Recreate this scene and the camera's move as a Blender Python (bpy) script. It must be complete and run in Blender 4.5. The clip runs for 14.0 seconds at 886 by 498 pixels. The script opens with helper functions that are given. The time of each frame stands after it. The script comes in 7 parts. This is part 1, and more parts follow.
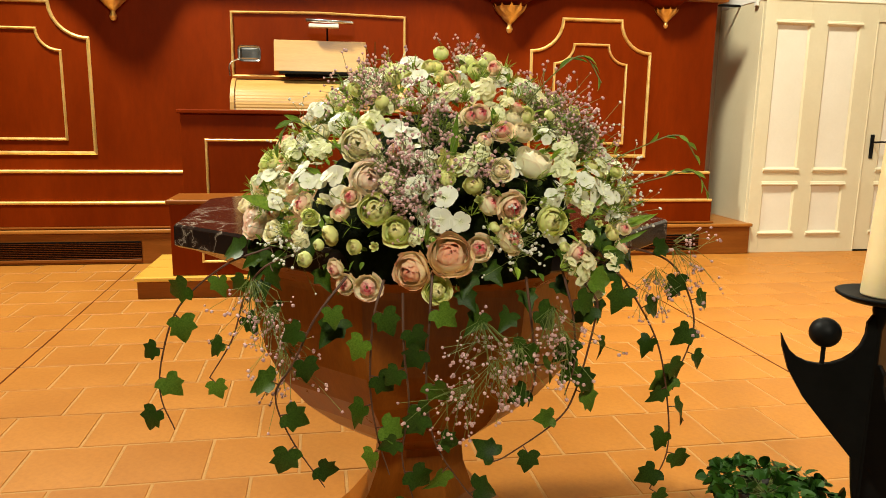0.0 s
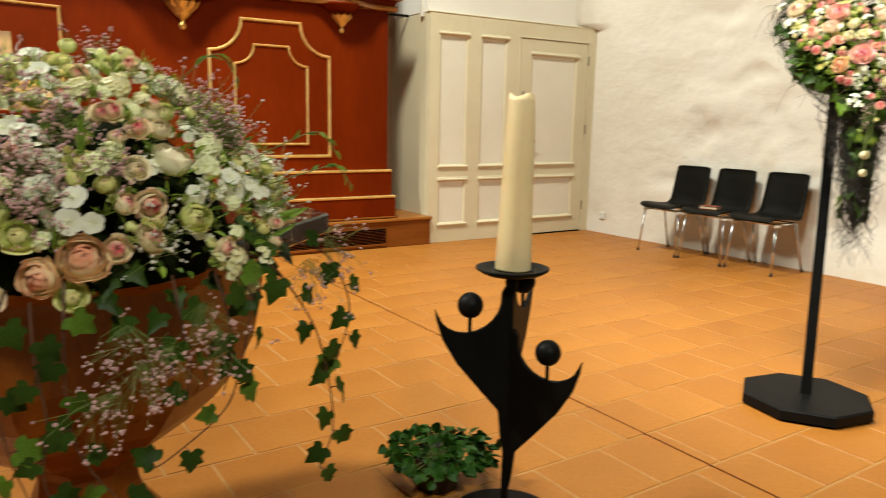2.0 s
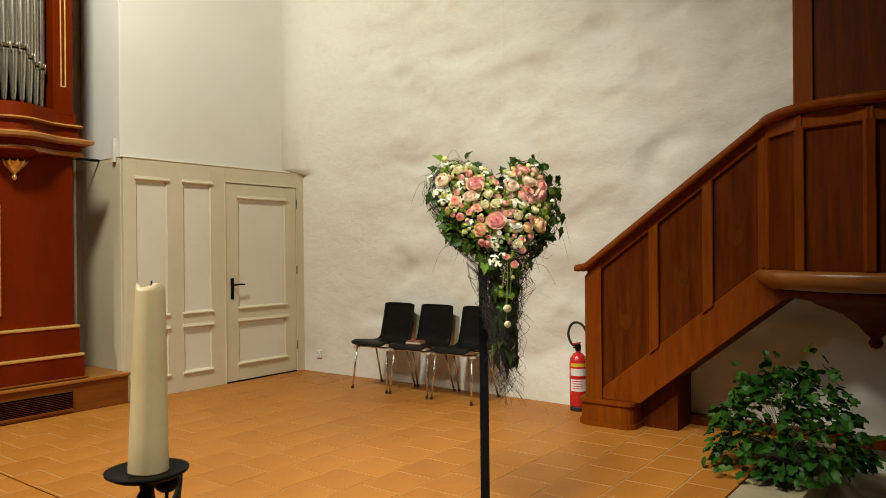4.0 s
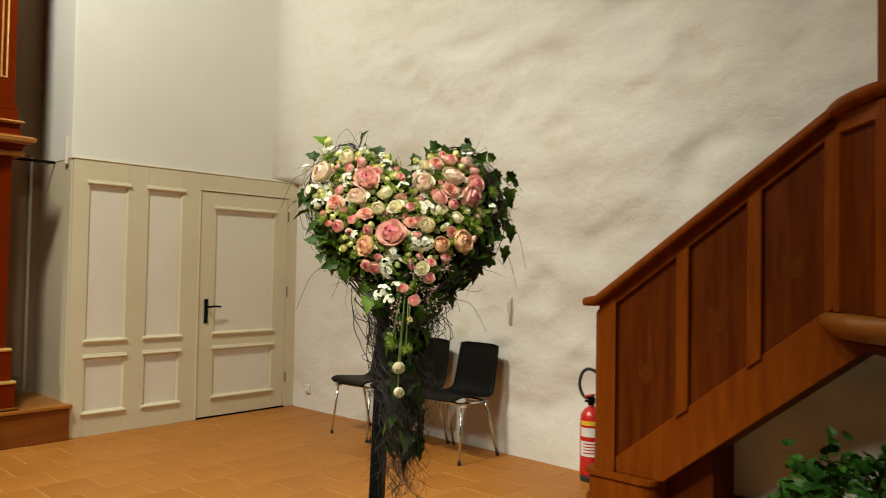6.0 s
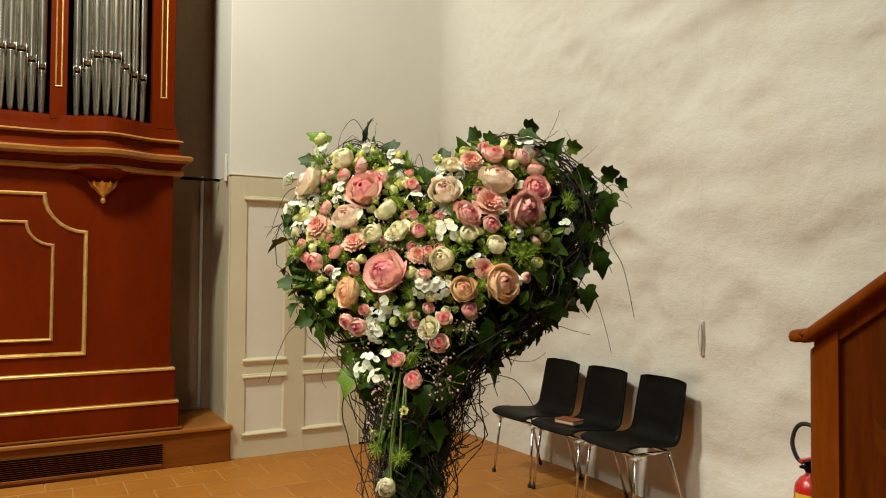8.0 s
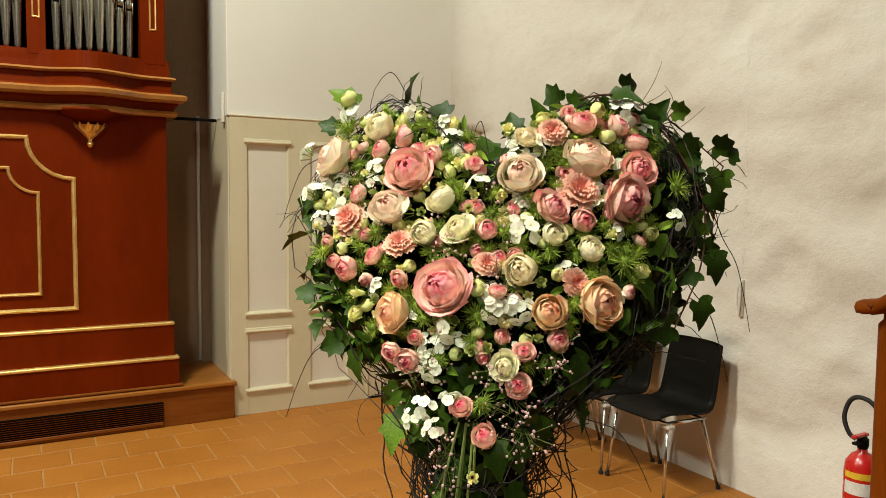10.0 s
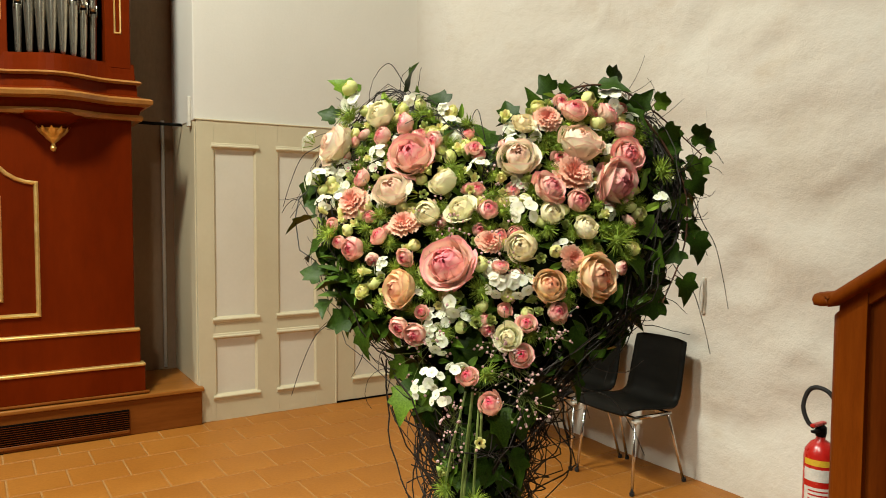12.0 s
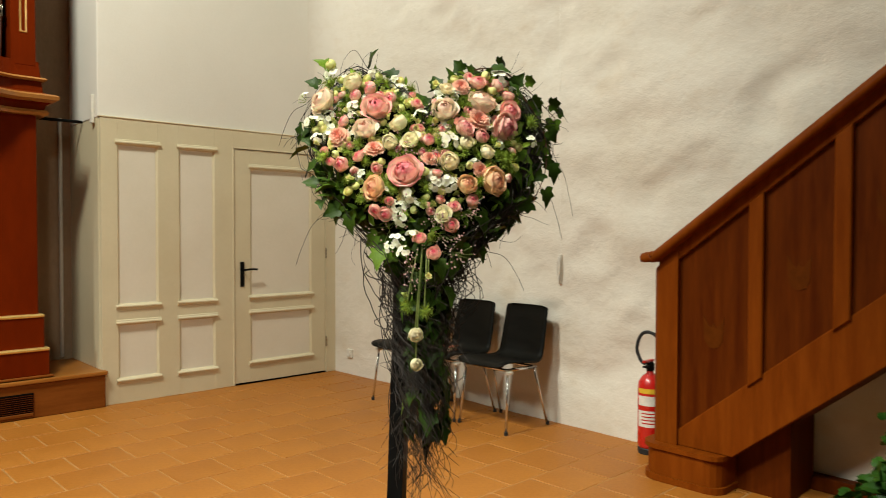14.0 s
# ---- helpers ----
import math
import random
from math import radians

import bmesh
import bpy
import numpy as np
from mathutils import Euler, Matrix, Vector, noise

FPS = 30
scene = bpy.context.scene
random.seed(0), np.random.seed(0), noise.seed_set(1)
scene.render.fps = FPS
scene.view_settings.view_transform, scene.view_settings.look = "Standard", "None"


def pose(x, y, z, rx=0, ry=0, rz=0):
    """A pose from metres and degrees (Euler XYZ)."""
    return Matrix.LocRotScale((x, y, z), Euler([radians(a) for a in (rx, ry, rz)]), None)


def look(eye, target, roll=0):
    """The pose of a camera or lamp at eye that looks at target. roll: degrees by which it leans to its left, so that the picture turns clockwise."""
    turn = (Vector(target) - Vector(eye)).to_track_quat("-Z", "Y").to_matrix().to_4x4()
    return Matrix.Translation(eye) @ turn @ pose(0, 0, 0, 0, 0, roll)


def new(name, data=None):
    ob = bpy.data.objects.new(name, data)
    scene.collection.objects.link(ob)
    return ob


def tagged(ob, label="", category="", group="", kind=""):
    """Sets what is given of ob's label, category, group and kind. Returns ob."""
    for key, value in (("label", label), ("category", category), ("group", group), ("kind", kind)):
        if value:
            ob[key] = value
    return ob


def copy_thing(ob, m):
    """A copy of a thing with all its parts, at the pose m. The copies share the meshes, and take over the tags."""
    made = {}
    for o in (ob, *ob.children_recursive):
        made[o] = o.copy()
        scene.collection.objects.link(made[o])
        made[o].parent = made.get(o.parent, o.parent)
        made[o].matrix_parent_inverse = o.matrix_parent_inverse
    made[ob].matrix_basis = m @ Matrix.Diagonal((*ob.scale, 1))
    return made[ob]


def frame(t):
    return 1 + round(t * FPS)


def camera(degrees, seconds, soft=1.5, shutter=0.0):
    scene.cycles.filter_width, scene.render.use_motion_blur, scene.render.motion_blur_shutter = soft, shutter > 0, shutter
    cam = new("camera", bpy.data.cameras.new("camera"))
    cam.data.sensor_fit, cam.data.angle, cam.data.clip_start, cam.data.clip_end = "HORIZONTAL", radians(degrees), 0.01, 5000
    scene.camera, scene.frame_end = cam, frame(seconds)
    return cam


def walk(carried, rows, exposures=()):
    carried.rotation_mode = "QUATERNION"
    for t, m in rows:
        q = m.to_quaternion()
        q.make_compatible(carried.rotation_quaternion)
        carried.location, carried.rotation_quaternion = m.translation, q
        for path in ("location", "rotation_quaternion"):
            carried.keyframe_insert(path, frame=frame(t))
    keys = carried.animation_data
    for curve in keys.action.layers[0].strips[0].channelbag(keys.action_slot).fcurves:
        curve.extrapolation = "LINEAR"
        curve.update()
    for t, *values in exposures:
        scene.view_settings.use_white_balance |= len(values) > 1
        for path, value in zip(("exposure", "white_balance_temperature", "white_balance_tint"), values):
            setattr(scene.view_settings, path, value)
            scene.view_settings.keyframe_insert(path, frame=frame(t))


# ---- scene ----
cam = camera(63.0, 14.0, soft=0.65, shutter=0.25)
PATH = [
    (0, (0.335, 0.143, 1.218), (0.641, 2.086, 0.852), 0.8),
    (0.5, (0.29, 0.161, 1.214), (0.627, 2.099, 0.853), 0.8),
    (1, (0.252, 0.196, 1.192), (0.677, 2.112, 0.81), 1.4),
    (1.5, (0.303, 0.176, 1.194), (0.992, 2.013, 0.807), 1.7),
    (2, (0.41, 0.06, 1.212), (1.464, 1.724, 0.864), 1.1),
    (2.5, (0.472, -0.069, 1.237), (1.783, 1.416, 0.964), 1.2),
    (2.9, (0.469, -0.17, 1.266), (1.897, 1.216, 1.058), 0.6),
    (3, (0.452, -0.203, 1.276), (1.901, 1.161, 1.082), 0.4),
    (3.5, (0.495, -0.2, 1.354), (2.056, 1.049, 1.291), -0.7),
    (3.7, (0.528, -0.168, 1.378), (2.121, 1.041, 1.367), -0.4),
    (5.8, (1.811, 0.045, 1.394), (3.323, 1.352, 1.452), 1.1),
    (6, (1.919, 0.091, 1.398), (3.379, 1.457, 1.455), 1.0),
    (6.2, (2.09, 0.155, 1.404), (3.469, 1.602, 1.483), 1.1),
    (6.5, (2.287, 0.224, 1.455), (3.586, 1.742, 1.545), 0.9),
    (7, (2.494, 0.269, 1.462), (3.65, 1.898, 1.546), 0.6),
    (7.5, (2.656, 0.295, 1.457), (3.732, 1.98, 1.528), 0.2),
    (8, (2.811, 0.398, 1.514), (3.78, 2.147, 1.567), 0.4),
    (8.2, (2.839, 0.438, 1.548), (3.784, 2.2, 1.582), 0.3),
    (10.3, (2.907, 0.806, 1.63), (3.879, 2.547, 1.492), 0.5),
    (10.5, (2.919, 0.815, 1.622), (3.887, 2.559, 1.485), 0.3),
    (11, (2.9, 0.808, 1.598), (3.858, 2.559, 1.481), -0.3),
    (11.5, (2.853, 0.794, 1.589), (3.843, 2.528, 1.48), -0.3),
    (12, (2.802, 0.762, 1.586), (3.869, 2.45, 1.481), 0.3),
    (12.5, (2.752, 0.702, 1.576), (3.889, 2.346, 1.511), 0.9),
    (13, (2.649, 0.551, 1.502), (3.8, 2.186, 1.479), 0.5),
    (13.5, (2.507, 0.438, 1.445), (3.688, 2.052, 1.388), -0.0),
    (14, (2.255, 0.317, 1.356), (3.614, 1.785, 1.309), 0.1),
]
walk(cam, [(t, look(eye, target, roll)) for t, eye, target, roll in PATH],
     exposures=[(0, 0.6, 6600, 10), (1.0, 0.61, 6600, 10), (2.0, 0.2, 6150, 10), (2.5, -0.18, 6150, 10), (3.0, -0.33, 6200, 10), (3.7, -0.38, 6200, 10), (8.2, -0.47, 6250, 10), (10.3, -0.33, 6200, 10), (12.5, -0.32, 6200, 10), (14.0, -0.34, 6200, 10)])

# ---- world and lamps ----
world = bpy.data.worlds.new("world")
world.use_nodes = True
world.node_tree.nodes["Background"].inputs[0].default_value = (1.0, 0.82, 0.6, 1)
world.node_tree.nodes["Background"].inputs[1].default_value = 0.0
scene.world = world

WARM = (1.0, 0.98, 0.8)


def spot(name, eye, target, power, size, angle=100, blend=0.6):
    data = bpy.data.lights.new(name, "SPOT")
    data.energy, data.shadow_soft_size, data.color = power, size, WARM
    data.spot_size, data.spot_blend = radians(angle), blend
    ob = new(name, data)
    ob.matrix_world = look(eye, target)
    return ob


# unseen spots, added and tuned to brighten walls, font, heart and pulpit
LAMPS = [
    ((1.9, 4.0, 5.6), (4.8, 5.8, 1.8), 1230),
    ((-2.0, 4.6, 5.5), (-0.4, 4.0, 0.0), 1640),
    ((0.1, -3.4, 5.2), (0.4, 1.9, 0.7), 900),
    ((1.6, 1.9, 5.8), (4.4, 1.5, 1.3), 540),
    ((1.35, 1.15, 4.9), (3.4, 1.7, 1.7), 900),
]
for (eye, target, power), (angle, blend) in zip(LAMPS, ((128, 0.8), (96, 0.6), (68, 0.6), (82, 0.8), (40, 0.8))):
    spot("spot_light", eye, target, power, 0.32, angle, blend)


# ---- materials ----
def node_mat(name):
    m = bpy.data.materials.new(name)
    m.use_nodes = True
    nt = m.node_tree
    return m, nt, nt.nodes["Principled BSDF"]


def link(nt, a, b):
    nt.links.new(a, b)


def noise_node(nt, scale, detail=4.0, rough=0.6, stretch=(1, 1, 1), coord="Object"):
    tc = nt.nodes.new("ShaderNodeTexCoord")
    mp = nt.nodes.new("ShaderNodeMapping")
    mp.inputs["Scale"].default_value = stretch
    n = nt.nodes.new("ShaderNodeTexNoise")
    n.inputs["Scale"].default_value, n.inputs["Detail"].default_value, n.inputs["Roughness"].default_value = scale, detail, rough
    link(nt, tc.outputs[coord], mp.inputs[0])
    link(nt, mp.outputs[0], n.inputs["Vector"])
    return n


def ramp(nt, src, stops):
    r = nt.nodes.new("ShaderNodeValToRGB")
    el = r.color_ramp.elements
    while len(el) < len(stops):
        el.new(0.5)
    for e, (p, c) in zip(el, stops):
        e.position, e.color = p, (*c, 1)
    link(nt, src, r.inputs[0])
    return r.outputs[0]


def mix(nt, a, b, fac, mode="MIX"):
    m = nt.nodes.new("ShaderNodeMix")
    m.data_type, m.blend_type = "RGBA", mode
    for sock, val in ((m.inputs[0], fac), (m.inputs[6], a), (m.inputs[7], b)):
        if hasattr(val, "is_output"):
            link(nt, val, sock)
        elif isinstance(val, tuple):
            sock.default_value = (*val, 1)
        else:
            sock.default_value = val
    return m.outputs[2]


def bump(nt, bs, height, strength=0.3, dist=0.01):
    b = nt.nodes.new("ShaderNodeBump")
    b.inputs["Strength"].default_value, b.inputs["Distance"].default_value = strength, dist
    link(nt, height, b.inputs["Height"])
    link(nt, b.outputs[0], bs.inputs["Normal"])


def surface(name, lo, hi, scale=6.0, stretch=(1, 1, 1), rough=0.5, metal=0.0, fine=60.0, relief=0.15, dist=0.003, coat=0.0, vary=0.0, coord="Object", spec=0.5, grainy=0.8):
    """Two tones by a coarse noise, a fine grain on top, and a fine relief."""
    m, nt, bs = node_mat(name)
    n1 = noise_node(nt, scale, 5, 0.6, stretch, coord)
    n2 = noise_node(nt, fine, 3, 0.6, stretch, coord)
    col = ramp(nt, n1.outputs[0], [(0.32, lo), (0.68, hi)])
    grain = ramp(nt, n2.outputs[0], [(0.3, (0.82, 0.82, 0.82)), (0.7, (1.0, 1.0, 1.0))])
    col = mix(nt, col, grain, grainy, "MULTIPLY")
    if vary:
        oi = nt.nodes.new("ShaderNodeObjectInfo")
        tint = ramp(nt, oi.outputs["Random"], [(0.0, (1 - vary,) * 3), (1.0, (1, 1, 1))])
        col = mix(nt, col, tint, 1.0, "MULTIPLY")
    link(nt, col, bs.inputs["Base Color"])
    rr = nt.nodes.new("ShaderNodeMapRange")
    rr.inputs["To Min"].default_value, rr.inputs["To Max"].default_value = max(0.02, rough - 0.1), min(1, rough + 0.1)
    link(nt, n1.outputs[0], rr.inputs["Value"])
    link(nt, rr.outputs[0], bs.inputs["Roughness"])
    bs.inputs["Metallic"].default_value = metal
    bs.inputs["Coat Weight"].default_value = coat
    bs.inputs["Coat Roughness"].default_value = 0.2
    bs.inputs["Specular IOR Level"].default_value = spec
    if relief:
        bump(nt, bs, n2.outputs[0], relief, dist)
    return m


M = {}
M["red"] = surface("red_organ_paint", (0.125, 0.0128, 0.0002), (0.168, 0.0188, 0.0004), 2.5, (1, 1, 0.3), 0.45, fine=30, relief=0.05, spec=0.05)
M["gold"] = surface("gilding", (0.85, 0.54, 0.14), (1.0, 0.72, 0.27), 12, rough=0.38, metal=0.72, fine=90, relief=0.12)
M["gold_wood"] = surface("gilded_ochre_moulding", (0.33, 0.13, 0.026), (0.45, 0.2, 0.045), 8, rough=0.35, fine=60, relief=0.06, coat=0.2)
M["oak"] = surface("honey_oak", (0.3, 0.105, 0.014), (0.4, 0.155, 0.026), 3, (0.6, 8, 8), 0.38, fine=40, relief=0.08, coat=0.06, spec=0.25)
M["plinth"] = surface("orange_brown_oiled_wood", (0.18, 0.05, 0.006), (0.25, 0.076, 0.011), 3, (0.7, 8, 8), 0.42, fine=40, relief=0.08, spec=0.12)
M["pine"] = surface("pale_varnished_pine", (0.43, 0.23, 0.06), (0.52, 0.295, 0.088), 3, (0.5, 6, 6), 0.35, fine=40, relief=0.05, coat=0.2)
M["yellow_pine"] = surface("yellow_varnished_pine", (0.66, 0.36, 0.05), (0.76, 0.44, 0.07), 3, (0.5, 6, 6), 0.3, fine=40, relief=0.05, coat=0.3)
M["cherry"] = surface("red_brown_cherry_wood", (0.155, 0.031, 0.001), (0.215, 0.049, 0.0022), 3.5, (7, 7, 0.7), 0.48, fine=45, relief=0.08, spec=0.07)
M["amber"] = surface("amber_varnished_wood", (0.2, 0.066, 0.008), (0.28, 0.1, 0.014), 3, (2, 2, 6), 0.35, fine=40, relief=0.05, coat=0.2)
M["veneer"] = surface("dark_walnut_veneer", (0.07, 0.0115, 0.0003), (0.125, 0.0255, 0.0008), 4, (5, 5, 0.5), 0.5, fine=30, relief=0.06, spec=0.07)
M["inlay"] = surface("pale_inlaid_wood", (0.088, 0.02, 0.0008), (0.12, 0.029, 0.0014), 20, rough=0.5, fine=60, spec=0.07)
M["fontwood"] = surface("polished_cherry_veneer", (0.2, 0.053, 0.004), (0.29, 0.085, 0.008), 3, (6, 6, 0.8), 0.3, fine=35, relief=0.04, coat=0.06, spec=0.15)
M["cream"] = surface("cream_joinery_paint", (0.62, 0.545, 0.365), (0.67, 0.6, 0.42), 2.0, rough=0.4, fine=40, relief=0.05, grainy=0.15)
M["panel_white"] = surface("off_white_panel_paint", (0.72, 0.67, 0.55), (0.77, 0.72, 0.61), 2.0, rough=0.42, fine=40, relief=0.05, grainy=0.15)
M["white"] = surface("white_wall_paint", (0.72, 0.69, 0.615), (0.76, 0.73, 0.66), 1.2, rough=0.85, fine=70, relief=0.25, dist=0.004, grainy=0.1)
# tones of the unseen ceiling and walls, darkened to hold back bounced light
M["ceiling"] = surface("unseen_ceiling_brown", (0.2, 0.13, 0.07), (0.27, 0.18, 0.1), 1.0, (8, 0.5, 1), rough=0.7, fine=30, relief=0.1)
M["nave_wall"] = surface("unseen_wall_plaster", (0.42, 0.39, 0.33), (0.5, 0.47, 0.4), 1.2, rough=0.9, fine=40, relief=0.2)
# brown tint carries the organ's shade on the recess plaster
M["recess"] = surface("recess_plaster_with_shade", (0.25, 0.16, 0.09), (0.34, 0.23, 0.14), 1.5, (1, 1, 0.4), rough=0.85, fine=40, relief=0.15)
M["iron"] = surface("black_forged_iron", (0.0025, 0.0025, 0.0025), (0.006, 0.0056, 0.005), 8, rough=0.5, fine=80, relief=0.1, spec=0.1)
M["black"] = surface("matt_black_steel", (0.003, 0.003, 0.003), (0.006, 0.0056, 0.005), 6, rough=0.5, fine=70, relief=0.06, spec=0.1)
# near-black that stands for shade in openings, and colours the charred wick
M["dark"] = surface("shade_and_char_black", (0.004, 0.003, 0.002), (0.008, 0.005, 0.004), 5, rough=0.9, fine=30, relief=0.0, spec=0.05)
M["wax"] = surface("ivory_wax", (0.84, 0.64, 0.34), (0.9, 0.71, 0.41), 5, rough=0.42, fine=30, relief=0.03, grainy=0.15)
M["wax"].node_tree.nodes["Principled BSDF"].inputs["Subsurface Weight"].default_value = 0.25
M["wax"].node_tree.nodes["Principled BSDF"].inputs["Subsurface Radius"].default_value = (0.02, 0.012, 0.005)
M["pewter"] = surface("organ_pipe_metal", (0.36, 0.33, 0.26), (0.52, 0.48, 0.39), 4, (6, 6, 0.6), 0.26, 0.85, fine=30, relief=0.03)
M["chrome"] = surface("chromed_steel", (0.6, 0.6, 0.6), (0.75, 0.75, 0.75), 5, rough=0.18, metal=1.0, fine=30, relief=0.0)
M["shell"] = surface("black_stained_plywood", (0.004, 0.0038, 0.003), (0.008, 0.0075, 0.006), 5, (1, 1, 5), 0.5, fine=70, relief=0.05, spec=0.1)
M["rubber"] = surface("black_rubber", (0.01, 0.01, 0.01), (0.018, 0.018, 0.018), 9, rough=0.7, fine=50)
M["ext_red"] = surface("red_enamel", (0.5, 0.012, 0.008), (0.58, 0.018, 0.012), 5, rough=0.28, fine=40, relief=0.0, coat=0.4)
M["label_white"] = surface("white_label", (0.7, 0.68, 0.62), (0.78, 0.76, 0.7), 20, rough=0.5, fine=80, relief=0.0)
M["label_yellow"] = surface("yellow_label", (0.7, 0.45, 0.02), (0.8, 0.52, 0.04), 20, rough=0.5, fine=80, relief=0.0)
M["plastic"] = surface("white_plastic", (0.7, 0.67, 0.58), (0.76, 0.73, 0.65), 12, rough=0.4, fine=60, relief=0.0)
M["paper"] = surface("book_paper", (0.6, 0.5, 0.32), (0.68, 0.58, 0.4), 30, (1, 1, 8), 0.8, fine=90, relief=0.1)
M["cover"] = surface("red_brown_book_cover", (0.22, 0.05, 0.02), (0.3, 0.08, 0.03), 12, rough=0.5, fine=80)
M["grey_stone"] = surface("beige_sandstone", (0.3, 0.24, 0.14), (0.38, 0.31, 0.19), 3, rough=0.75, fine=50, relief=0.2)
M["grout"] = surface("pale_grout", (0.36, 0.172, 0.042), (0.43, 0.22, 0.065), 8, rough=0.9, fine=80, relief=0.2)
M["clay_pot"] = surface("dark_planter", (0.03, 0.024, 0.018), (0.05, 0.04, 0.03), 8, rough=0.6, fine=50)
M["ground_soil"] = surface("potting_soil", (0.02, 0.013, 0.008), (0.04, 0.027, 0.016), 25, rough=0.95, fine=90, relief=0.5)


def tile_material():
    m, nt, bs = node_mat("terracotta_tile")
    n1 = noise_node(nt, 1.3, 4, 0.6)
    n2 = noise_node(nt, 45, 4, 0.65)
    col = ramp(nt, n1.outputs[0], [(0.3, (0.355, 0.13, 0.017)), (0.55, (0.405, 0.157, 0.022)), (0.75, (0.445, 0.178, 0.028))])
    oi = nt.nodes.new("ShaderNodeObjectInfo")
    geo = nt.nodes.new("ShaderNodeNewGeometry")
    add = nt.nodes.new("ShaderNodeMath")
    add.operation = "ADD"
    link(nt, oi.outputs["Random"], add.inputs[0])
    link(nt, geo.outputs["Random Per Island"], add.inputs[1])
    fr = nt.nodes.new("ShaderNodeMath")
    fr.operation = "FRACT"
    link(nt, add.outputs[0], fr.inputs[0])
    tint = ramp(nt, fr.outputs[0], [(0.0, (0.9, 0.87, 0.84)), (0.5, (0.96, 0.95, 0.94)), (1.0, (1.0, 1.0, 1.0))])
    col = mix(nt, col, tint, 1.0, "MULTIPLY")
    speck = ramp(nt, n2.outputs[0], [(0.28, (0.8, 0.76, 0.72)), (0.6, (1, 1, 1))])
    col = mix(nt, col, speck, 0.7, "MULTIPLY")
    link(nt, col, bs.inputs["Base Color"])
    rr = nt.nodes.new("ShaderNodeMapRange")
    rr.inputs["To Min"].default_value, rr.inputs["To Max"].default_value = 0.38, 0.6
    bs.inputs["Specular IOR Level"].default_value = 0.3
    link(nt, n1.outputs[0], rr.inputs["Value"])
    link(nt, rr.outputs[0], bs.inputs["Roughness"])
    bump(nt, bs, n2.outputs[0], 0.1, 0.002)
    return m


M["tile"] = tile_material()


def marble_material():
    m, nt, bs = node_mat("black_veined_marble")
    n = noise_node(nt, 4.0, 8, 0.65)
    w = nt.nodes.new("ShaderNodeTexVoronoi")
    w.feature = "DISTANCE_TO_EDGE"
    w.inputs["Scale"].default_value = 5.0
    tc = nt.nodes.new("ShaderNodeTexCoord")
    warp = mix(nt, tc.outputs["Object"], n.outputs["Color"], 0.35)
    link(nt, warp, w.inputs["Vector"])
    vein = ramp(nt, w.outputs["Distance"], [(0.0, (0.35, 0.3, 0.24)), (0.012, (0.05, 0.03, 0.022)), (0.05, (0.018, 0.011, 0.009))])
    link(nt, vein, bs.inputs["Base Color"])
    bs.inputs["Roughness"].default_value = 0.14
    bs.inputs["Specular IOR Level"].default_value = 0.2
    return m


M["marble"] = marble_material()


def rough_plaster():
    m, nt, bs = node_mat("limewashed_rough_plaster")
    n1 = noise_node(nt, 1.2, 5, 0.6, (1, 0.85, 1.15))
    n2 = noise_node(nt, 14, 6, 0.6)
    n3 = noise_node(nt, 90, 3, 0.6)
    col = ramp(nt, n1.outputs[0], [(0.3, (0.66, 0.61, 0.52)), (0.48, (0.72, 0.68, 0.6)), (0.75, (0.74, 0.705, 0.635))])
    col2 = ramp(nt, n2.outputs[0], [(0.25, (0.92, 0.9, 0.87)), (0.5, (1, 1, 1))])
    col = mix(nt, col, col2, 0.5, "MULTIPLY")
    n4 = noise_node(nt, 2.3, 4, 0.6, (1, 0.8, 1.4))
    # random brown smudges, painted for the shade under the plaster's lumps
    smudge = ramp(nt, n4.outputs[0], [(0.58, (1, 1, 1)), (0.74, (0.82, 0.72, 0.6))])
    col = mix(nt, col, smudge, 0.45, "MULTIPLY")
    link(nt, col, bs.inputs["Base Color"])
    bs.inputs["Roughness"].default_value = 0.9
    h = nt.nodes.new("ShaderNodeMath")
    h.operation = "MULTIPLY_ADD"
    h.inputs[1].default_value = 0.3
    link(nt, n3.outputs[0], h.inputs[0])
    link(nt, n2.outputs[0], h.inputs[2])
    bump(nt, bs, h.outputs[0], 0.4, 0.02)
    return m


M["plaster"] = rough_plaster()


# ---- mesh helpers ----
def finish(name, bm, mats, smooth=False):
    me = bpy.data.meshes.new(name)
    bm.normal_update()
    bm.to_mesh(me)
    bm.free()
    for m in mats if isinstance(mats, (list, tuple)) else [mats]:
        me.materials.append(m)
    if smooth:
        me.polygons.foreach_set("use_smooth", [True] * len(me.polygons))
    return me


def part(name, bm, material, parent, label="", smooth=False):
    me = bm if isinstance(bm, bpy.types.Mesh) else finish(name, bm, material, smooth)
    ob = new(name, me)
    if parent is not None:
        ob.parent = parent
    if label:
        ob["label"] = label
    return ob


def thing(name, label, category, at=None, group="", kind=""):
    ob = new(name)
    ob.empty_display_size = 0.1
    if at is not None:
        ob.matrix_basis = at
    return tagged(ob, label, category, group, kind)


def solid(name, bm, material, label, category, group="", kind="", smooth=False):
    return tagged(part(name, bm, material, None, "", smooth), label, category, group, kind)


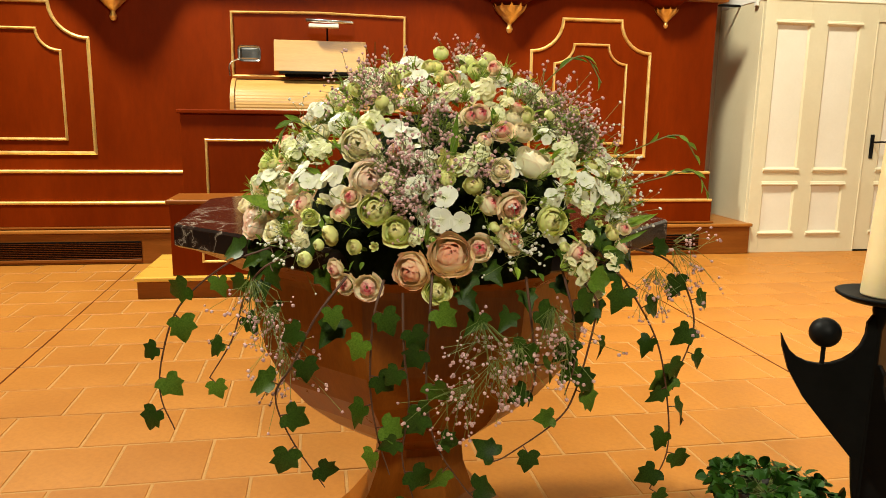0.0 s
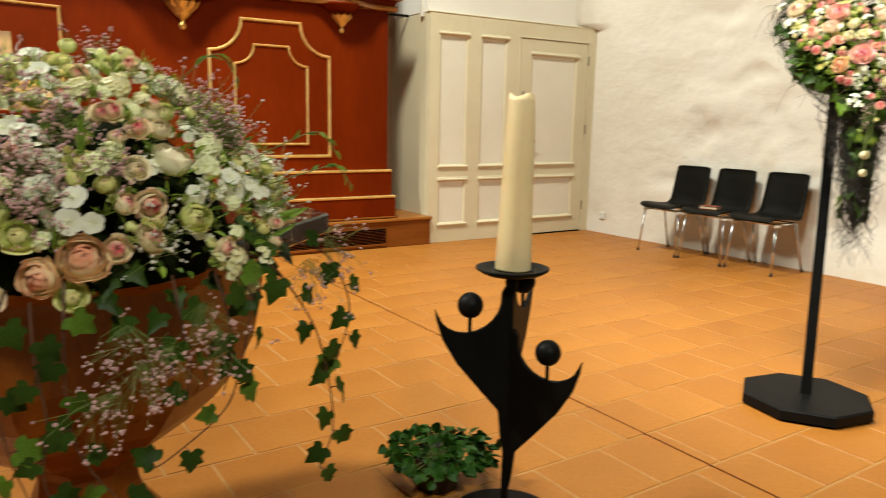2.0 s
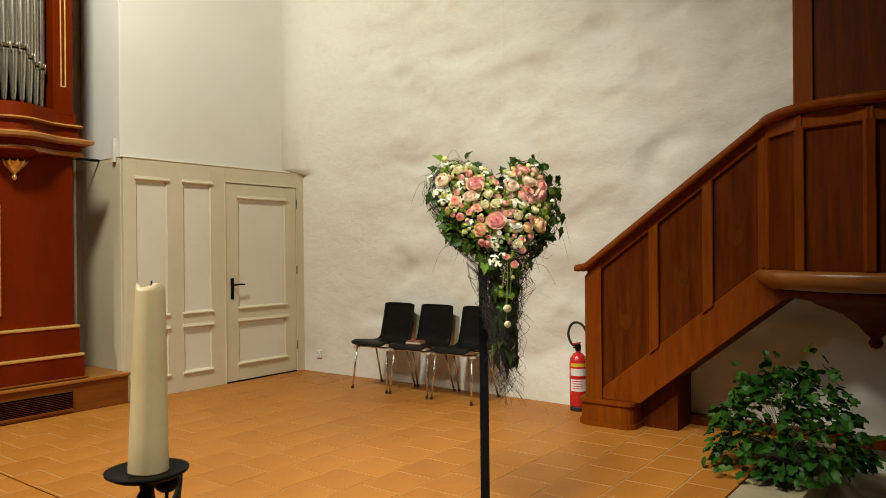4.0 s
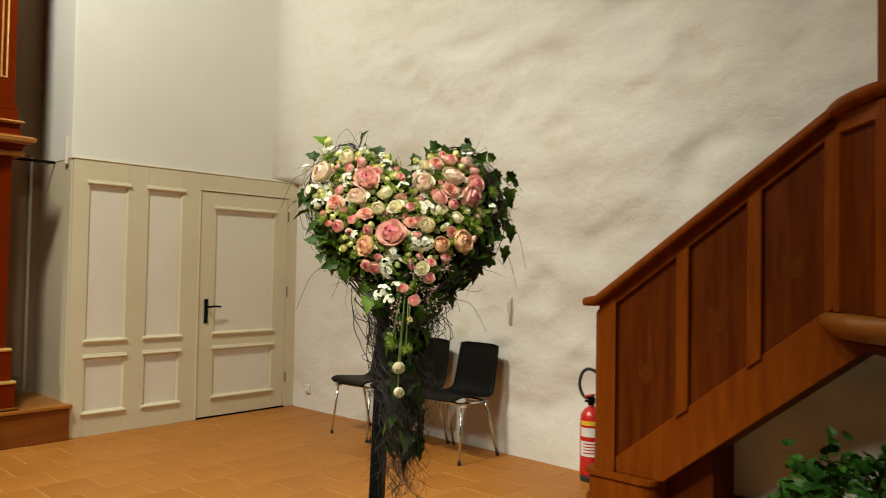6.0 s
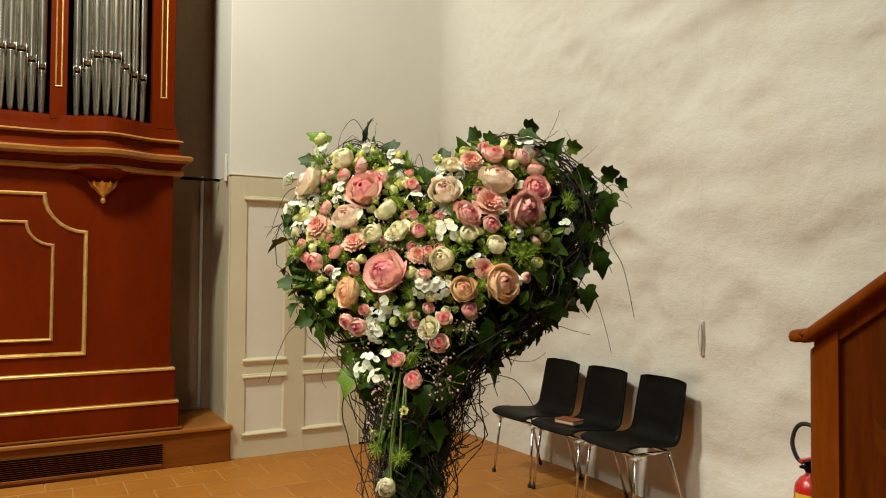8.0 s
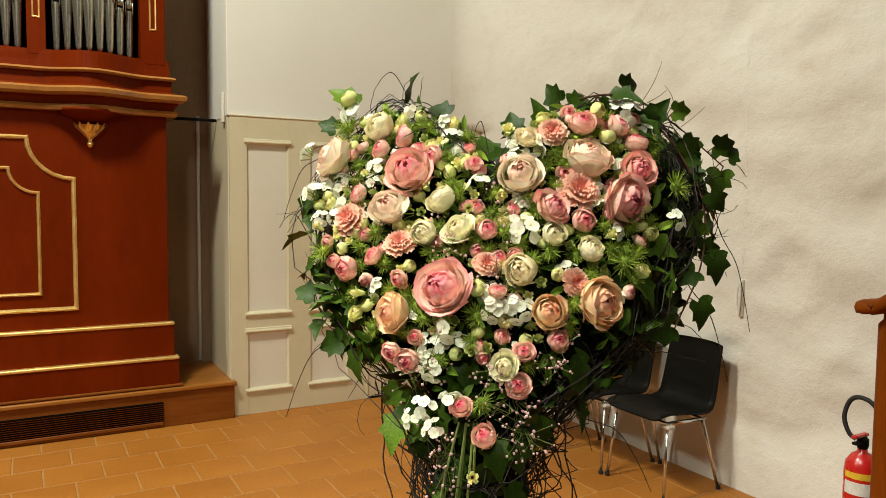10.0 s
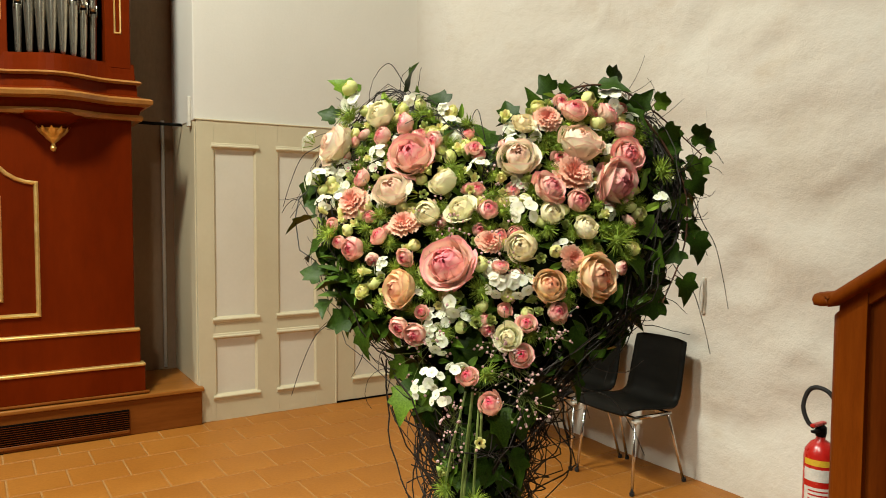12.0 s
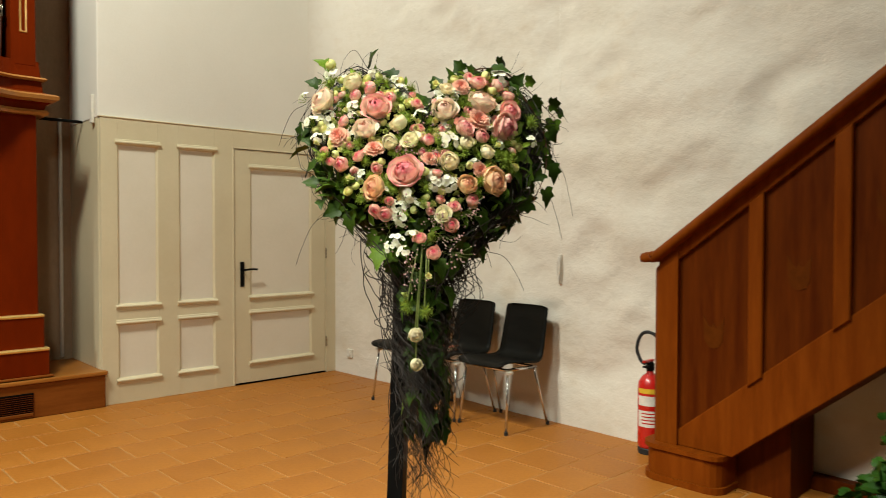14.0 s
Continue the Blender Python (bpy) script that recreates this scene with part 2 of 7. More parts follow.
def box(bm, x0, x1, y0, y1, z0, z1, bevel=0.0, seg=2, m=None, mi=0):
    r = bmesh.ops.create_cube(bm, size=1)
    vs = r["verts"]
    for v in vs:
        v.co = Vector(((x0 + x1) / 2 + v.co.x * (x1 - x0), (y0 + y1) / 2 + v.co.y * (y1 - y0), (z0 + z1) / 2 + v.co.z * (z1 - z0)))
    faces = list({f for v in vs for f in v.link_faces})
    for f in faces:
        f.material_index = mi
    if bevel:
        es = list({e for v in vs for e in v.link_edges})
        r = bmesh.ops.bevel(bm, geom=es, offset=bevel, segments=seg, profile=0.5, affect="EDGES")
        vs = list({v for f in r["faces"] for v in f.verts} | {v for v in vs if v.is_valid})
    if m is not None:
        bmesh.ops.transform(bm, matrix=m, verts=vs)
    return vs


def boxed(*a, **k):
    bm = bmesh.new()
    box(bm, *a, **k)
    return bm


def lathe(bm, profile, segs=24, m=Matrix(), phase=0.0, cap=True):
    rings = []
    for r, z in profile:
        if r < 1e-5:
            rings.append([bm.verts.new(m @ Vector((0, 0, z)))])
        else:
            rings.append([bm.verts.new(m @ Vector((r * math.cos(2 * math.pi * i / segs + phase), r * math.sin(2 * math.pi * i / segs + phase), z))) for i in range(segs)])
    for a, b in zip(rings, rings[1:]):
        for i in range(segs):
            j = (i + 1) % segs
            if len(a) == 1 and len(b) > 1:
                bm.faces.new((a[0], b[i], b[j]))
            elif len(b) == 1 and len(a) > 1:
                bm.faces.new((a[i], b[0], a[j]))
            elif len(a) > 1:
                bm.faces.new((a[i], b[i], b[j], a[j]))
    if cap:
        for ring in (rings[0], rings[-1]):
            if len(ring) > 1:
                bm.faces.new(ring)
    bmesh.ops.recalc_face_normals(bm, faces=bm.faces[:])
    return bm


def turned(profile, segs=24, m=Matrix(), phase=0.0):
    return lathe(bmesh.new(), profile, segs, m, phase)


def tube(bm, pts, radius, segs=6, taper=None):
    pts = [Vector(p) for p in pts]
    rings = []
    side = None
    for i, p in enumerate(pts):
        d = (pts[min(i + 1, len(pts) - 1)] - pts[max(i - 1, 0)])
        if d.length < 1e-9:
            d = Vector((0, 0, 1))
        d.normalize()
        if side is None:
            side = d.orthogonal().normalized()
        side = (side - d * side.dot(d))
        side = side.normalized() if side.length > 1e-6 else d.orthogonal().normalized()
        up = d.cross(side)
        r = radius if taper is None else radius + (taper - radius) * i / max(1, len(pts) - 1)
        rings.append([bm.verts.new(p + (side * math.cos(2 * math.pi * k / segs) + up * math.sin(2 * math.pi * k / segs)) * r) for k in range(segs)])
    for a, b in zip(rings, rings[1:]):
        for k in range(segs):
            bm.faces.new((a[k], a[(k + 1) % segs], b[(k + 1) % segs], b[k]))
    bm.faces.new(rings[0][::-1])
    bm.faces.new(rings[-1])
    return bm


def tubed(pts, radius, segs=8, taper=None):
    return tube(bmesh.new(), pts, radius, segs, taper)


def spline(pts, n=8):
    """Catmull-Rom through the points, n steps a stretch."""
    P = [Vector(p) for p in pts]
    P = [P[0] * 2 - P[1]] + P + [P[-1] * 2 - P[-2]]
    out = []
    for i in range(1, len(P) - 2):
        a, b, c, d = P[i - 1:i + 3]
        for k in range(n):
            t = k / n
            out.append(0.5 * ((2 * b) + (c - a) * t + (2 * a - 5 * b + 4 * c - d) * t * t + (3 * b - a - 3 * c + d) * t ** 3))
    out.append(P[-2])
    return out


def prism(bm, outline, depth, m=Matrix(), bevel=0.0):
    """A flat outline in x, z made thick along y, from 0 to depth."""
    front = [bm.verts.new(m @ Vector((x, 0, z))) for x, z in outline]
    back = [bm.verts.new(m @ Vector((x, depth, z))) for x, z in outline]
    n = len(outline)
    fs = [bm.faces.new(front), bm.faces.new(back[::-1])]
    for i in range(n):
        fs.append(bm.faces.new((front[i], back[i], back[(i + 1) % n], front[(i + 1) % n])))
    bmesh.ops.recalc_face_normals(bm, faces=fs)
    if bevel:
        es = list({e for f in fs[:2] for e in f.edges})
        bmesh.ops.bevel(bm, geom=es, offset=bevel, segments=1, affect="EDGES")
    return bm


def sweep(bm, path, profile, closed=False):
    """A profile (out, up) carried along a level path: out is to the right of the way."""
    P = [Vector(p) for p in path]
    n = len(P)
    rings = []
    for i in range(n):
        a = P[(i - 1) % n] if closed or i > 0 else P[0] * 2 - P[1]
        c = P[(i + 1) % n] if closed or i < n - 1 else P[-1] * 2 - P[-2]
        d0, d1 = (P[i] - a).normalized(), (c - P[i]).normalized()
        n0, n1 = Vector((d0.y, -d0.x, 0)), Vector((d1.y, -d1.x, 0))
        nn = (n0 + n1)
        nn = nn.normalized() if nn.length > 1e-6 else n0
        k = 1 / max(0.35, nn.dot(n0))
        rings.append([bm.verts.new(P[i] + nn * (o * k) + Vector((0, 0, u))) for o, u in profile])
    m = len(profile)
    fs = []
    for i in range(n if closed else n - 1):
        a, b = rings[i], rings[(i + 1) % n]
        for k in range(m):
            fs.append(bm.faces.new((a[k], a[(k + 1) % m], b[(k + 1) % m], b[k])))
    if not closed:
        fs.append(bm.faces.new(rings[0][::-1]))
        fs.append(bm.faces.new(rings[-1]))
    bmesh.ops.recalc_face_normals(bm, faces=fs)
    return bm


def frame_line(bm, outline, width, depth, y):
    """A thin raised moulding that follows a closed outline in x, z on the plane y, proud towards -y."""
    n = len(outline)
    P = [Vector((x, 0, z)) for x, z in outline]
    rings = []
    for i in range(n):
        d0, d1 = (P[i] - P[i - 1]).normalized(), (P[(i + 1) % n] - P[i]).normalized()
        n0, n1 = Vector((d0.z, 0, -d0.x)), Vector((d1.z, 0, -d1.x))
        nn = (n0 + n1).normalized()
        k = min(2.0, 1 / max(0.3, nn.dot(n0)))
        ring = []
        for o, dp in ((-0.5, 0.0), (-0.28, 0.8), (0.1, 1.0), (0.5, 0.3), (0.5, 0.0)):
            ring.append(bm.verts.new(P[i] + nn * (o * width * k) + Vector((0, y - dp * depth, 0))))
        rings.append(ring)
    fs = []
    for i in range(n):
        a, b = rings[i], rings[(i + 1) % n]
        for k in range(5):
            fs.append(bm.faces.new((a[k], a[(k + 1) % 5], b[(k + 1) % 5], b[k])))
    bmesh.ops.recalc_face_normals(bm, faces=fs)
    return bm


# ---- the room ----
def wall_x(y, z):
    """The uneven limewashed side wall: where its face stands."""
    s = max(0.0, min(1.0, (6.1 - y) / 1.6))
    t = max(0.0, min(1.0, z / 1.2))
    base = 6.27 + 0.06 * s * s * (3 - 2 * s)
    lean = 0.08 * t * t * (3 - 2 * t) * s
    p = Vector((y * 0.9, z * 1.5, 3.1))
    edge = max(0.0, min(1.0, (6.1 - y) / 1.3)) * max(0.25, min(1.0, z / 0.3))
    lumps = noise.noise(Vector((y * 3.1, z * 4.2, 9))) * 0.017 + max(0.0, noise.noise(Vector((y * 2.6, z * 3.8, 2))) - 0.16) * 0.075
    w = noise.noise(p * 0.8) * 0.045 + noise.noise(p * 2.0 + Vector((7, 1, 0))) * 0.036 + lumps + noise.noise(Vector((y * 9, z * 12, 5))) * 0.005
    # above the panelling the plaster runs round into the end wall
    r = 0.3
    d = max(0.0, 6.2355 - y)
    c = r - math.sqrt(max(0.0, r * r - (r - d) ** 2)) if d < r else 0.0
    return base + lean + w * edge - c * max(0.0, min(1.0, (z - 2.24) / 0.03))


def build_room():
    bm = bmesh.new()
    ys = [6.2352, 6.233, 6.226] + [6.215 - 0.04 * i for i in range(185)] + [-1.4 - 0.3 * i for i in range(1, 26)]
    zs = [-0.2] + [0.0 + 0.035 * i for i in range(120)] + [4.3 + 0.3 * i for i in range(8)]
    grid = [[bm.verts.new((wall_x(y, z), y, z)) for z in zs] for y in ys]
    for a, b in zip(grid, grid[1:]):
        for k in range(len(zs) - 1):
            bm.faces.new((a[k], a[k + 1], b[k + 1], b[k]))
    # back face and rim, so that the wall has its thickness
    back = [[bm.verts.new((7.0, y, z)) for z in (zs[0], zs[-1])] for y in (ys[0], ys[-1])]
    bm.faces.new((back[0][0], back[1][0], back[1][1], back[0][1]))
    bmesh.ops.recalc_face_normals(bm, faces=bm.faces[:])
    w = solid("wall_east", bm, M["plaster"], "uneven limewashed rubble wall in off-white", "wall", kind="structure", smooth=True)

    solid("wall_north", boxed(4.1, 6.6, 6.235, 6.95, 2.24, 6.4, 0.006), M["white"], "smooth white wall above the cream panelling", "wall", kind="structure")
    solid("wall_recess", boxed(-6.6, 6.6, 6.95, 7.2, 0, 6.4), M["recess"], "wall behind the organ, shade put into its brown tint", "wall", kind="structure")
    # unseen walls and ceiling, added to close the room and shape its bounce
    solid("wall_west", boxed(-6.6, -6.3, -9.0, 6.95, -0.2, 6.4), M["nave_wall"], "plain wall added on the far side, out of view", "wall", kind="structure")
    solid("wall_south", boxed(-6.6, 7.0, -9.3, -9.0, -0.2, 6.4), M["nave_wall"], "plain wall added at the back, out of view", "wall", kind="structure")
    solid("ceiling", boxed(-6.6, 7.0, -9.3, 7.2, 6.4, 6.6), M["ceiling"], "plain ceiling added out of view, dark to limit bounce", "ceiling", kind="structure")
    solid("nave_floor", boxed(-6.6, 7.0, -9.3, 0.74, -0.25, -0.17), M["grey_stone"], "beige sandstone floor of the nave, one step down", "floor", kind="structure")
    step = thing("chancel_step", "beige sandstone edging slabs along the tiled chancel floor", "step", kind="structure")
    for i in range(12):
        a = -6.3 + 1.05 * i
        part("slab", boxed(a + 0.002, a + 1.048, 0.725, 1.058, -0.17, 0.004, 0.006, 2), M["grey_stone"], step)
    part("joint", boxed(-6.3, 6.3, 1.058, 1.068, -0.02, 0.003), M["veneer"], step, "dark joint between stone and tiles")

build_room()

# ---- cream panelling and door ----
PY = 6.205


def panel_set(parent, x0, x1, z0, z1):
    """A sunk off-white field with a sloping cream moulding round it."""
    part("panel", boxed(x0 + 0.012, x1 - 0.012, PY + 0.016, PY + 0.03, z0 + 0.012, z1 - 0.012, 0.003, 1), M["panel_white"], parent, "off-white painted field")
    # plain bevelled sides, a moulded ledge above and below
    for x, s in ((x0, 1), (x1, -1)):
        bm = prism(bmesh.new(), [(x - 0.001 * s, PY + 0.003), (x + 0.014 * s, PY + 0.016), (x + 0.014 * s, PY + 0.03), (x - 0.001 * s, PY + 0.03)], z1 - z0, Matrix(((1, 0, 0, 0), (0, 0, 1, 0), (0, 1, 0, z0), (0, 0, 0, 1))))
        part("side_bead", bm, M["cream"], parent)
    for z, s in ((z0, 1), (z1, -1)):
        prof = ((-0.026, 0.001), (-0.022, -0.008), (-0.012, -0.011), (-0.004, -0.019), (0.004, -0.019), (0.01, -0.01), (0.022, 0.016), (0.022, 0.03), (-0.026, 0.03))
        bm = bmesh.new()
        ends = [[bm.verts.new((x, PY + b, z + s * a)) for a, b in prof] for x in (x0 - 0.02, x1 + 0.02)]
        n = len(prof)
        for k in range(n):
            bm.faces.new((ends[0][k], ends[0][(k + 1) % n], ends[1][(k + 1) % n], ends[1][k]))
        bm.faces.new(ends[0][::-1])
        bm.faces.new(ends[1])
        bmesh.ops.recalc_face_normals(bm, faces=bm.faces[:])
        part("ledge", bm, M["cream"], parent, "moulded ledge")


def lattice(bm, x0, x1, z0, z1, xs, zs, y0, y1):
    """A flat board with rectangular openings: stiles run through, rails between."""
    cuts = [x0] + [v for p in xs for v in p] + [x1]
    for i in range(0, len(cuts), 2):
        box(bm, cuts[i], cuts[i + 1], y0, y1, z0, z1, 0.002, 1)
    zc = [z0] + [v for p in zs for v in p] + [z1]
    for a, b in xs:
        for i in range(0, len(zc), 2):
            box(bm, a, b, y0 + 0.0005, y1, zc[i], zc[i + 1], 0.0)


def build_panelling():
    root = thing("wall_panelling", "cream painted timber partition with off-white sunk panels", "panelling", kind="structure")
    zs = [(0.18, 0.635), (0.765, 2.055)]
    xs = [(4.235, 4.55), (4.725, 5.035)]
    for a, b in ((4.11, 4.235), (4.55, 4.725), (5.035, 5.205)):
        part("stile", boxed(a, b, PY, PY + 0.04, 0.0, 2.24, 0.002), M["cream"], root)
    for a, b in xs:
        for lo, hi in ((0.0, 0.18), (0.635, 0.765), (2.055, 2.24)):
            part("rail", boxed(a, b, PY + 0.0005, PY + 0.04, lo, hi), M["cream"], root)
    part("lintel", boxed(5.205, 6.17, PY, PY + 0.04, 2.085, 2.24), M["cream"], root)
    part("corner_post", boxed(6.17, 6.285, PY - 0.004, PY + 0.04, 0, 2.24, 0.003), M["cream"], root)
    part("return_board", boxed(4.105, 4.135, PY + 0.04, 6.95, 0.28, 2.24, 0.002, 1), M["cream"], root)
    part("backing", boxed(4.14, 6.28, PY + 0.04, PY + 0.06, 0, 2.24), M["cream"], root)
    part("capping", boxed(4.1, 6.285, PY - 0.006, PY + 0.045, 2.24, 2.252, 0.003, 1), M["cream"], root)
    for x0, x1 in ((4.235, 4.55), (4.725, 5.035)):
        for z0, z1 in zs:
            panel_set(root, x0, x1, z0, z1)
    for x in (5.207, 6.166):
        part("door_stop", boxed(x - 0.006, x + 0.006, PY - 0.008, PY + 0.02, 0, 2.09, 0.002, 1), M["cream"], root)
    part("door_head", boxed(5.2, 6.172, PY - 0.008, PY + 0.02, 2.083, 2.095, 0.002, 1), M["cream"], root)

    door = thing("door_1", "closed cream panelled door with a dark lever handle", "door", kind="structure")
    bm = bmesh.new()
    lattice(bm, 5.218, 6.156, 0.014, 2.078, [(5.372, 6.0)], [(0.185, 0.635), (0.77, 1.93)], PY + 0.002, PY + 0.038)
    part("door_leaf", bm, M["cream"], door)
    for z0, z1 in ((0.185, 0.635), (0.77, 1.93)):
        panel_set(door, 5.372, 6.0, z0, z1)
    # solid black strip paints the shade of the gap below the leaf
    part("threshold_gap", boxed(5.21, 6.165, PY - 0.004, PY + 0.03, 0.0, 0.011), M["dark"], door, "black strip for the shade under the door")
    h = part("door_handle", boxed(5.268, 5.306, PY - 0.008, PY + 0.001, 0.87, 1.09, 0.003, 2), M["iron"], door, "dark bronze backplate and lever")
    part("lever", tubed(spline([(5.287, PY - 0.006, 1.02), (5.288, PY - 0.045, 1.02), (5.3, PY - 0.055, 1.021), (5.35, PY - 0.055, 1.024), (5.41, PY - 0.05, 1.02)], 4), 0.009, 8), M["iron"], h)
    part("key_rose", turned([(0.009, 0), (0.011, 0.006), (0, 0.007)], 10, pose(5.287, PY - 0.008, 0.93, 90)), M["black"], h)
    for z in (0.25, 1.1, 1.85):
        part("hinge", turned([(0.007, 0), (0.007, 0.09), (0.004, 0.1), (0, 0.102)], 8, pose(6.162, PY - 0.008, z)), M["pewter"], door)


build_panelling()

# ---- organ ----
OC, OY = 0.27, 6.25


def scooped(x0, x1, z0, z1, rx, rz, step=7):
    """A panel outline with scooped-out upper corners and small shoulders."""
    pts = [(x0, z0), (x1, z0), (x1, z1 - rz)]
    for i in range(step + 1):
        a = -math.pi / 2 - (math.pi / 2) * i / step
        pts.append((x1 + (rx - 0.0) * math.cos(a) * 0.93, z1 + rz * math.sin(a) * 0.93))
    for i in range(step + 1):
        a = 0 - (math.pi / 2) * i / step
        pts.append((x0 + rx * math.cos(a) * 0.93, z1 + rz * math.sin(a) * 0.93))
    pts.append((x0, z1 - rz))
    out = [pts[0]]
    for p in pts[1:]:
        if abs(p[0] - out[-1][0]) + abs(p[1] - out[-1][1]) > 1e-4:
            out.append(p)
    return out


TOWERS = [(3.22, 0.34, 0.13), (1.82, 0.5, 0.2)]


def case_line(off, n=150):
    """The plan line of the cornice: straight, with a swelling under each pipe tower."""
    pts = []
    x0, x1 = 2 * OC - 3.7, 3.7
    for i in range(n + 1):
        x = x0 + (x1 - x0) * i / n
        b = 0.0
        for tx, w, d in TOWERS:
            for c in (tx, 2 * OC - tx):
                u = abs(x - c) / w
                if u < 1:
                    b = max(b, d * (0.5 + 0.5 * math.cos(math.pi * u)))
        pts.append((x, OY - off - b, 0))
    pts = [(x0, 6.6, 0)] + [(x0 - off * 0.6, OY - off, 0)] + pts[1:-1] + [(x1 + off * 0.6, OY - off, 0), (x1 + off * 0.6, 6.6, 0)]
    return pts


def organ_pipe(r, z0, foot, top):
    bm = bmesh.new()
    lathe(bm, [(0.012, 0), (0.018, 0.02), (0.02, 0.03), (r - 0.001, foot - 0.02), (r, foot), (r, foot + 0.004)], 14)
    lathe(bm, [(r, foot + 0.02), (r, foot + 0.05), (r, top - 0.3), (r, top - 0.02), (r, top), (r - 0.003, top), (0, top - 0.002)], 14)
    # lips round the mouth
    for s in (-1, 1):
        box(bm, s * r * 0.75 - 0.003, s * r * 0.75 + 0.003, -r - 0.006, -r * 0.5, foot - 0.02, foot + 0.06, 0.001, 1)
    # black ring in the mouth slot, painted for the shade of the hollow
    bm2 = [bm.verts.new((r * 0.9 * math.cos(a), r * 0.9 * math.sin(a), foot + zz)) for zz in (0.0, 0.022) for a in [2 * math.pi * k / 14 for k in range(14)]]
    for k in range(14):
        f = bm.faces.new((bm2[k], bm2[(k + 1) % 14], bm2[14 + (k + 1) % 14], bm2[14 + k]))
        f.material_index = 1
    return finish("organ_pipe", bm, [M["pewter"], M["dark"]], True)


def pendant(big):
    """A gilded drop of leaves under a small red corbel."""
    k = 1.4 if big else 1.0
    bm = turned([(0, -0.2 * k), (0.012 * k, -0.195 * k), (0.02 * k, -0.175 * k), (0.011 * k, -0.155 * k), (0.012 * k, -0.145 * k), (0.04 * k, -0.12 * k), (0.07 * k, -0.075 * k), (0.085 * k, -0.05 * k), (0, -0.048 * k)], 20)
    leaves = []
    for i in range(11):
        a = math.pi * 2 * i / 11
        m = pose(0, 0, 0, 0, 0, math.degrees(a))
        lf = bmesh.new()
        leaves.append(lf)
        vs = [lf.verts.new(m @ Vector(c)) for c in ((0.016 * k, -0.011 * k, -0.135 * k), (0.016 * k, 0.011 * k, -0.135 * k), (0.085 * k, 0.02 * k, -0.07 * k), (0.104 * k, 0, -0.035 * k), (0.085 * k, -0.02 * k, -0.07 * k), (0.066 * k, 0, -0.092 * k))]
        for t in ((0, 1, 5), (1, 2, 5), (2, 3, 5), (3, 4, 5), (4, 0, 5)):
            lf.faces.new([vs[j] for j in t])
    return bm, leaves


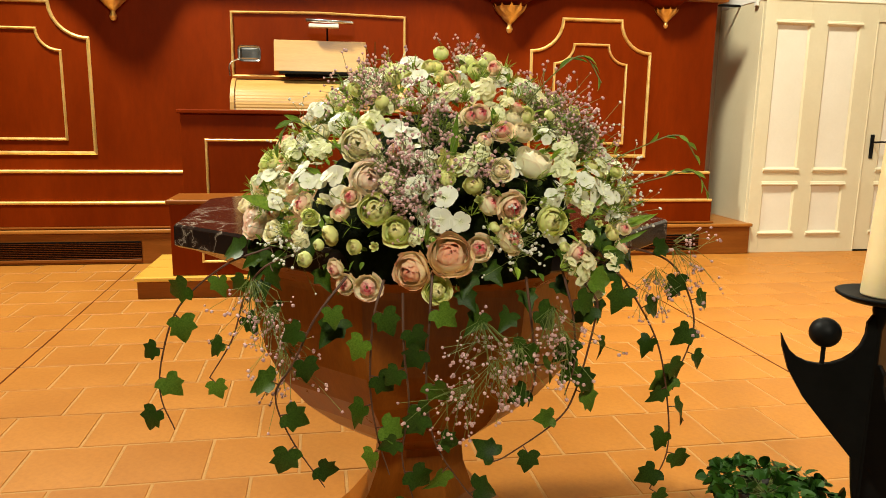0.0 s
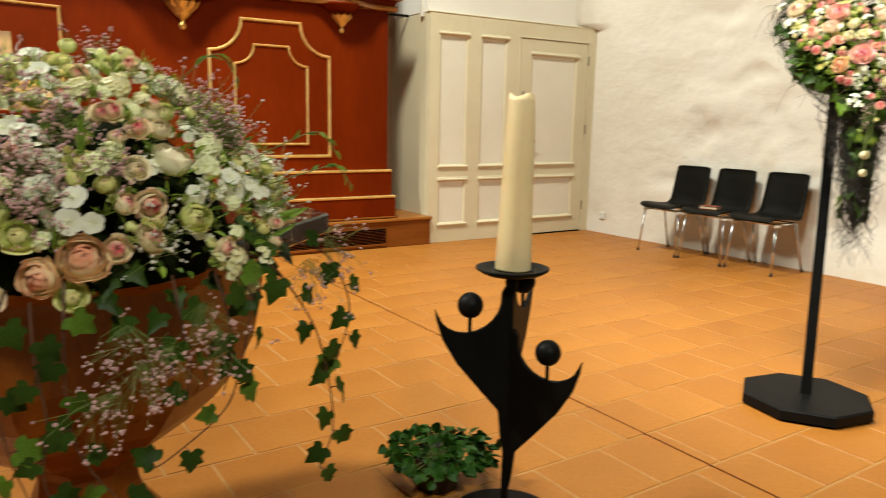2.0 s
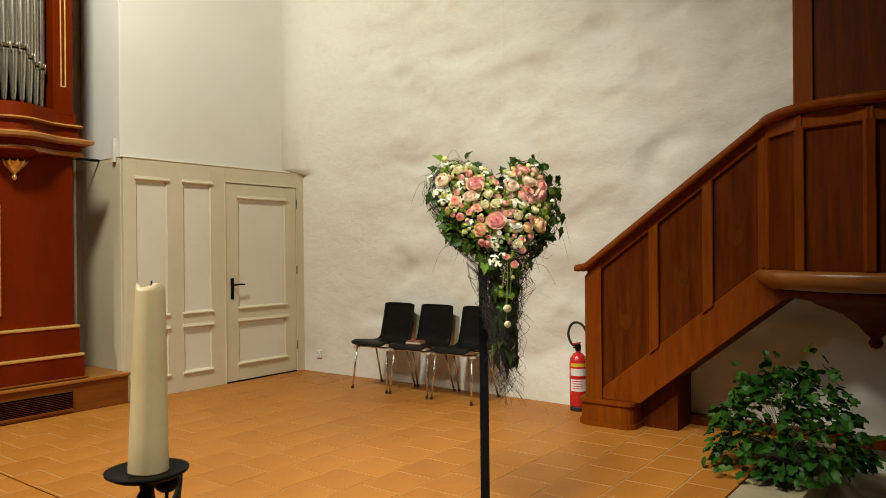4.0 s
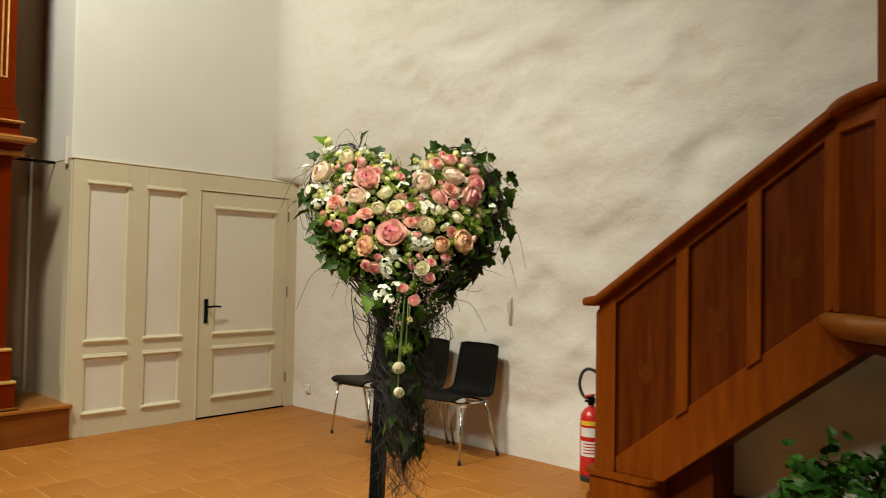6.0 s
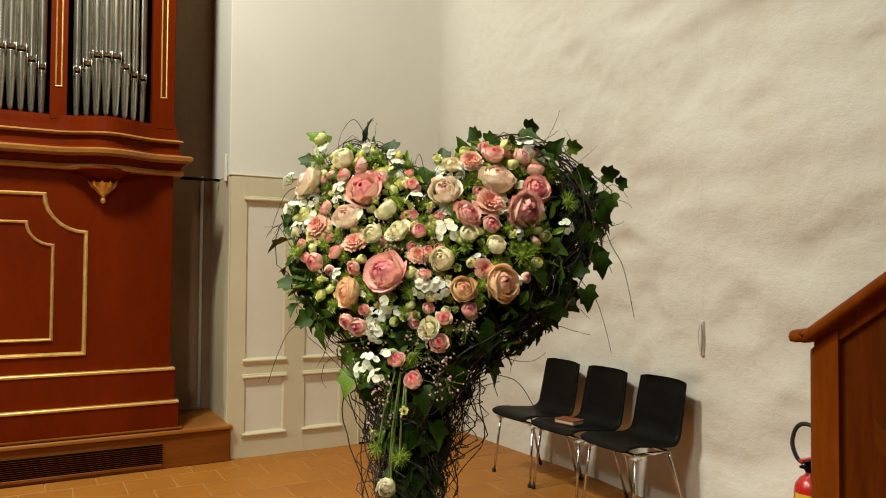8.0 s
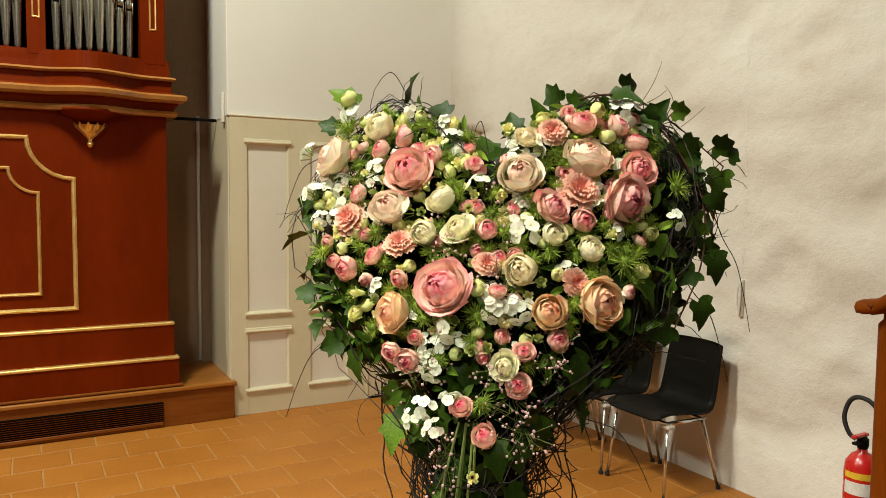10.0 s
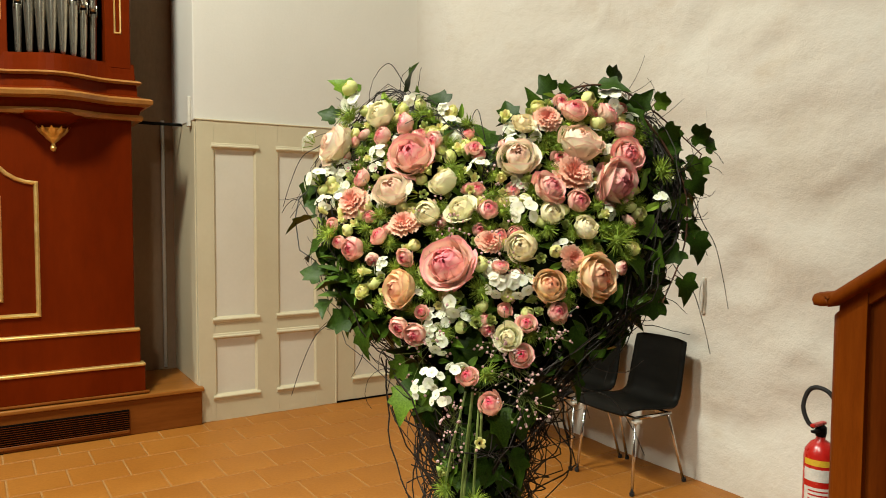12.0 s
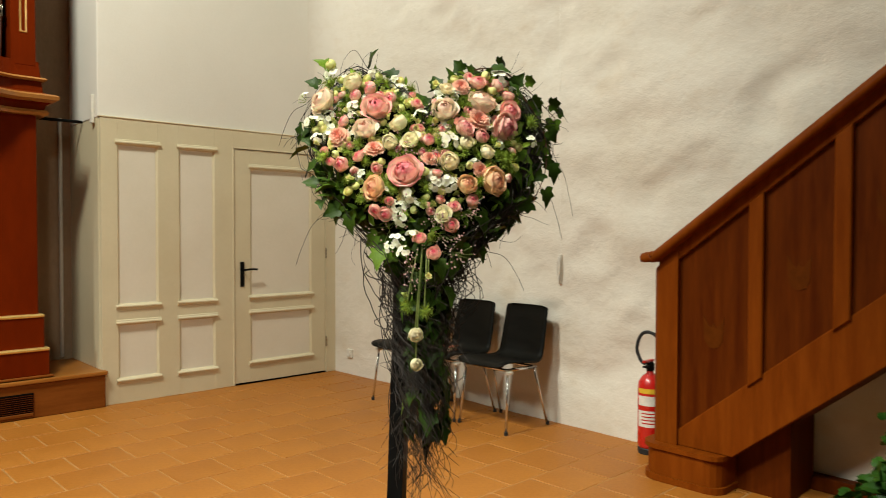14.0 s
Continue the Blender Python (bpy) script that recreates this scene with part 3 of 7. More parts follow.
def build_organ():
    root = thing("pipe_organ", "red painted pipe organ case with gilded mouldings", "organ")
    x0, x1 = 2 * OC - 3.68, 3.68
    part("lower_case", boxed(x0, x1, OY, 6.93, 0.73, 2.26, 0.004, 1), M["red"], root)
    part("upper_band", boxed(x0 - 0.03, x1 + 0.03, OY - 0.035, 6.93, 0.487, 0.728, 0.004, 1), M["red"], root)
    part("lower_band", boxed(x0 - 0.055, x1 + 0.055, OY - 0.065, 6.93, 0.3, 0.485, 0.004, 1), M["red"], root)
    part("base_moulding", boxed(x0 - 0.08, x1 + 0.08, OY - 0.085, 6.93, 0.285, 0.302, 0.006, 2), M["plinth"], root)
    CX0, CX1 = -0.755, 2 * OC + 0.755
    for z, p, e in ((0.735, 0.045, 0.032), (0.49, 0.075, 0.058)):
        for a, b in ((x0 - e, CX0 - 0.002), (CX1 + 0.002, x1 + e)):
            part("gilt_moulding", boxed(a, b, OY - p, OY + 0.02, z - 0.012, z + 0.014, 0.012, 4), M["gold"], root)
    for mirror in (False, True):
        fx = (lambda x: 2 * OC - x) if mirror else (lambda x: x)
        for args, w in (((2.03, 3.085, 0.88, 2.02, 0.29, 0.285), 0.028), ((2.235, 2.875, 0.988, 1.818, 0.18, 0.172), 0.022)):
            o = [(fx(x), z) for x, z in scooped(*args)]
            if mirror:
                o = o[::-1]
            part("gilt_frame", frame_line(bmesh.new(), o, w, 0.016, OY), M["gold"], root)
    o = [(2 * OC - 0.953, 1.5), (0.953, 1.5), (0.953, 1.985), (OC, 2.0), (2 * OC - 0.953, 1.985)]
    part("gilt_frame", frame_line(bmesh.new(), o, 0.022, 0.016, OY), M["gold"], root)
    # cornice
    for name, off, prof, mat, lab in (
        ("lower_cornice", 0.035, ((-0.1, -0.02), (0.02, -0.02), (0.03, 0), (0.02, 0.018), (-0.1, 0.018)), "gold_wood", "gilded ochre moulding"),
        ("cove", 0.03, ((-0.2, 0), (0.005, 0), (0.02, 0.04), (0.06, 0.065), (-0.2, 0.065)), "red", ""),
        ("crown_moulding", 0.09, ((-0.2, -0.02), (0.015, -0.02), (0.045, -0.005), (0.05, 0.02), (0.03, 0.035), (-0.2, 0.035)), "gold_wood", "gilded ochre moulding"),
        ("frieze", 0.03, ((-0.2, 0), (0.05, 0), (0.0, 0.03), (-0.005, 0.11), (-0.2, 0.11)), "red", ""),
        ("upper_moulding", 0.05, ((-0.2, -0.012), (0.0, -0.012), (0.014, 0.0), (0.0, 0.014), (-0.2, 0.014)), "gold_wood", "gilded ochre moulding"),
        ("pipe_sill", 0.015, ((-0.2, 0), (0.0, 0), (-0.006, 0.06), (-0.01, 0.12), (-0.2, 0.12)), "red", ""),
    ):
        z = {"lower_cornice": 2.222, "cove": 2.24, "crown_moulding": 2.315, "frieze": 2.345, "upper_moulding": 2.462, "pipe_sill": 2.474}[name]
        path = [(x, y, z) for x, y, _ in case_line(off)]
        part(name, sweep(bmesh.new(), path, prof), M[mat], root, lab)
    part("case_top", boxed(x0 + 0.05, x1 - 0.05, OY - 0.01, 6.93, 2.26, 2.56), M["red"], root)
    for cx, big in ((3.19, False), (1.82, True)):
        for c in (cx, 2 * OC - cx):
            k = 1.5 if big else 1.0
            bm = turned([(0.06 * k, -0.05 * k), (0.1 * k, -0.03 * k), (0.15 * k, 0.0), (0.19 * k, 0.02), (0.19 * k, 0.035), (0, 0.036)], 24, pose(c, OY - 0.02, 2.18))
            cor = part("corbel", bm, M["red"], root, "", True)
            drop, leaves = pendant(big)
            part("gilt_pendant", drop, M["gold"], cor, "gilded leaf drop").matrix_basis = pose(c, OY - 0.045, 2.165)
            for lf in leaves:
                part("gilt_leaf", lf, M["gold"], cor).matrix_basis = pose(c, OY - 0.045, 2.165)
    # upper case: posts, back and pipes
    # black sheet: the shade of the case's depth is put into its colour
    part("upper_back", boxed(x0 + 0.02, x1 - 0.02, 6.62, 6.9, 2.56, 5.3), M["dark"], root, "black backing for the shade inside the case")
    posts = [(3.52, 3.68), (2.835, 2.945), (2.24, 2.34), (1.3, 1.4)]
    for a, b in posts:
        for m in (False, True):
            p0, p1 = (2 * OC - b, 2 * OC - a) if m else (a, b)
            part("post", boxed(p0, p1, OY - 0.01, 6.62, 2.56, 5.3, 0.004, 1), M["red"], root)
            o = [((p0 + p1) / 2 - 0.018, 2.8), ((p0 + p1) / 2 + 0.018, 2.8), ((p0 + p1) / 2 + 0.018, 5.1), ((p0 + p1) / 2 - 0.018, 5.1)]
            part("gilt_inlay", frame_line(bmesh.new(), o, 0.012, 0.008, OY - 0.01), M["gold"], root)
    part("top_cornice", boxed(x0 - 0.1, x1 + 0.1, OY - 0.12, 6.93, 5.3, 5.55, 0.03, 3), M["gold_wood"], root)
    sizes = [(0.03, 0.32), (0.036, 0.36), (0.041, 0.42)]
    meshes = [organ_pipe(r, 0, f, 2.6) for r, f in sizes]
    for cx, half, n, bulge in ((3.232, 0.255, 8, 0.13), (2.59, 0.225, 7, 0.0), (1.82, 0.4, 11, 0.2), (0.88, 0.4, 12, 0.0)):
        for m in ((False, True) if cx != OC else (False,)):
            for i in range(n):
                u = -1 + 2 * (i + 0.5) / n
                x = cx + half * u
                y = OY + 0.1 - bulge * (1 - u * u) * 0.9
                k = min(2, int(3 * (1 - abs(u + 0.1)) * 1.1))
                ob = part("organ_pipe", meshes[k], None, root)
                ob.location = ((2 * OC - x) if m else x, y, 2.595 + 0.02 * (1 - abs(u)))


build_organ()

plinth = thing("organ_plinth", "orange-brown wooden plinth with dark vent slots under the organ", "plinth")
part("body", boxed(2 * OC - 4.12, 4.12, 6.165, 6.945, 0.0, 0.25, 0.004, 1), M["plinth"], plinth)
part("top_board", boxed(2 * OC - 4.13, 4.135, 6.145, 6.945, 0.25, 0.28, 0.008, 3), M["oak"], plinth)
for a, b in ((1.72, 3.62), (2 * OC - 3.62, -1.17)):
    # no opening is cut; a black sheet stands for the vent's inner shade
    v = part("vent", boxed(a, b, 6.155, 6.168, 0.045, 0.185), M["dark"], plinth, "black sheet for the shade inside the vent, with fine slats")
    part("vent_sill", boxed(a, b, 6.15, 6.17, 0.02, 0.043, 0.003, 1), M["plinth"], plinth)
    bm = bmesh.new()
    for i in range(9):
        box(bm, a, b, 6.152, 6.158, 0.052 + i * 0.0145, 0.0555 + i * 0.0145)
    part("vent_slats", bm, M["veneer"], v)

# rod and strip in the gap beside the organ
bm = tubed([(3.7, 6.62, 2.24), (4.105, 6.62, 2.24)], 0.012, 8)
solid("metal_rod", bm, M["iron"], "dark metal rod bracing the organ case to the wall", "rod", smooth=True)
solid("cover_strip", boxed(4.075, 4.098, 6.3, 6.345, 2.2, 2.42, 0.003, 1), M["plastic"], "white cover strip on the wall corner", "strip")
solid("wall_conduit", tubed([(4.02, 6.93, 0.3), (4.02, 6.93, 2.3)], 0.014, 8), M["plastic"], "white pipe running down the recess wall", "pipe", smooth=True)


def build_console():
    root = thing("organ_console", "red organ console with pale roll top and music desk", "organ console")
    a, b, f = -0.755, 2 * OC + 0.755, 5.8
    part("desk_case", boxed(a, b, f, OY - 0.002, 0.28, 1.2, 0.004, 1), M["red"], root)
    part("ledge", boxed(a - 0.02, b + 0.02, f - 0.03, OY - 0.003, 1.2, 1.232, 0.008, 2), M["red"], root)
    o = [(a + 0.18, 0.42), (b - 0.18, 0.42), (b - 0.18, 1.005), (a + 0.18, 1.005)]
    part("gilt_frame", frame_line(bmesh.new(), o, 0.02, 0.012, f), M["gold"], root)
    # roll top: a slatted quarter round between two cheeks
    prof = []
    for i in range(17):
        t = i / 16 * math.pi / 2
        prof.append((f + 0.06 + 0.3 * (1 - math.cos(t)) * 0.9, 1.232 + 0.235 * math.sin(t)))
    xs = (-0.37, 2 * OC + 0.37)
    bm = bmesh.new()
    for (y0, z0), (y1, z1) in zip(prof, prof[1:]):
        ring = [[bm.verts.new((x, y + 0.006, z - 0.006)) for x in xs] for y, z in ((y0, z0), (y1, z1))]
        bm.faces.new((ring[0][0], ring[0][1], ring[1][1], ring[1][0]))
    bmesh.ops.remove_doubles(bm, verts=bm.verts[:], dist=0.0005)
    roll = part("roll_top", bm, M["pine"], root, "pale slatted roll top")
    for (y0, z0), (y1, z1) in zip(prof, prof[1:]):
        bm = bmesh.new()
        n = Vector((0, z0 - z1, y1 - y0)).normalized() * -0.0018
        vs = [bm.verts.new(c) for c in ((xs[0], y0, z0), (xs[1], y0, z0), (xs[1], y1, z1), (xs[0], y1, z1))]
        mid = [bm.verts.new((x, (y0 + y1) / 2 + n.y, (z0 + z1) / 2 - n.z)) for x in xs]
        bm.faces.new((vs[0], vs[1], mid[1], mid[0]))
        bm.faces.new((mid[0], mid[1], vs[2], vs[3]))
        part("slat", bm, M["pine"], roll)
    for x in (-0.4, 2 * OC + 0.37):
        part("cheek", prism(bmesh.new(), [(y, z) for y, z in [(f + 0.05, 1.232)] + [(y - 0.012, z + 0.01) for y, z in prof[2:]] + [(OY - 0.004, 1.48), (OY - 0.004, 1.232)]], 0.03, Matrix.Translation((x, 0, 0)) @ Matrix(((0, 1, 0, 0), (1, 0, 0, 0), (0, 0, 1, 0), (0, 0, 0, 1)))), M["pine"], root)
    part("top_rail", boxed(-0.4, 2 * OC + 0.4, 6.06, OY - 0.006, 1.468, 1.49, 0.004, 1), M["plinth"], root)
    d = part("music_desk", boxed(-0.08, 2 * OC + 0.09, -0.008, 0.008, 0.0, 0.245, 0.005, 2), M["pine"], root, "pale glossy music desk board")
    d.matrix_basis = pose(0, 6.02, 1.53, -12)
    part("book_rest", boxed(-0.04, 2 * OC + 0.08, 5.97, 6.03, 1.51, 1.53, 0.003, 1), M["black"], root, "dark ledge of the music desk")
    part("desk_foot", boxed(0.0, 2 * OC, 6.02, 6.09, 1.49, 1.515, 0.003, 1), M["black"], root)
    lamp = part("lamp_tube", tubed([(0.17, 6.0, 1.915), (0.53, 6.0, 1.905)], 0.015, 10), M["chrome"], root, "chromed tubular desk lamp", True)
    part("lamp_reflector", boxed(0.19, 0.42, 5.98, 6.06, 1.862, 1.888, 0.004, 1), M["plastic"], lamp)
    part("lamp_arm", tubed([(0.33, 6.03, 1.87), (0.33, 6.2, 1.8), (0.33, OY, 1.75)], 0.008, 6), M["black"], lamp)
    part("desk_side_bar", boxed(2 * OC + 0.155, 2 * OC + 0.165, 6.0, 6.05, 1.5, 1.77, 0.002, 1), M["veneer"], root)
    mir = part("mirror", boxed(-0.36, -0.185, -0.006, 0.006, -0.062, 0.062, 0.03, 4), M["chrome"], root, "small round-cornered mirror")
    mir.matrix_basis = pose(0, 6.14, 1.665, 0, 0, 0)
    part("mirror_arm", tubed(spline([(-0.42, 6.1, 1.49), (-0.425, 6.1, 1.56), (-0.4, 6.11, 1.6), (-0.33, 6.14, 1.63)], 4), 0.006, 6), M["chrome"], mir).matrix_basis = pose(0, 6.14, 1.665).inverted()


build_console()

step = thing("console_platform", "yellow varnished pine platform in front of the organ", "platform")
part("tread", boxed(-0.935, 2 * OC + 0.935, 4.975, 5.79, 0.115, 0.145, 0.006, 2), M["yellow_pine"], step, "yellow varnished top")
part("riser", boxed(-0.92, 2 * OC + 0.92, 4.99, 5.79, 0.0, 0.115, 0.003, 1), M["plinth"], step)
bench = thing("organ_bench", "red box bench with a gilt-lined front on the platform", "bench")
part("box", boxed(-0.7, 2 * OC + 0.7, 5.02, 5.4, 0.146, 0.62, 0.004, 1), M["red"], bench)
part("seat", boxed(-0.72, 2 * OC + 0.72, 5.0, 5.42, 0.62, 0.65, 0.01, 3), M["plinth"], bench)
part("gilt_frame", frame_line(bmesh.new(), [(-0.5, 0.24), (2 * OC + 0.5, 0.24), (2 * OC + 0.5, 0.55), (-0.5, 0.55)], 0.016, 0.008, 5.02), M["gold"], bench)


# ---- pulpit with its stair ----
def rounded_post(foot, z0, top):
    """An upright post over a rounded footprint, its top following the slope of the rail."""
    bm = bmesh.new()
    lo = [bm.verts.new((x, y, z0)) for x, y in foot]
    hi = [bm.verts.new((x, y, top(x))) for x, y in foot]
    for i in range(len(foot)):
        j = (i + 1) % len(foot)
        bm.faces.new((lo[i], lo[j], hi[j], hi[i]))
    bm.faces.new(lo[::-1])
    bm.faces.new(hi)
    bmesh.ops.recalc_face_normals(bm, faces=bm.faces[:])
    return bm


def build_pulpit():
    root = thing("pulpit", "brown wooden pulpit with panelled stair and inlaid veneer", "pulpit")
    A, B = Vector((5.837, 2.435, 0)), Vector((5.837, 1.103, 0))
    d = (B - A).normalized()
    L = (B - A).length
    out = Vector((d.y, -d.x, 0))
    # local frame: x along the stair, y into it, z up
    S = Matrix(((d.x, -out.x, 0, A.x), (d.y, -out.y, 0, A.y), (0, 0, 1, 0), (0, 0, 0, 1)))

    def put(name, bm, mat, lab="", parent=None, smooth=False):
        bmesh.ops.transform(bm, matrix=S, verts=bm.verts[:])
        return part(name, bm, M[mat], parent or root, lab, smooth)

    rail = lambda s: 1.232 + 0.745 * s
    strg = lambda s: 0.19 + 0.81 * s
    low = lambda s: -0.14 + 0.81 * s
    put("stringer", prism(bmesh.new(), [(0.05, strg(0.05)), (L, strg(L)), (L + 0.16, strg(L)), (L + 0.16, low(L + 0.16)), (0.42, low(0.42)), (0.05, 0.2)], 0.05, Matrix.Translation((0, 0.012, 0)), 0.004), "cherry")
    put("hand_rail", sweep_rail([(-0.1, rail(0.0) - 0.015), (-0.02, rail(0) - 0.005), (0.05, rail(0.05)), (L * 0.5, rail(L * 0.5)), (L, rail(L))]), "cherry", "rounded wooden hand rail", None, True)
    put("top_rail", prism(bmesh.new(), [(0.0, rail(0) - 0.03), (L, rail(L) - 0.03), (L, rail(L) - 0.11), (0.0, rail(0) - 0.11)], 0.045, Matrix.Translation((0, 0.005, 0)), 0.003), "cherry")
    posts = [-0.045, 0.5, 0.897, L - 0.06]
    for s in posts[1:]:
        w = 0.075
        put("baluster", prism(bmesh.new(), [(s, strg(s) - 0.02), (s + w, strg(s + w) - 0.02), (s + w, rail(s + w) - 0.1), (s, rail(s) - 0.1)], 0.052, Matrix.Translation((0, -0.002, 0)), 0.006), "cherry")
    s, w = posts[0], 0.165
    put("newel_post", rounded_post([(s + w, 0.06), (s + w, -0.004)] + [(s + 0.075 - 0.075 * math.sin(a * math.pi / 16), 0.071 - 0.075 * math.cos(a * math.pi / 16)) for a in range(9)] + [(s, 0.13), (s + 0.05, 0.13)], 0.2, lambda x: rail(x) - 0.06), "cherry", "tall post with a rounded corner")
    for s0, s1 in ((0.12, 0.5), (0.575, 0.897), (0.972, L - 0.06)):
        p = put("panel", prism(bmesh.new(), [(s0, strg(s0) - 0.01), (s1, strg(s1) - 0.01), (s1, rail(s1) - 0.1), (s0, rail(s0) - 0.1)], 0.014, Matrix.Translation((0, 0.026, 0))), "veneer", "dark veneered panel")
        c = (s0 + s1) / 2
        zc = (strg(c) + rail(c) - 0.1) / 2 - 0.08
        half = [(0.0, -0.075), (0.03, -0.065), (0.05, -0.03), (0.053, 0.02), (0.056, 0.095), (0.03, 0.05), (0.012, 0.035), (0.0, 0.06)]
        o = [(c + x, zc + z) for x, z in half + [(-x, z) for x, z in half[-2:0:-1]]]
        put("inlay", prism(bmesh.new(), o, 0.004, Matrix.Translation((0, 0.0235, 0))), "inlay", "faint pale inlaid motif", p)
    base = [(0.04 - 0.11 * math.cos(a * math.pi / 16), 0.06 - 0.11 * math.sin(a * math.pi / 16)) for a in range(9)]
    base += [(0.3 + 0.08 * math.sin(a * math.pi / 8), 0.03 - 0.08 * math.cos(a * math.pi / 8)) for a in range(5)] + [(0.38, 0.3), (-0.07, 0.3)]
    bm = bmesh.new()
    for z0, z1, g in ((0.0, 0.035, 0.012), (0.035, 0.175, 0.0), (0.175, 0.2, 0.014)):
        vs = [[bm.verts.new((x + (g if x > 0.2 else -g), y - (g if y < 0.1 else 0), z)) for x, y in base] for z in (z0, z1)]
        for i in range(len(base)):
            j = (i + 1) % len(base)
            bm.faces.new((vs[0][i], vs[0][j], vs[1][j], vs[1][i]))
        bm.faces.new(vs[0][::-1])
        bm.faces.new(vs[1])
    bmesh.ops.recalc_face_normals(bm, faces=bm.faces[:])
    put("newel_base", bm, "cherry", "rounded wooden foot block")
    n = 7
    for i in range(n):
        s0 = 0.04 + i * L / n
        z = 0.158 * (i + 1)
        put("stair_tread", boxed(s0 - 0.02, s0 + L / n + 0.01, 0.065, 0.46, z - 0.03, z, 0.004, 1), "cherry")
        put("stair_riser", boxed(s0 - 0.005, s0 + 0.012, 0.065, 0.46, max(0.01, z - 0.14), z - 0.031), "veneer")
    put("stair_carriage", prism(bmesh.new(), [(0.36, 0.0), (0.66, 0.0), (0.66, low(0.66)), (0.36, low(0.36) + 0.06)], 0.3, Matrix.Translation((0, 0.15, 0))), "veneer", "dark closed foot of the stair")
    put("wall_plinth", boxed(0.6, 2.0, 0.42, 0.5, 0.0, 0.075, 0.004, 1), "veneer", "dark plinth board along the wall")
    put("stair_soffit", prism(bmesh.new(), [(0.4, low(0.4)), (L + 0.14, low(L + 0.14)), (L + 0.14, low(L + 0.14) + 0.02), (0.4, low(0.4) + 0.02)], 0.4, Matrix.Translation((0, 0.06, 0))), "veneer")
    # the tub
    C, R, N = Vector((6.087, 0.503, 0)), 0.65, 10
    a0 = math.atan2(B.y - C.y, B.x - C.x)

    def ring(r, z):
        return [Vector((C.x + r * math.cos(a0 + 2 * math.pi * i / N), C.y + r * math.sin(a0 + 2 * math.pi * i / N), z)) for i in range(N)]

    T = Matrix.Translation(C)
    part("floor_moulding", turned([(0.0, 1.09), (R * 0.8, 1.09), (R + 0.0, 1.1), (R + 0.03, 1.12), (R + 0.07, 1.165), (R + 0.075, 1.2), (R + 0.05, 1.22), (0, 1.221)], 40, T, a0), M["amber"], root, "honey coloured moulding round the tub", True)
    part("underside", turned([(0.0, 0.7), (0.03, 0.71), (0.045, 0.74), (0.03, 0.77), (0.06, 0.8), (0.1, 0.85), (0.2, 0.93), (0.36, 0.99), (0.38, 1.01), (0.5, 1.03), (R * 0.9, 1.07), (R * 0.9, 1.09), (0, 1.091)], 40, T, a0), M["veneer"], root, "dark tapering underside with a drop", True)
    outer = ring(R, 0)
    for i in range(N):
        p, q = outer[i], outer[(i + 1) % N]
        mid = (p + q) / 2
        if mid.x > 6.05 or (mid - B).length < 0.05 or i == N - 1:
            continue
        u = (q - p).normalized()
        inn = (C - mid).normalized()
        inn.z = 0
        F = Matrix(((u.x, inn.x, 0, p.x), (u.y, inn.y, 0, p.y), (0, 0, 1, 0), (0, 0, 0, 1)))
        w = (q - p).length
        bm = boxed(0.0, w, 0.02, 0.035, 1.221, 2.14)
        bmesh.ops.transform(bm, matrix=F, verts=bm.verts[:])
        part("tub_panel", bm, M["veneer"], root, "dark veneered panel")
        bm = boxed(-0.03, 0.03, -0.012, 0.04, 1.221, 2.12, 0.008, 2)
        bmesh.ops.transform(bm, matrix=F, verts=bm.verts[:])
        part("tub_post", bm, M["cherry"], root)
        bm = boxed(-0.02, w + 0.02, -0.006, 0.045, 2.1, 2.19, 0.005, 1)
        bmesh.ops.transform(bm, matrix=F, verts=bm.verts[:])
        part("tub_top_band", bm, M["cherry"], root)
    bm = bmesh.new()
    arc = [C + Vector((R * math.cos(a0 + t * 0.05), R * math.sin(a0 + t * 0.05), 0)) for t in range(0, 86)]
    path = [Vector((p.x, p.y, 2.207 + 0.02 * min(1, i / 12))) for i, p in enumerate(arc)]
    sweep(bm, path, ((-0.05, -0.03), (0.03, -0.03), (0.055, 0.0), (0.045, 0.025), (-0.02, 0.04), (-0.06, 0.02)))
    part("tub_hand_rail", bm, M["cherry"], root, "rounded wooden rail", True)
    # board on the wall behind
    back = part("back_board", boxed(6.33, 6.375, -0.2, 1.0, 1.25, 4.2), M["veneer"], root, "dark panelled back board on the wall")
    for y0, y1 in ((0.9, 1.03), (-0.2, -0.07)):
        part("back_stile", boxed(6.3, 6.37, y0, y1, 1.2, 4.2, 0.006, 2), M["cherry"], back)
    part("back_foot", boxed(6.36, 6.48, -0.2, 1.02, 1.0, 4.2), M["veneer"], root)


def sweep_rail(line):
    """A rounded hand rail whose line (s, z) climbs in the local x, z plane."""
    bm = bmesh.new()
    prof = [(-0.045, -0.03), (-0.055, -0.005), (-0.035, 0.022), (0.02, 0.03), (0.075, 0.022), (0.095, -0.005), (0.085, -0.03)]
    pts = spline([(s, 0, z) for s, z in line], 6)
    rings = []
    for i, p in enumerate(pts):
        t = (pts[min(i + 1, len(pts) - 1)] - pts[max(0, i - 1)]).normalized()
        up = Vector((-t.z, 0, t.x))
        k = 0.55 if i == 0 else (0.9 if i < 3 else 1.0)
        rings.append([bm.verts.new(p + Vector((0, o * k, 0)) + up * (u * k)) for o, u in prof])
    for a, b in zip(rings, rings[1:]):
        for k in range(len(prof)):
            bm.faces.new((a[k], a[(k + 1) % len(prof)], b[(k + 1) % len(prof)], b[k]))
    bm.faces.new(rings[0][::-1])
    bm.faces.new(rings[-1])
    bmesh.ops.recalc_face_normals(bm, faces=bm.faces[:])
    return bm


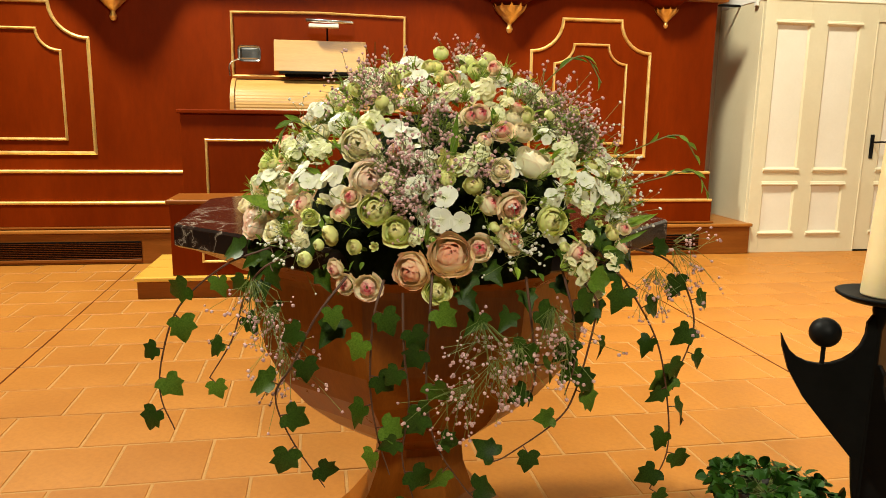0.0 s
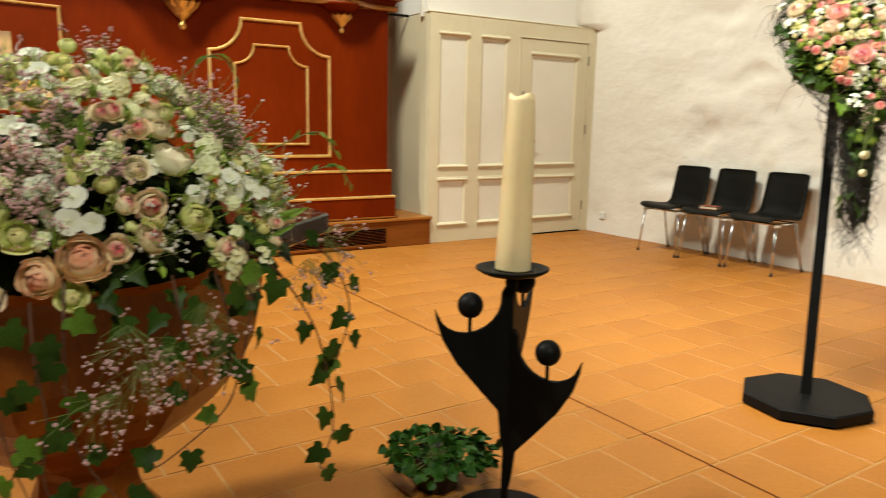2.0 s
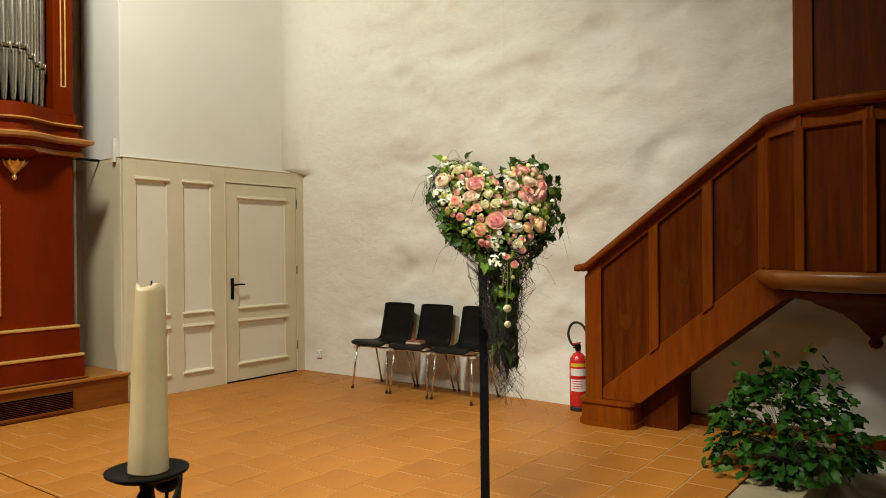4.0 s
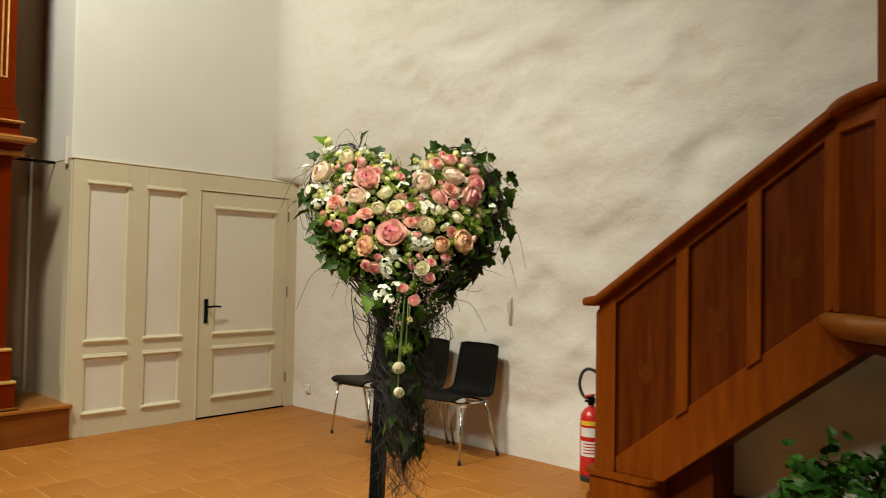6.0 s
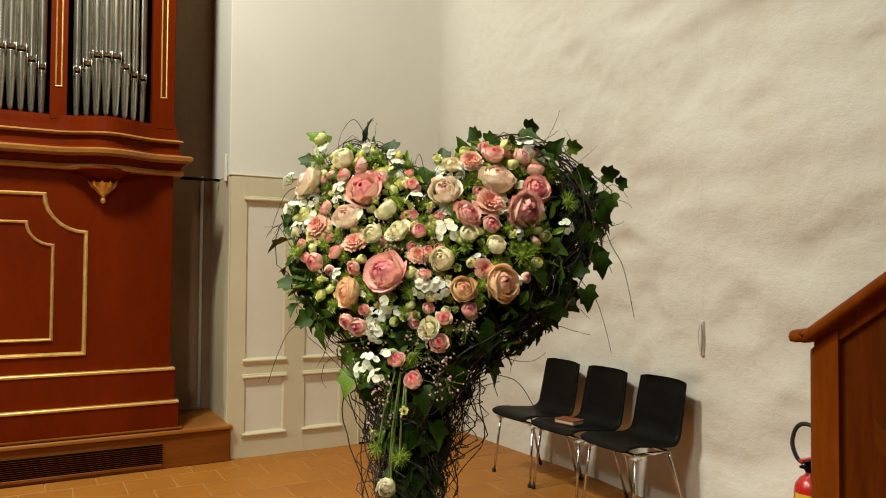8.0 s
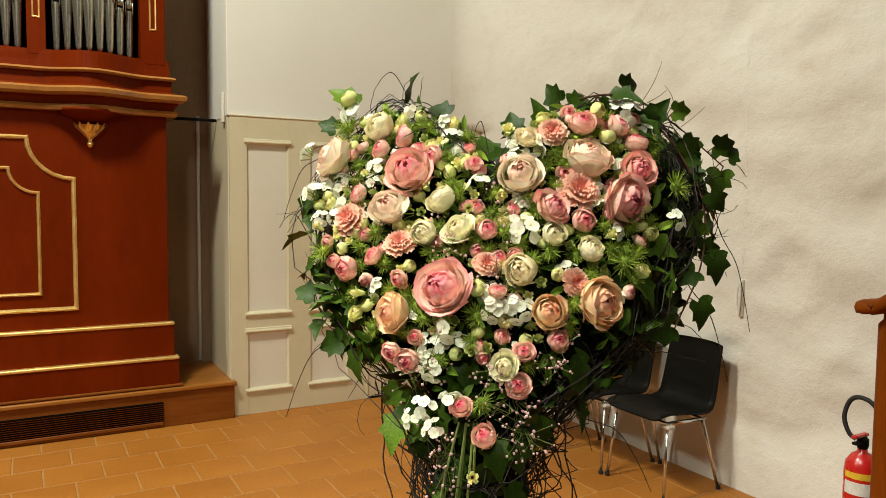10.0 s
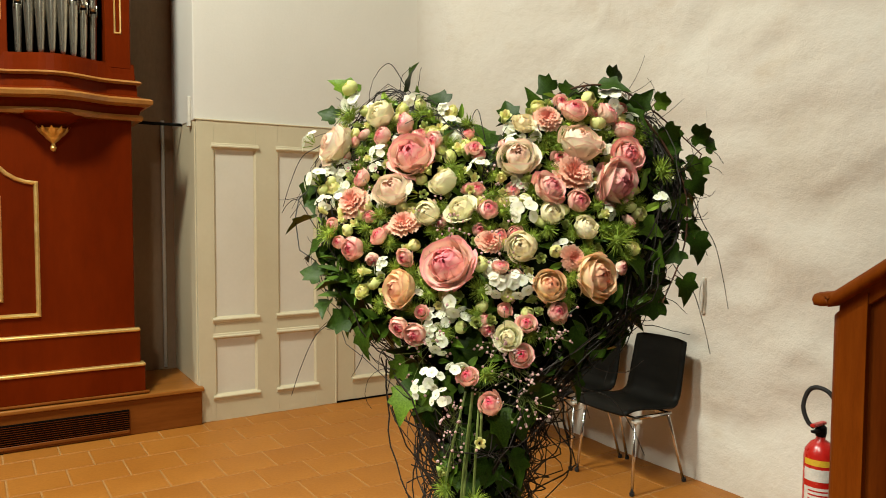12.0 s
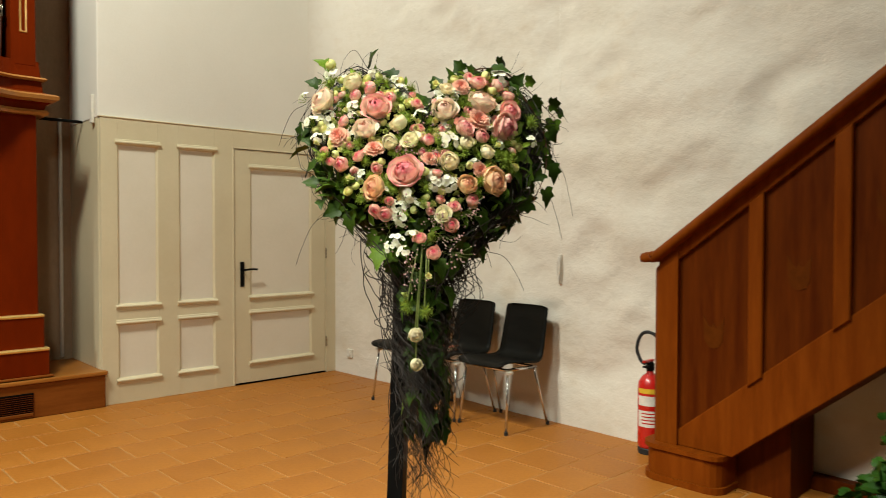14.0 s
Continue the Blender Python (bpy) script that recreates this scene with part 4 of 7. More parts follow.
build_pulpit()


# ---- chairs, book, extinguisher, wall fittings ----
def build_chair():
    """Local: x to the back, y to the side, origin on the floor under the middle of the front legs' line."""
    root = thing("shell_chair", "black plywood shell chair with chromed steel legs", "chair", group="row of chairs by the wall")
    line = [(-0.03, 0.425), (-0.005, 0.445), (0.06, 0.452), (0.18, 0.44), (0.3, 0.428), (0.36, 0.432), (0.405, 0.46), (0.43, 0.51), (0.455, 0.6), (0.48, 0.7), (0.497, 0.775), (0.5, 0.8)]
    cen = spline([(x, 0, z) for x, z in line], 3)
    half = []
    n = len(cen)
    for i in range(n):
        t = i / (n - 1)
        w = 0.205 + 0.02 * math.sin(math.pi * min(1, t * 1.8)) - 0.015 * max(0, (t - 0.62) / 0.38)
        if t < 0.06:
            w -= 0.03 * (1 - t / 0.06) ** 2
        if t > 0.92:
            w -= 0.055 * ((t - 0.92) / 0.08) ** 2
        half.append(w)
    bm = bmesh.new()
    nu = 8
    top, bot = [], []
    for i, p in enumerate(cen):
        tg = (cen[min(i + 1, n - 1)] - cen[max(0, i - 1)]).normalized()
        nrm = Vector((-tg.z, 0, tg.x))
        t = i / (n - 1)
        dish = 0.012 + 0.02 * max(0, min(1, (t - 0.5) * 3))
        rt, rb = [], []
        for k in range(nu + 1):
            u = -1 + 2 * k / nu
            c = p + Vector((0, u * half[i], 0)) + nrm * (dish * u * u)
            rt.append(bm.verts.new(c + nrm * 0.005))
            rb.append(bm.verts.new(c - nrm * 0.005))
        top.append(rt)
        bot.append(rb)
    for g, flip in ((top, False), (bot, True)):
        for i in range(n - 1):
            for k in range(nu):
                q = (g[i][k], g[i][k + 1], g[i + 1][k + 1], g[i + 1][k])
                bm.faces.new(q[::-1] if flip else q)
    for i in range(n - 1):
        for k in (0, nu):
            bm.faces.new((top[i][k], top[i + 1][k], bot[i + 1][k], bot[i][k]))
    for i in (0, n - 1):
        for k in range(nu):
            bm.faces.new((top[i][k], bot[i][k], bot[i][k + 1], top[i][k + 1]))
    bmesh.ops.recalc_face_normals(bm, faces=bm.faces[:])
    part("shell", bm, M["shell"], root, "black stained one-piece seat and back", True)
    for s in (-1, 1):
        part("front_leg", tubed([(0.0, s * 0.225, 0.0), (0.045, s * 0.2, 0.412)], 0.0092, 10), M["chrome"], root, "", True)
        part("back_leg", tubed([(0.43, s * 0.225, 0.0), (0.31, s * 0.2, 0.405)], 0.0092, 10), M["chrome"], root, "", True)
        part("side_rail", tubed([(0.03, s * 0.2, 0.412), (0.33, s * 0.2, 0.404)], 0.011, 8), M["chrome"], root, "", True)
        for x in (0.0, 0.43):
            part("rubber_foot", turned([(0.013, 0), (0.014, 0.02), (0, 0.021)], 10, Matrix.Translation((x, s * 0.225, 0))), M["rubber"], root)
        part("row_connector", boxed(0.02, 0.07, s * 0.2 - 0.02 * s, s * 0.2 + 0.03 * s, 0.388, 0.404, 0.003, 1) if s > 0 else boxed(0.02, 0.07, -0.23, -0.18, 0.388, 0.404, 0.003, 1), M["plastic"], root, "pale linking clip")
    for x in (0.05, 0.3):
        part("cross_bar", tubed([(x, -0.2, 0.408), (x, 0.2, 0.408)], 0.01, 8), M["chrome"], root, "", True)
    return root


chair = build_chair()
chair.matrix_basis = pose(5.79, 4.74, 0, 0, 0, 0) @ Matrix.Diagonal((1, 1, 1.035, 1))
copy_thing(chair, pose(5.8, 4.255, 0, 0, 0, 0.6))
copy_thing(chair, pose(5.82, 3.77, 0, 0, 0, -0.5))

book = thing("hymn_book", "closed hymn book with red-brown cover on a chair seat", "book", pose(5.94, 4.275, 0.474, 0, 0.5, 12))
part("pages", boxed(-0.052, 0.055, -0.078, 0.078, 0.004, 0.026, 0.002, 1), M["paper"], book, "cream page block")
part("cover", boxed(-0.057, 0.058, -0.082, 0.082, 0.026, 0.03, 0.001, 1), M["cover"], book)
part("back_cover", boxed(-0.057, 0.058, -0.082, 0.082, 0.0, 0.004, 0.001, 1), M["cover"], book)

ext = thing("fire_extinguisher", "red fire extinguisher with black hose beside the pulpit stair", "fire extinguisher", pose(6.2, 2.7, 0))
part("foot_ring", turned([(0.07, 0), (0.072, 0.03), (0.066, 0.04), (0, 0.041)], 24), M["rubber"], ext)
cyl = part("cylinder", turned([(0.066, 0.035), (0.072, 0.045), (0.074, 0.06), (0.074, 0.4), (0.068, 0.44), (0.045, 0.475), (0.022, 0.49), (0.02, 0.51), (0, 0.511)], 28), M["ext_red"], ext, "", True)
for z0, z1, mat in ((0.3, 0.36, "label_white"), (0.17, 0.27, "label_white"), (0.375, 0.405, "label_yellow")):
    bm = bmesh.new()
    rows = [[bm.verts.new((0.0748 * math.cos(a), 0.0748 * math.sin(a), z)) for a in [radians(150 + 10 * k) for k in range(13)]] for z in (z0, z1)]
    for k in range(12):
        bm.faces.new((rows[0][k], rows[0][k + 1], rows[1][k + 1], rows[1][k]))
    part("label", bm, M[mat], cyl, "printed label band")
for i in range(4):
    bm = bmesh.new()
    rows = [[bm.verts.new((0.0756 * math.cos(a), 0.0756 * math.sin(a), z)) for a in [radians(170 + 10 * k) for k in range(8)]] for z in (0.19 + i * 0.02, 0.197 + i * 0.02)]
    for k in range(7):
        bm.faces.new((rows[0][k], rows[0][k + 1], rows[1][k + 1], rows[1][k]))
    part("text_bar", bm, M["ext_red"], cyl)
part("valve", turned([(0.022, 0.505), (0.026, 0.52), (0.026, 0.55), (0.012, 0.565), (0, 0.566)], 14), M["black"], ext)
part("lever", boxed(-0.075, 0.03, -0.012, 0.012, 0.56, 0.575, 0.003, 1), M["ext_red"], ext)
part("grip", boxed(-0.07, 0.02, -0.012, 0.012, 0.53, 0.543, 0.003, 1), M["black"], ext)
part("hose", tubed(spline([(-0.02, 0.02, 0.545), (-0.03, 0.05, 0.57), (-0.03, 0.075, 0.64), (-0.02, 0.055, 0.72), (-0.02, 0.0, 0.745), (-0.01, -0.06, 0.71), (0.0, -0.09, 0.6), (0.0, -0.085, 0.35), (0.0, -0.08, 0.2)], 5), 0.011, 8), M["rubber"], ext, "black rubber hose", True)

cleat = thing("cord_cleat", "white cord cleat with a thin cord on the rough wall", "cleat")
cx = wall_x(3.56, 1.09)
part("plate", boxed(cx - 0.022, cx + 0.02, 3.55, 3.575, 0.98, 1.2, 0.008, 2), M["plastic"], cleat)
part("cord_bundle", tubed(spline([(cx - 0.03, 3.563, 1.0), (cx - 0.036, 3.575, 1.09), (cx - 0.03, 3.563, 1.18), (cx - 0.036, 3.552, 1.09), (cx - 0.03, 3.563, 1.0)], 5), 0.006, 6), M["label_white"], cleat)
part("cord", tubed([(cx - 0.012, 3.563, 1.19), (cx - 0.03, 3.563, 2.6), (cx - 0.04, 3.563, 6.4)], 0.0008, 5), M["label_white"], cleat)

sx = wall_x(5.95, 0.2)
sock = thing("wall_socket", "white wall socket near the skirting of the rough wall", "socket")
part("socket_plate", boxed(sx - 0.02, sx + 0.02, 5.91, 5.99, 0.16, 0.24, 0.006, 2), M["plastic"], sock)
part("socket_face", turned([(0.026, 0.0), (0.028, 0.004), (0.018, 0.004), (0.016, 0.0), (0, 0.0005)], 16, pose(sx - 0.02, 5.95, 0.2, 0, -90)), M["label_white"], sock)


# ---- candle stand and candle ----
def build_candle():
    root = thing("candle_stand", "black iron candle stand of three abstract raised-arm forms", "candle stand", pose(1.69, 1.7, 0))
    part("foot_plate", turned([(0.17, 0.0), (0.17, 0.008), (0.16, 0.012), (0, 0.0125)], 32), M["iron"], root)
    part("stem", turned([(0.022, 0.012), (0.012, 0.05), (0.009, 0.7), (0.02, 0.75), (0.02, 0.78), (0, 0.781)], 14), M["iron"], root, "", True)
    for az, h in ((166, 0.69), (-68, 0.562), (36, 0.728)):
        arc = [(0.235, h - 0.005)]
        for i in range(1, 11):
            arc.append((0.13 + 0.1 * math.cos(math.pi * i / 10.5), h - 0.088 * math.sin(math.pi * i / 10.5) + 0.012 * i / 10))
        inner = [(0.03, h + 0.03), (0.018, h + 0.05), (0.0, h + 0.05)]
        outer = [(0.0, max(0.05, h - 0.52)), (0.02, h - 0.42), (0.03, h - 0.335), (0.09, h - 0.265), (0.165, h - 0.175), (0.21, h - 0.1), (0.23, h - 0.04)]
        bm = prism(bmesh.new(), [arc[0]] + arc[1:] + inner + outer, 0.014, Matrix.Translation((0, -0.007, 0)), 0.002)
        f = part("figure_plate", bm, M["iron"], root, "flat forged plate with a crescent top")
        f.matrix_basis = pose(0, 0, 0, 0, 0, az)
        b = bmesh.new()
        bmesh.ops.create_uvsphere(b, u_segments=20, v_segments=12, radius=0.038)
        bmesh.ops.translate(b, verts=b.verts[:], vec=(0.128, 0, h))
        part("ball", b, M["iron"], f, "dark iron ball", True)
        part("ball_stalk", tubed([(0.128, 0, h - 0.095), (0.128, 0, h - 0.03)], 0.006, 8), M["iron"], f)
    part("drip_dish", turned([(0.0, 0.768), (0.03, 0.77), (0.085, 0.778), (0.106, 0.79), (0.108, 0.796), (0.1, 0.797), (0.08, 0.789), (0, 0.787)], 36), M["iron"], root, "round drip dish", True)
    c = thing("pillar_candle", "tall ivory pillar candle on the iron stand", "candle", pose(1.7, 1.71, 0.7875, 0, 1.2, 0))
    prof = [(0.052, 0.0), (0.053, 0.004), (0.05, 0.1), (0.046, 0.25), (0.042, 0.4), (0.038, 0.485), (0.036, 0.502), (0.03, 0.5), (0.024, 0.488), (0, 0.484)]
    bm = turned(prof, 28)
    for v in bm.verts:
        if v.co.z > 0.49:
            v.co.z += 0.006 * math.sin(3 * math.atan2(v.co.y, v.co.x))
    part("wax_body", bm, M["wax"], c, "", True)
    part("wick", tubed([(0, 0, 0.483), (0.001, 0, 0.5), (0.004, 0.001, 0.514)], 0.002, 5), M["dark"], c, "charred wick")


build_candle()


# ---- font ----
FX, FY = 0.58, 2.1


def build_font():
    root = thing("baptismal_font", "cherry wood chalice-shaped font with black marble top", "font", pose(FX, FY, 0))
    k = 1 / math.cos(math.pi / 8)
    ph = math.pi / 8
    prof = [(0.27, 0.0), (0.27, 0.025), (0.25, 0.04), (0.2, 0.09), (0.15, 0.16), (0.122, 0.24), (0.117, 0.29), (0.125, 0.315), (0.17, 0.345), (0.24, 0.395), (0.31, 0.46), (0.37, 0.54), (0.41, 0.63), (0.43, 0.73), (0.44, 0.82), (0.445, 0.84)]
    bm = turned([(r * k, z) for r, z in prof], 8, phase=ph)
    part("bowl_and_foot", bm, M["fontwood"], root, "eight-sided cherry wood bowl and flared foot")
    part("rim", turned([(0.44 * k, 0.84), (0.46 * k, 0.842), (0.5 * k, 0.87), (0.56 * k, 0.9), (0.575 * k, 0.908), (0, 0.909)], 8, phase=ph), M["fontwood"], root, "bevelled wooden rim")
    part("top_slab", turned([(0.59 * k, 0.909), (0.6 * k, 0.915), (0.6 * k, 0.958), (0.595 * k, 0.964), (0, 0.9645)], 8, phase=ph), M["marble"], root, "polished black marble slab with pale veins")


build_font()

# ---- pole of the heart ----
HEART = Vector((3.408, 1.699, 1.508))
HU = Vector((0.722, -0.692, 0))
HN = Vector((-0.692, -0.722, 0))
stand = thing("pole_stand", "black steel pole on an octagonal base plate", "stand")
part("base_plate", turned([(0.265, 0.006), (0.275, 0.012), (0.275, 0.05), (0.265, 0.056), (0, 0.0565)], 8, Matrix.Translation((3.41, 1.77, 0)), 0.2), M["black"], stand)
part("floor_pad", turned([(0.2, 0.0), (0.2, 0.007), (0, 0.0071)], 8, Matrix.Translation((3.41, 1.77, 0))), M["rubber"], stand)
bm = bmesh.new()
turn = Matrix.Rotation(radians(34), 4, "Z")
sides = [[bm.verts.new(Vector(c) + turn @ Vector((x, y, 0))) for x, y in ((-0.021, -0.021), (0.021, -0.021), (0.021, 0.021), (-0.021, 0.021))] for c in ((3.415, 1.773, 0.05), (3.555, 1.872, 1.5))]
for k in range(4):
    bm.faces.new((sides[0][k], sides[0][(k + 1) % 4], sides[1][(k + 1) % 4], sides[1][k]))
bm.faces.new(sides[1])
part("pole", bm, M["black"], stand, "square black steel tube")


# ---- flowers: materials ----
def petal_material(name, inner, outer, edge, edge_amount=0.5, rough=0.5):
    """Petal colour by ring (from the heart outwards) and along the petal to its rim."""
    m, nt, bs = node_mat(name)
    uv = nt.nodes.new("ShaderNodeUVMap")
    uv.uv_map = "petal"
    sep = nt.nodes.new("ShaderNodeSeparateXYZ")
    link(nt, uv.outputs[0], sep.inputs[0])
    ringcol = ramp(nt, sep.outputs[0], [(0.05, inner), (0.62, outer)])
    rim = nt.nodes.new("ShaderNodeMapRange")
    rim.inputs["From Min"].default_value, rim.inputs["From Max"].default_value = 0.84, 1.0
    rim.inputs["To Max"].default_value = edge_amount
    link(nt, sep.outputs[1], rim.inputs["Value"])
    col = mix(nt, ringcol, edge, rim.outputs[0])
    blot = noise_node(nt, 1.6, 3, 0.6)
    wash = nt.nodes.new("ShaderNodeMapRange")
    wash.inputs["From Min"].default_value, wash.inputs["From Max"].default_value = 0.45, 0.75
    wash.inputs["To Max"].default_value = edge_amount * 0.4
    link(nt, blot.outputs[0], wash.inputs["Value"])
    col = mix(nt, col, edge, wash.outputs[0])
    n = noise_node(nt, 3, 3, 0.6)
    v = ramp(nt, n.outputs[0], [(0.3, (0.95, 0.94, 0.9)), (0.65, (1, 1, 1))])
    col = mix(nt, col, v, 0.5, "MULTIPLY")
    oi = nt.nodes.new("ShaderNodeObjectInfo")
    tint = ramp(nt, oi.outputs["Random"], [(0.0, (1.0, 0.93, 0.9)), (0.5, (0.97, 0.98, 0.93)), (1.0, (1, 1, 1))])
    col = mix(nt, col, tint, 1.0, "MULTIPLY")
    link(nt, col, bs.inputs["Base Color"])
    bs.inputs["Roughness"].default_value = rough
    bs.inputs["Specular IOR Level"].default_value = 0.3
    thin = nt.nodes.new("ShaderNodeBsdfTranslucent")
    link(nt, col, thin.inputs["Color"])
    both = nt.nodes.new("ShaderNodeMixShader")
    both.inputs[0].default_value = 0.24
    link(nt, bs.outputs[0], both.inputs[1])
    link(nt, thin.outputs[0], both.inputs[2])
    link(nt, both.outputs[0], nt.nodes["Material Output"].inputs["Surface"])
    return m


def leaf_material(name, lo, hi, rough=0.4, vein=(0.2, 0.3, 0.1)):
    m, nt, bs = node_mat(name)
    n1 = noise_node(nt, 14, 4, 0.6)
    n2 = noise_node(nt, 60, 3, 0.6)
    col = ramp(nt, n1.outputs[0], [(0.3, lo), (0.7, hi)])
    sp = ramp(nt, n2.outputs[0], [(0.6, (0, 0, 0)), (0.8, (1, 1, 1))])
    fac = nt.nodes.new("ShaderNodeMath")
    fac.operation = "MULTIPLY"
    fac.inputs[1].default_value = 0.3
    link(nt, sp, fac.inputs[0])
    col = mix(nt, col, vein, fac.outputs[0])
    oi = nt.nodes.new("ShaderNodeObjectInfo")
    geo = nt.nodes.new("ShaderNodeNewGeometry")
    add = nt.nodes.new("ShaderNodeMath")
    add.operation = "ADD"
    link(nt, oi.outputs["Random"], add.inputs[0])
    link(nt, geo.outputs["Random Per Island"], add.inputs[1])
    fr = nt.nodes.new("ShaderNodeMath")
    fr.operation = "FRACT"
    link(nt, add.outputs[0], fr.inputs[0])
    tint = ramp(nt, fr.outputs[0], [(0.0, (0.6, 0.65, 0.55)), (0.6, (1, 1, 0.95)), (1.0, (1.35, 1.25, 0.9))])
    col = mix(nt, col, tint, 1.0, "MULTIPLY")
    link(nt, col, bs.inputs["Base Color"])
    bs.inputs["Roughness"].default_value = rough
    bs.inputs["Specular IOR Level"].default_value = 0.15
    bump(nt, bs, n1.outputs[0], 0.25, 0.003)
    return m


P = {}
P["pink"] = petal_material("pink_petals", (0.96, 0.3, 0.34), (0.99, 0.74, 0.6), (0.95, 0.26, 0.34), 0.75)
P["blush"] = petal_material("blush_petals", (0.98, 0.7, 0.52), (0.99, 0.92, 0.74), (0.97, 0.5, 0.48), 0.5)
P["peach"] = petal_material("peach_petals", (0.97, 0.48, 0.28), (0.99, 0.8, 0.48), (0.96, 0.4, 0.32), 0.55)
P["cream"] = petal_material("cream_petals", (0.98, 0.88, 0.56), (0.98, 0.96, 0.7), (0.97, 0.66, 0.5), 0.35)
P["green_cream"] = petal_material("green_cream_petals", (0.95, 0.85, 0.42), (0.84, 0.89, 0.36), (0.94, 0.74, 0.45), 0.4)
P["spray"] = petal_material("spray_rose_petals", (0.9, 0.07, 0.15), (0.98, 0.72, 0.58), (0.95, 0.26, 0.34), 0.7)
P["cream_spray"] = petal_material("pale_spray_rose_petals", (0.93, 0.12, 0.18), (0.98, 0.9, 0.62), (0.96, 0.5, 0.44), 0.5)
P["coral"] = petal_material("coral_petals", (0.95, 0.38, 0.3), (0.97, 0.56, 0.42), (0.98, 0.7, 0.55), 0.5, 0.7)
P["white"] = petal_material("white_petals", (0.9, 0.92, 0.6), (0.98, 0.98, 0.84), (0.98, 0.97, 0.84), 0.5)
P["lime"] = petal_material("lime_white_petals", (0.74, 0.78, 0.34), (0.94, 0.94, 0.62), (0.96, 0.95, 0.74), 0.4)
P["bud"] = petal_material("bud_green", (0.5, 0.55, 0.16), (0.36, 0.45, 0.1), (0.72, 0.66, 0.34), 0.5)
P["nigella"] = leaf_material("feathery_green", (0.18, 0.27, 0.03), (0.33, 0.42, 0.065), 0.5, (0.32, 0.4, 0.08))
P["ivy"] = leaf_material("dark_ivy_leaf", (0.014, 0.033, 0.003), (0.04, 0.078, 0.008), 0.42, (0.12, 0.16, 0.04))
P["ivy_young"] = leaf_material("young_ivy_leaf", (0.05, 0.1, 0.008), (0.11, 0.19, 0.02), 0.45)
P["foliage"] = leaf_material("fresh_foliage", (0.11, 0.2, 0.02), (0.25, 0.36, 0.05), 0.42, (0.3, 0.36, 0.1))
P["bush"] = leaf_material("dense_bush_leaf", (0.012, 0.045, 0.005), (0.034, 0.1, 0.011), 0.45, (0.06, 0.12, 0.03))
P["stem"] = surface("green_stem", (0.12, 0.16, 0.03), (0.2, 0.24, 0.06), 20, rough=0.5, fine=80, relief=0.05)
P["ivy_stem"] = surface("red_brown_ivy_stem", (0.07, 0.022, 0.01), (0.12, 0.045, 0.018), 20, rough=0.6, fine=80, relief=0.1)
P["twig"] = surface("dark_vine_twig", (0.008, 0.0045, 0.002), (0.024, 0.013, 0.0065), 25, rough=0.7, fine=90, relief=0.15)
# near-black for added flower cores; it stands for the shade between blooms
P["core_shade"] = surface("near_black_core", (0.004, 0.006, 0.002), (0.012, 0.017, 0.004), 18, rough=0.95, fine=90, relief=0.6, dist=0.01, spec=0.03)
P["gyps_pink"] = surface("pink_baby_breath", (0.5, 0.25, 0.25), (0.76, 0.5, 0.47), 60, rough=0.7, fine=120, relief=0.0)
P["gyps_white"] = surface("white_baby_breath", (0.72, 0.68, 0.58), (0.82, 0.8, 0.72), 60, rough=0.7, fine=120, relief=0.0)


# ---- flowers: meshes (unit radius, facing +z) ----
def petal_patch(bm, uvl, ang, half, r0, z0, r1, z1, curl, ring, rng, nu=4, nv=4, cup=0.16, ruffle=0.0, notch=0.1):
    grid = []
    for j in range(nv + 1):
        v = j / nv
        row = []
        for i in range(nu + 1):
            s = -1 + 2 * i / nu
            w = math.sin(min(1.0, v * 1.15 + 0.22) * math.pi * 0.5) * (1 - 0.22 * max(0, v - 0.7) / 0.3)
            a = ang + s * half * w
            rr = r0 + (r1 - r0) * v ** 0.8 - cup * abs(s) ** 1.6 * r1 * v
            zz = z0 + (z1 - z0) * math.sin(v * math.pi / 2) ** 0.9
            if v > 0.65:
                k = (v - 0.65) / 0.35
                rr += curl * k * k * 0.9
                zz -= curl * k * k * 0.8
            zz -= notch * (abs(s) ** 2.5) * v
            if ruffle:
                zz += ruffle * v * math.sin(s * 9 + ring * 17) + rng.uniform(-1, 1) * ruffle * 0.4 * v
                rr += ruffle * v * rng.uniform(-0.8, 0.8)
            else:
                zz += rng.uniform(-0.015, 0.015) * v
                rr += rng.uniform(-0.015, 0.015) * v
            row.append((bm.verts.new((rr * math.cos(a), rr * math.sin(a), zz)), v))
        grid.append(row)
    for j in range(nv):
        for i in range(nu):
            q = (grid[j][i], grid[j][i + 1], grid[j + 1][i + 1], grid[j + 1][i])
            f = bm.faces.new([c[0] for c in q])
            f.smooth = True
            for lp, (_, v) in zip(f.loops, q):
                lp[uvl].uv = (ring, v)


def sepals(bm, uvl, r, z, n=5, drop=0.5):
    for k in range(n):
        a = 2 * math.pi * k / n
        d = Vector((math.cos(a), math.sin(a), 0))
        s = Vector((-d.y, d.x, 0)) * r * 0.35
        vs = [bm.verts.new(p) for p in (d * 0.1 + s * 0.6 + Vector((0, 0, z - 0.12)), d * 0.1 - s * 0.6 + Vector((0, 0, z - 0.12)), d * r * 0.8 - s + Vector((0, 0, z)), d * r * 1.15 + Vector((0, 0, z + 0.1 - drop * 0.3)), d * r * 0.8 + s + Vector((0, 0, z)))]
        f = bm.faces.new(vs)
        f.material_index = 1
        for lp in f.loops:
            lp[uvl].uv = (0.9, 0.2)


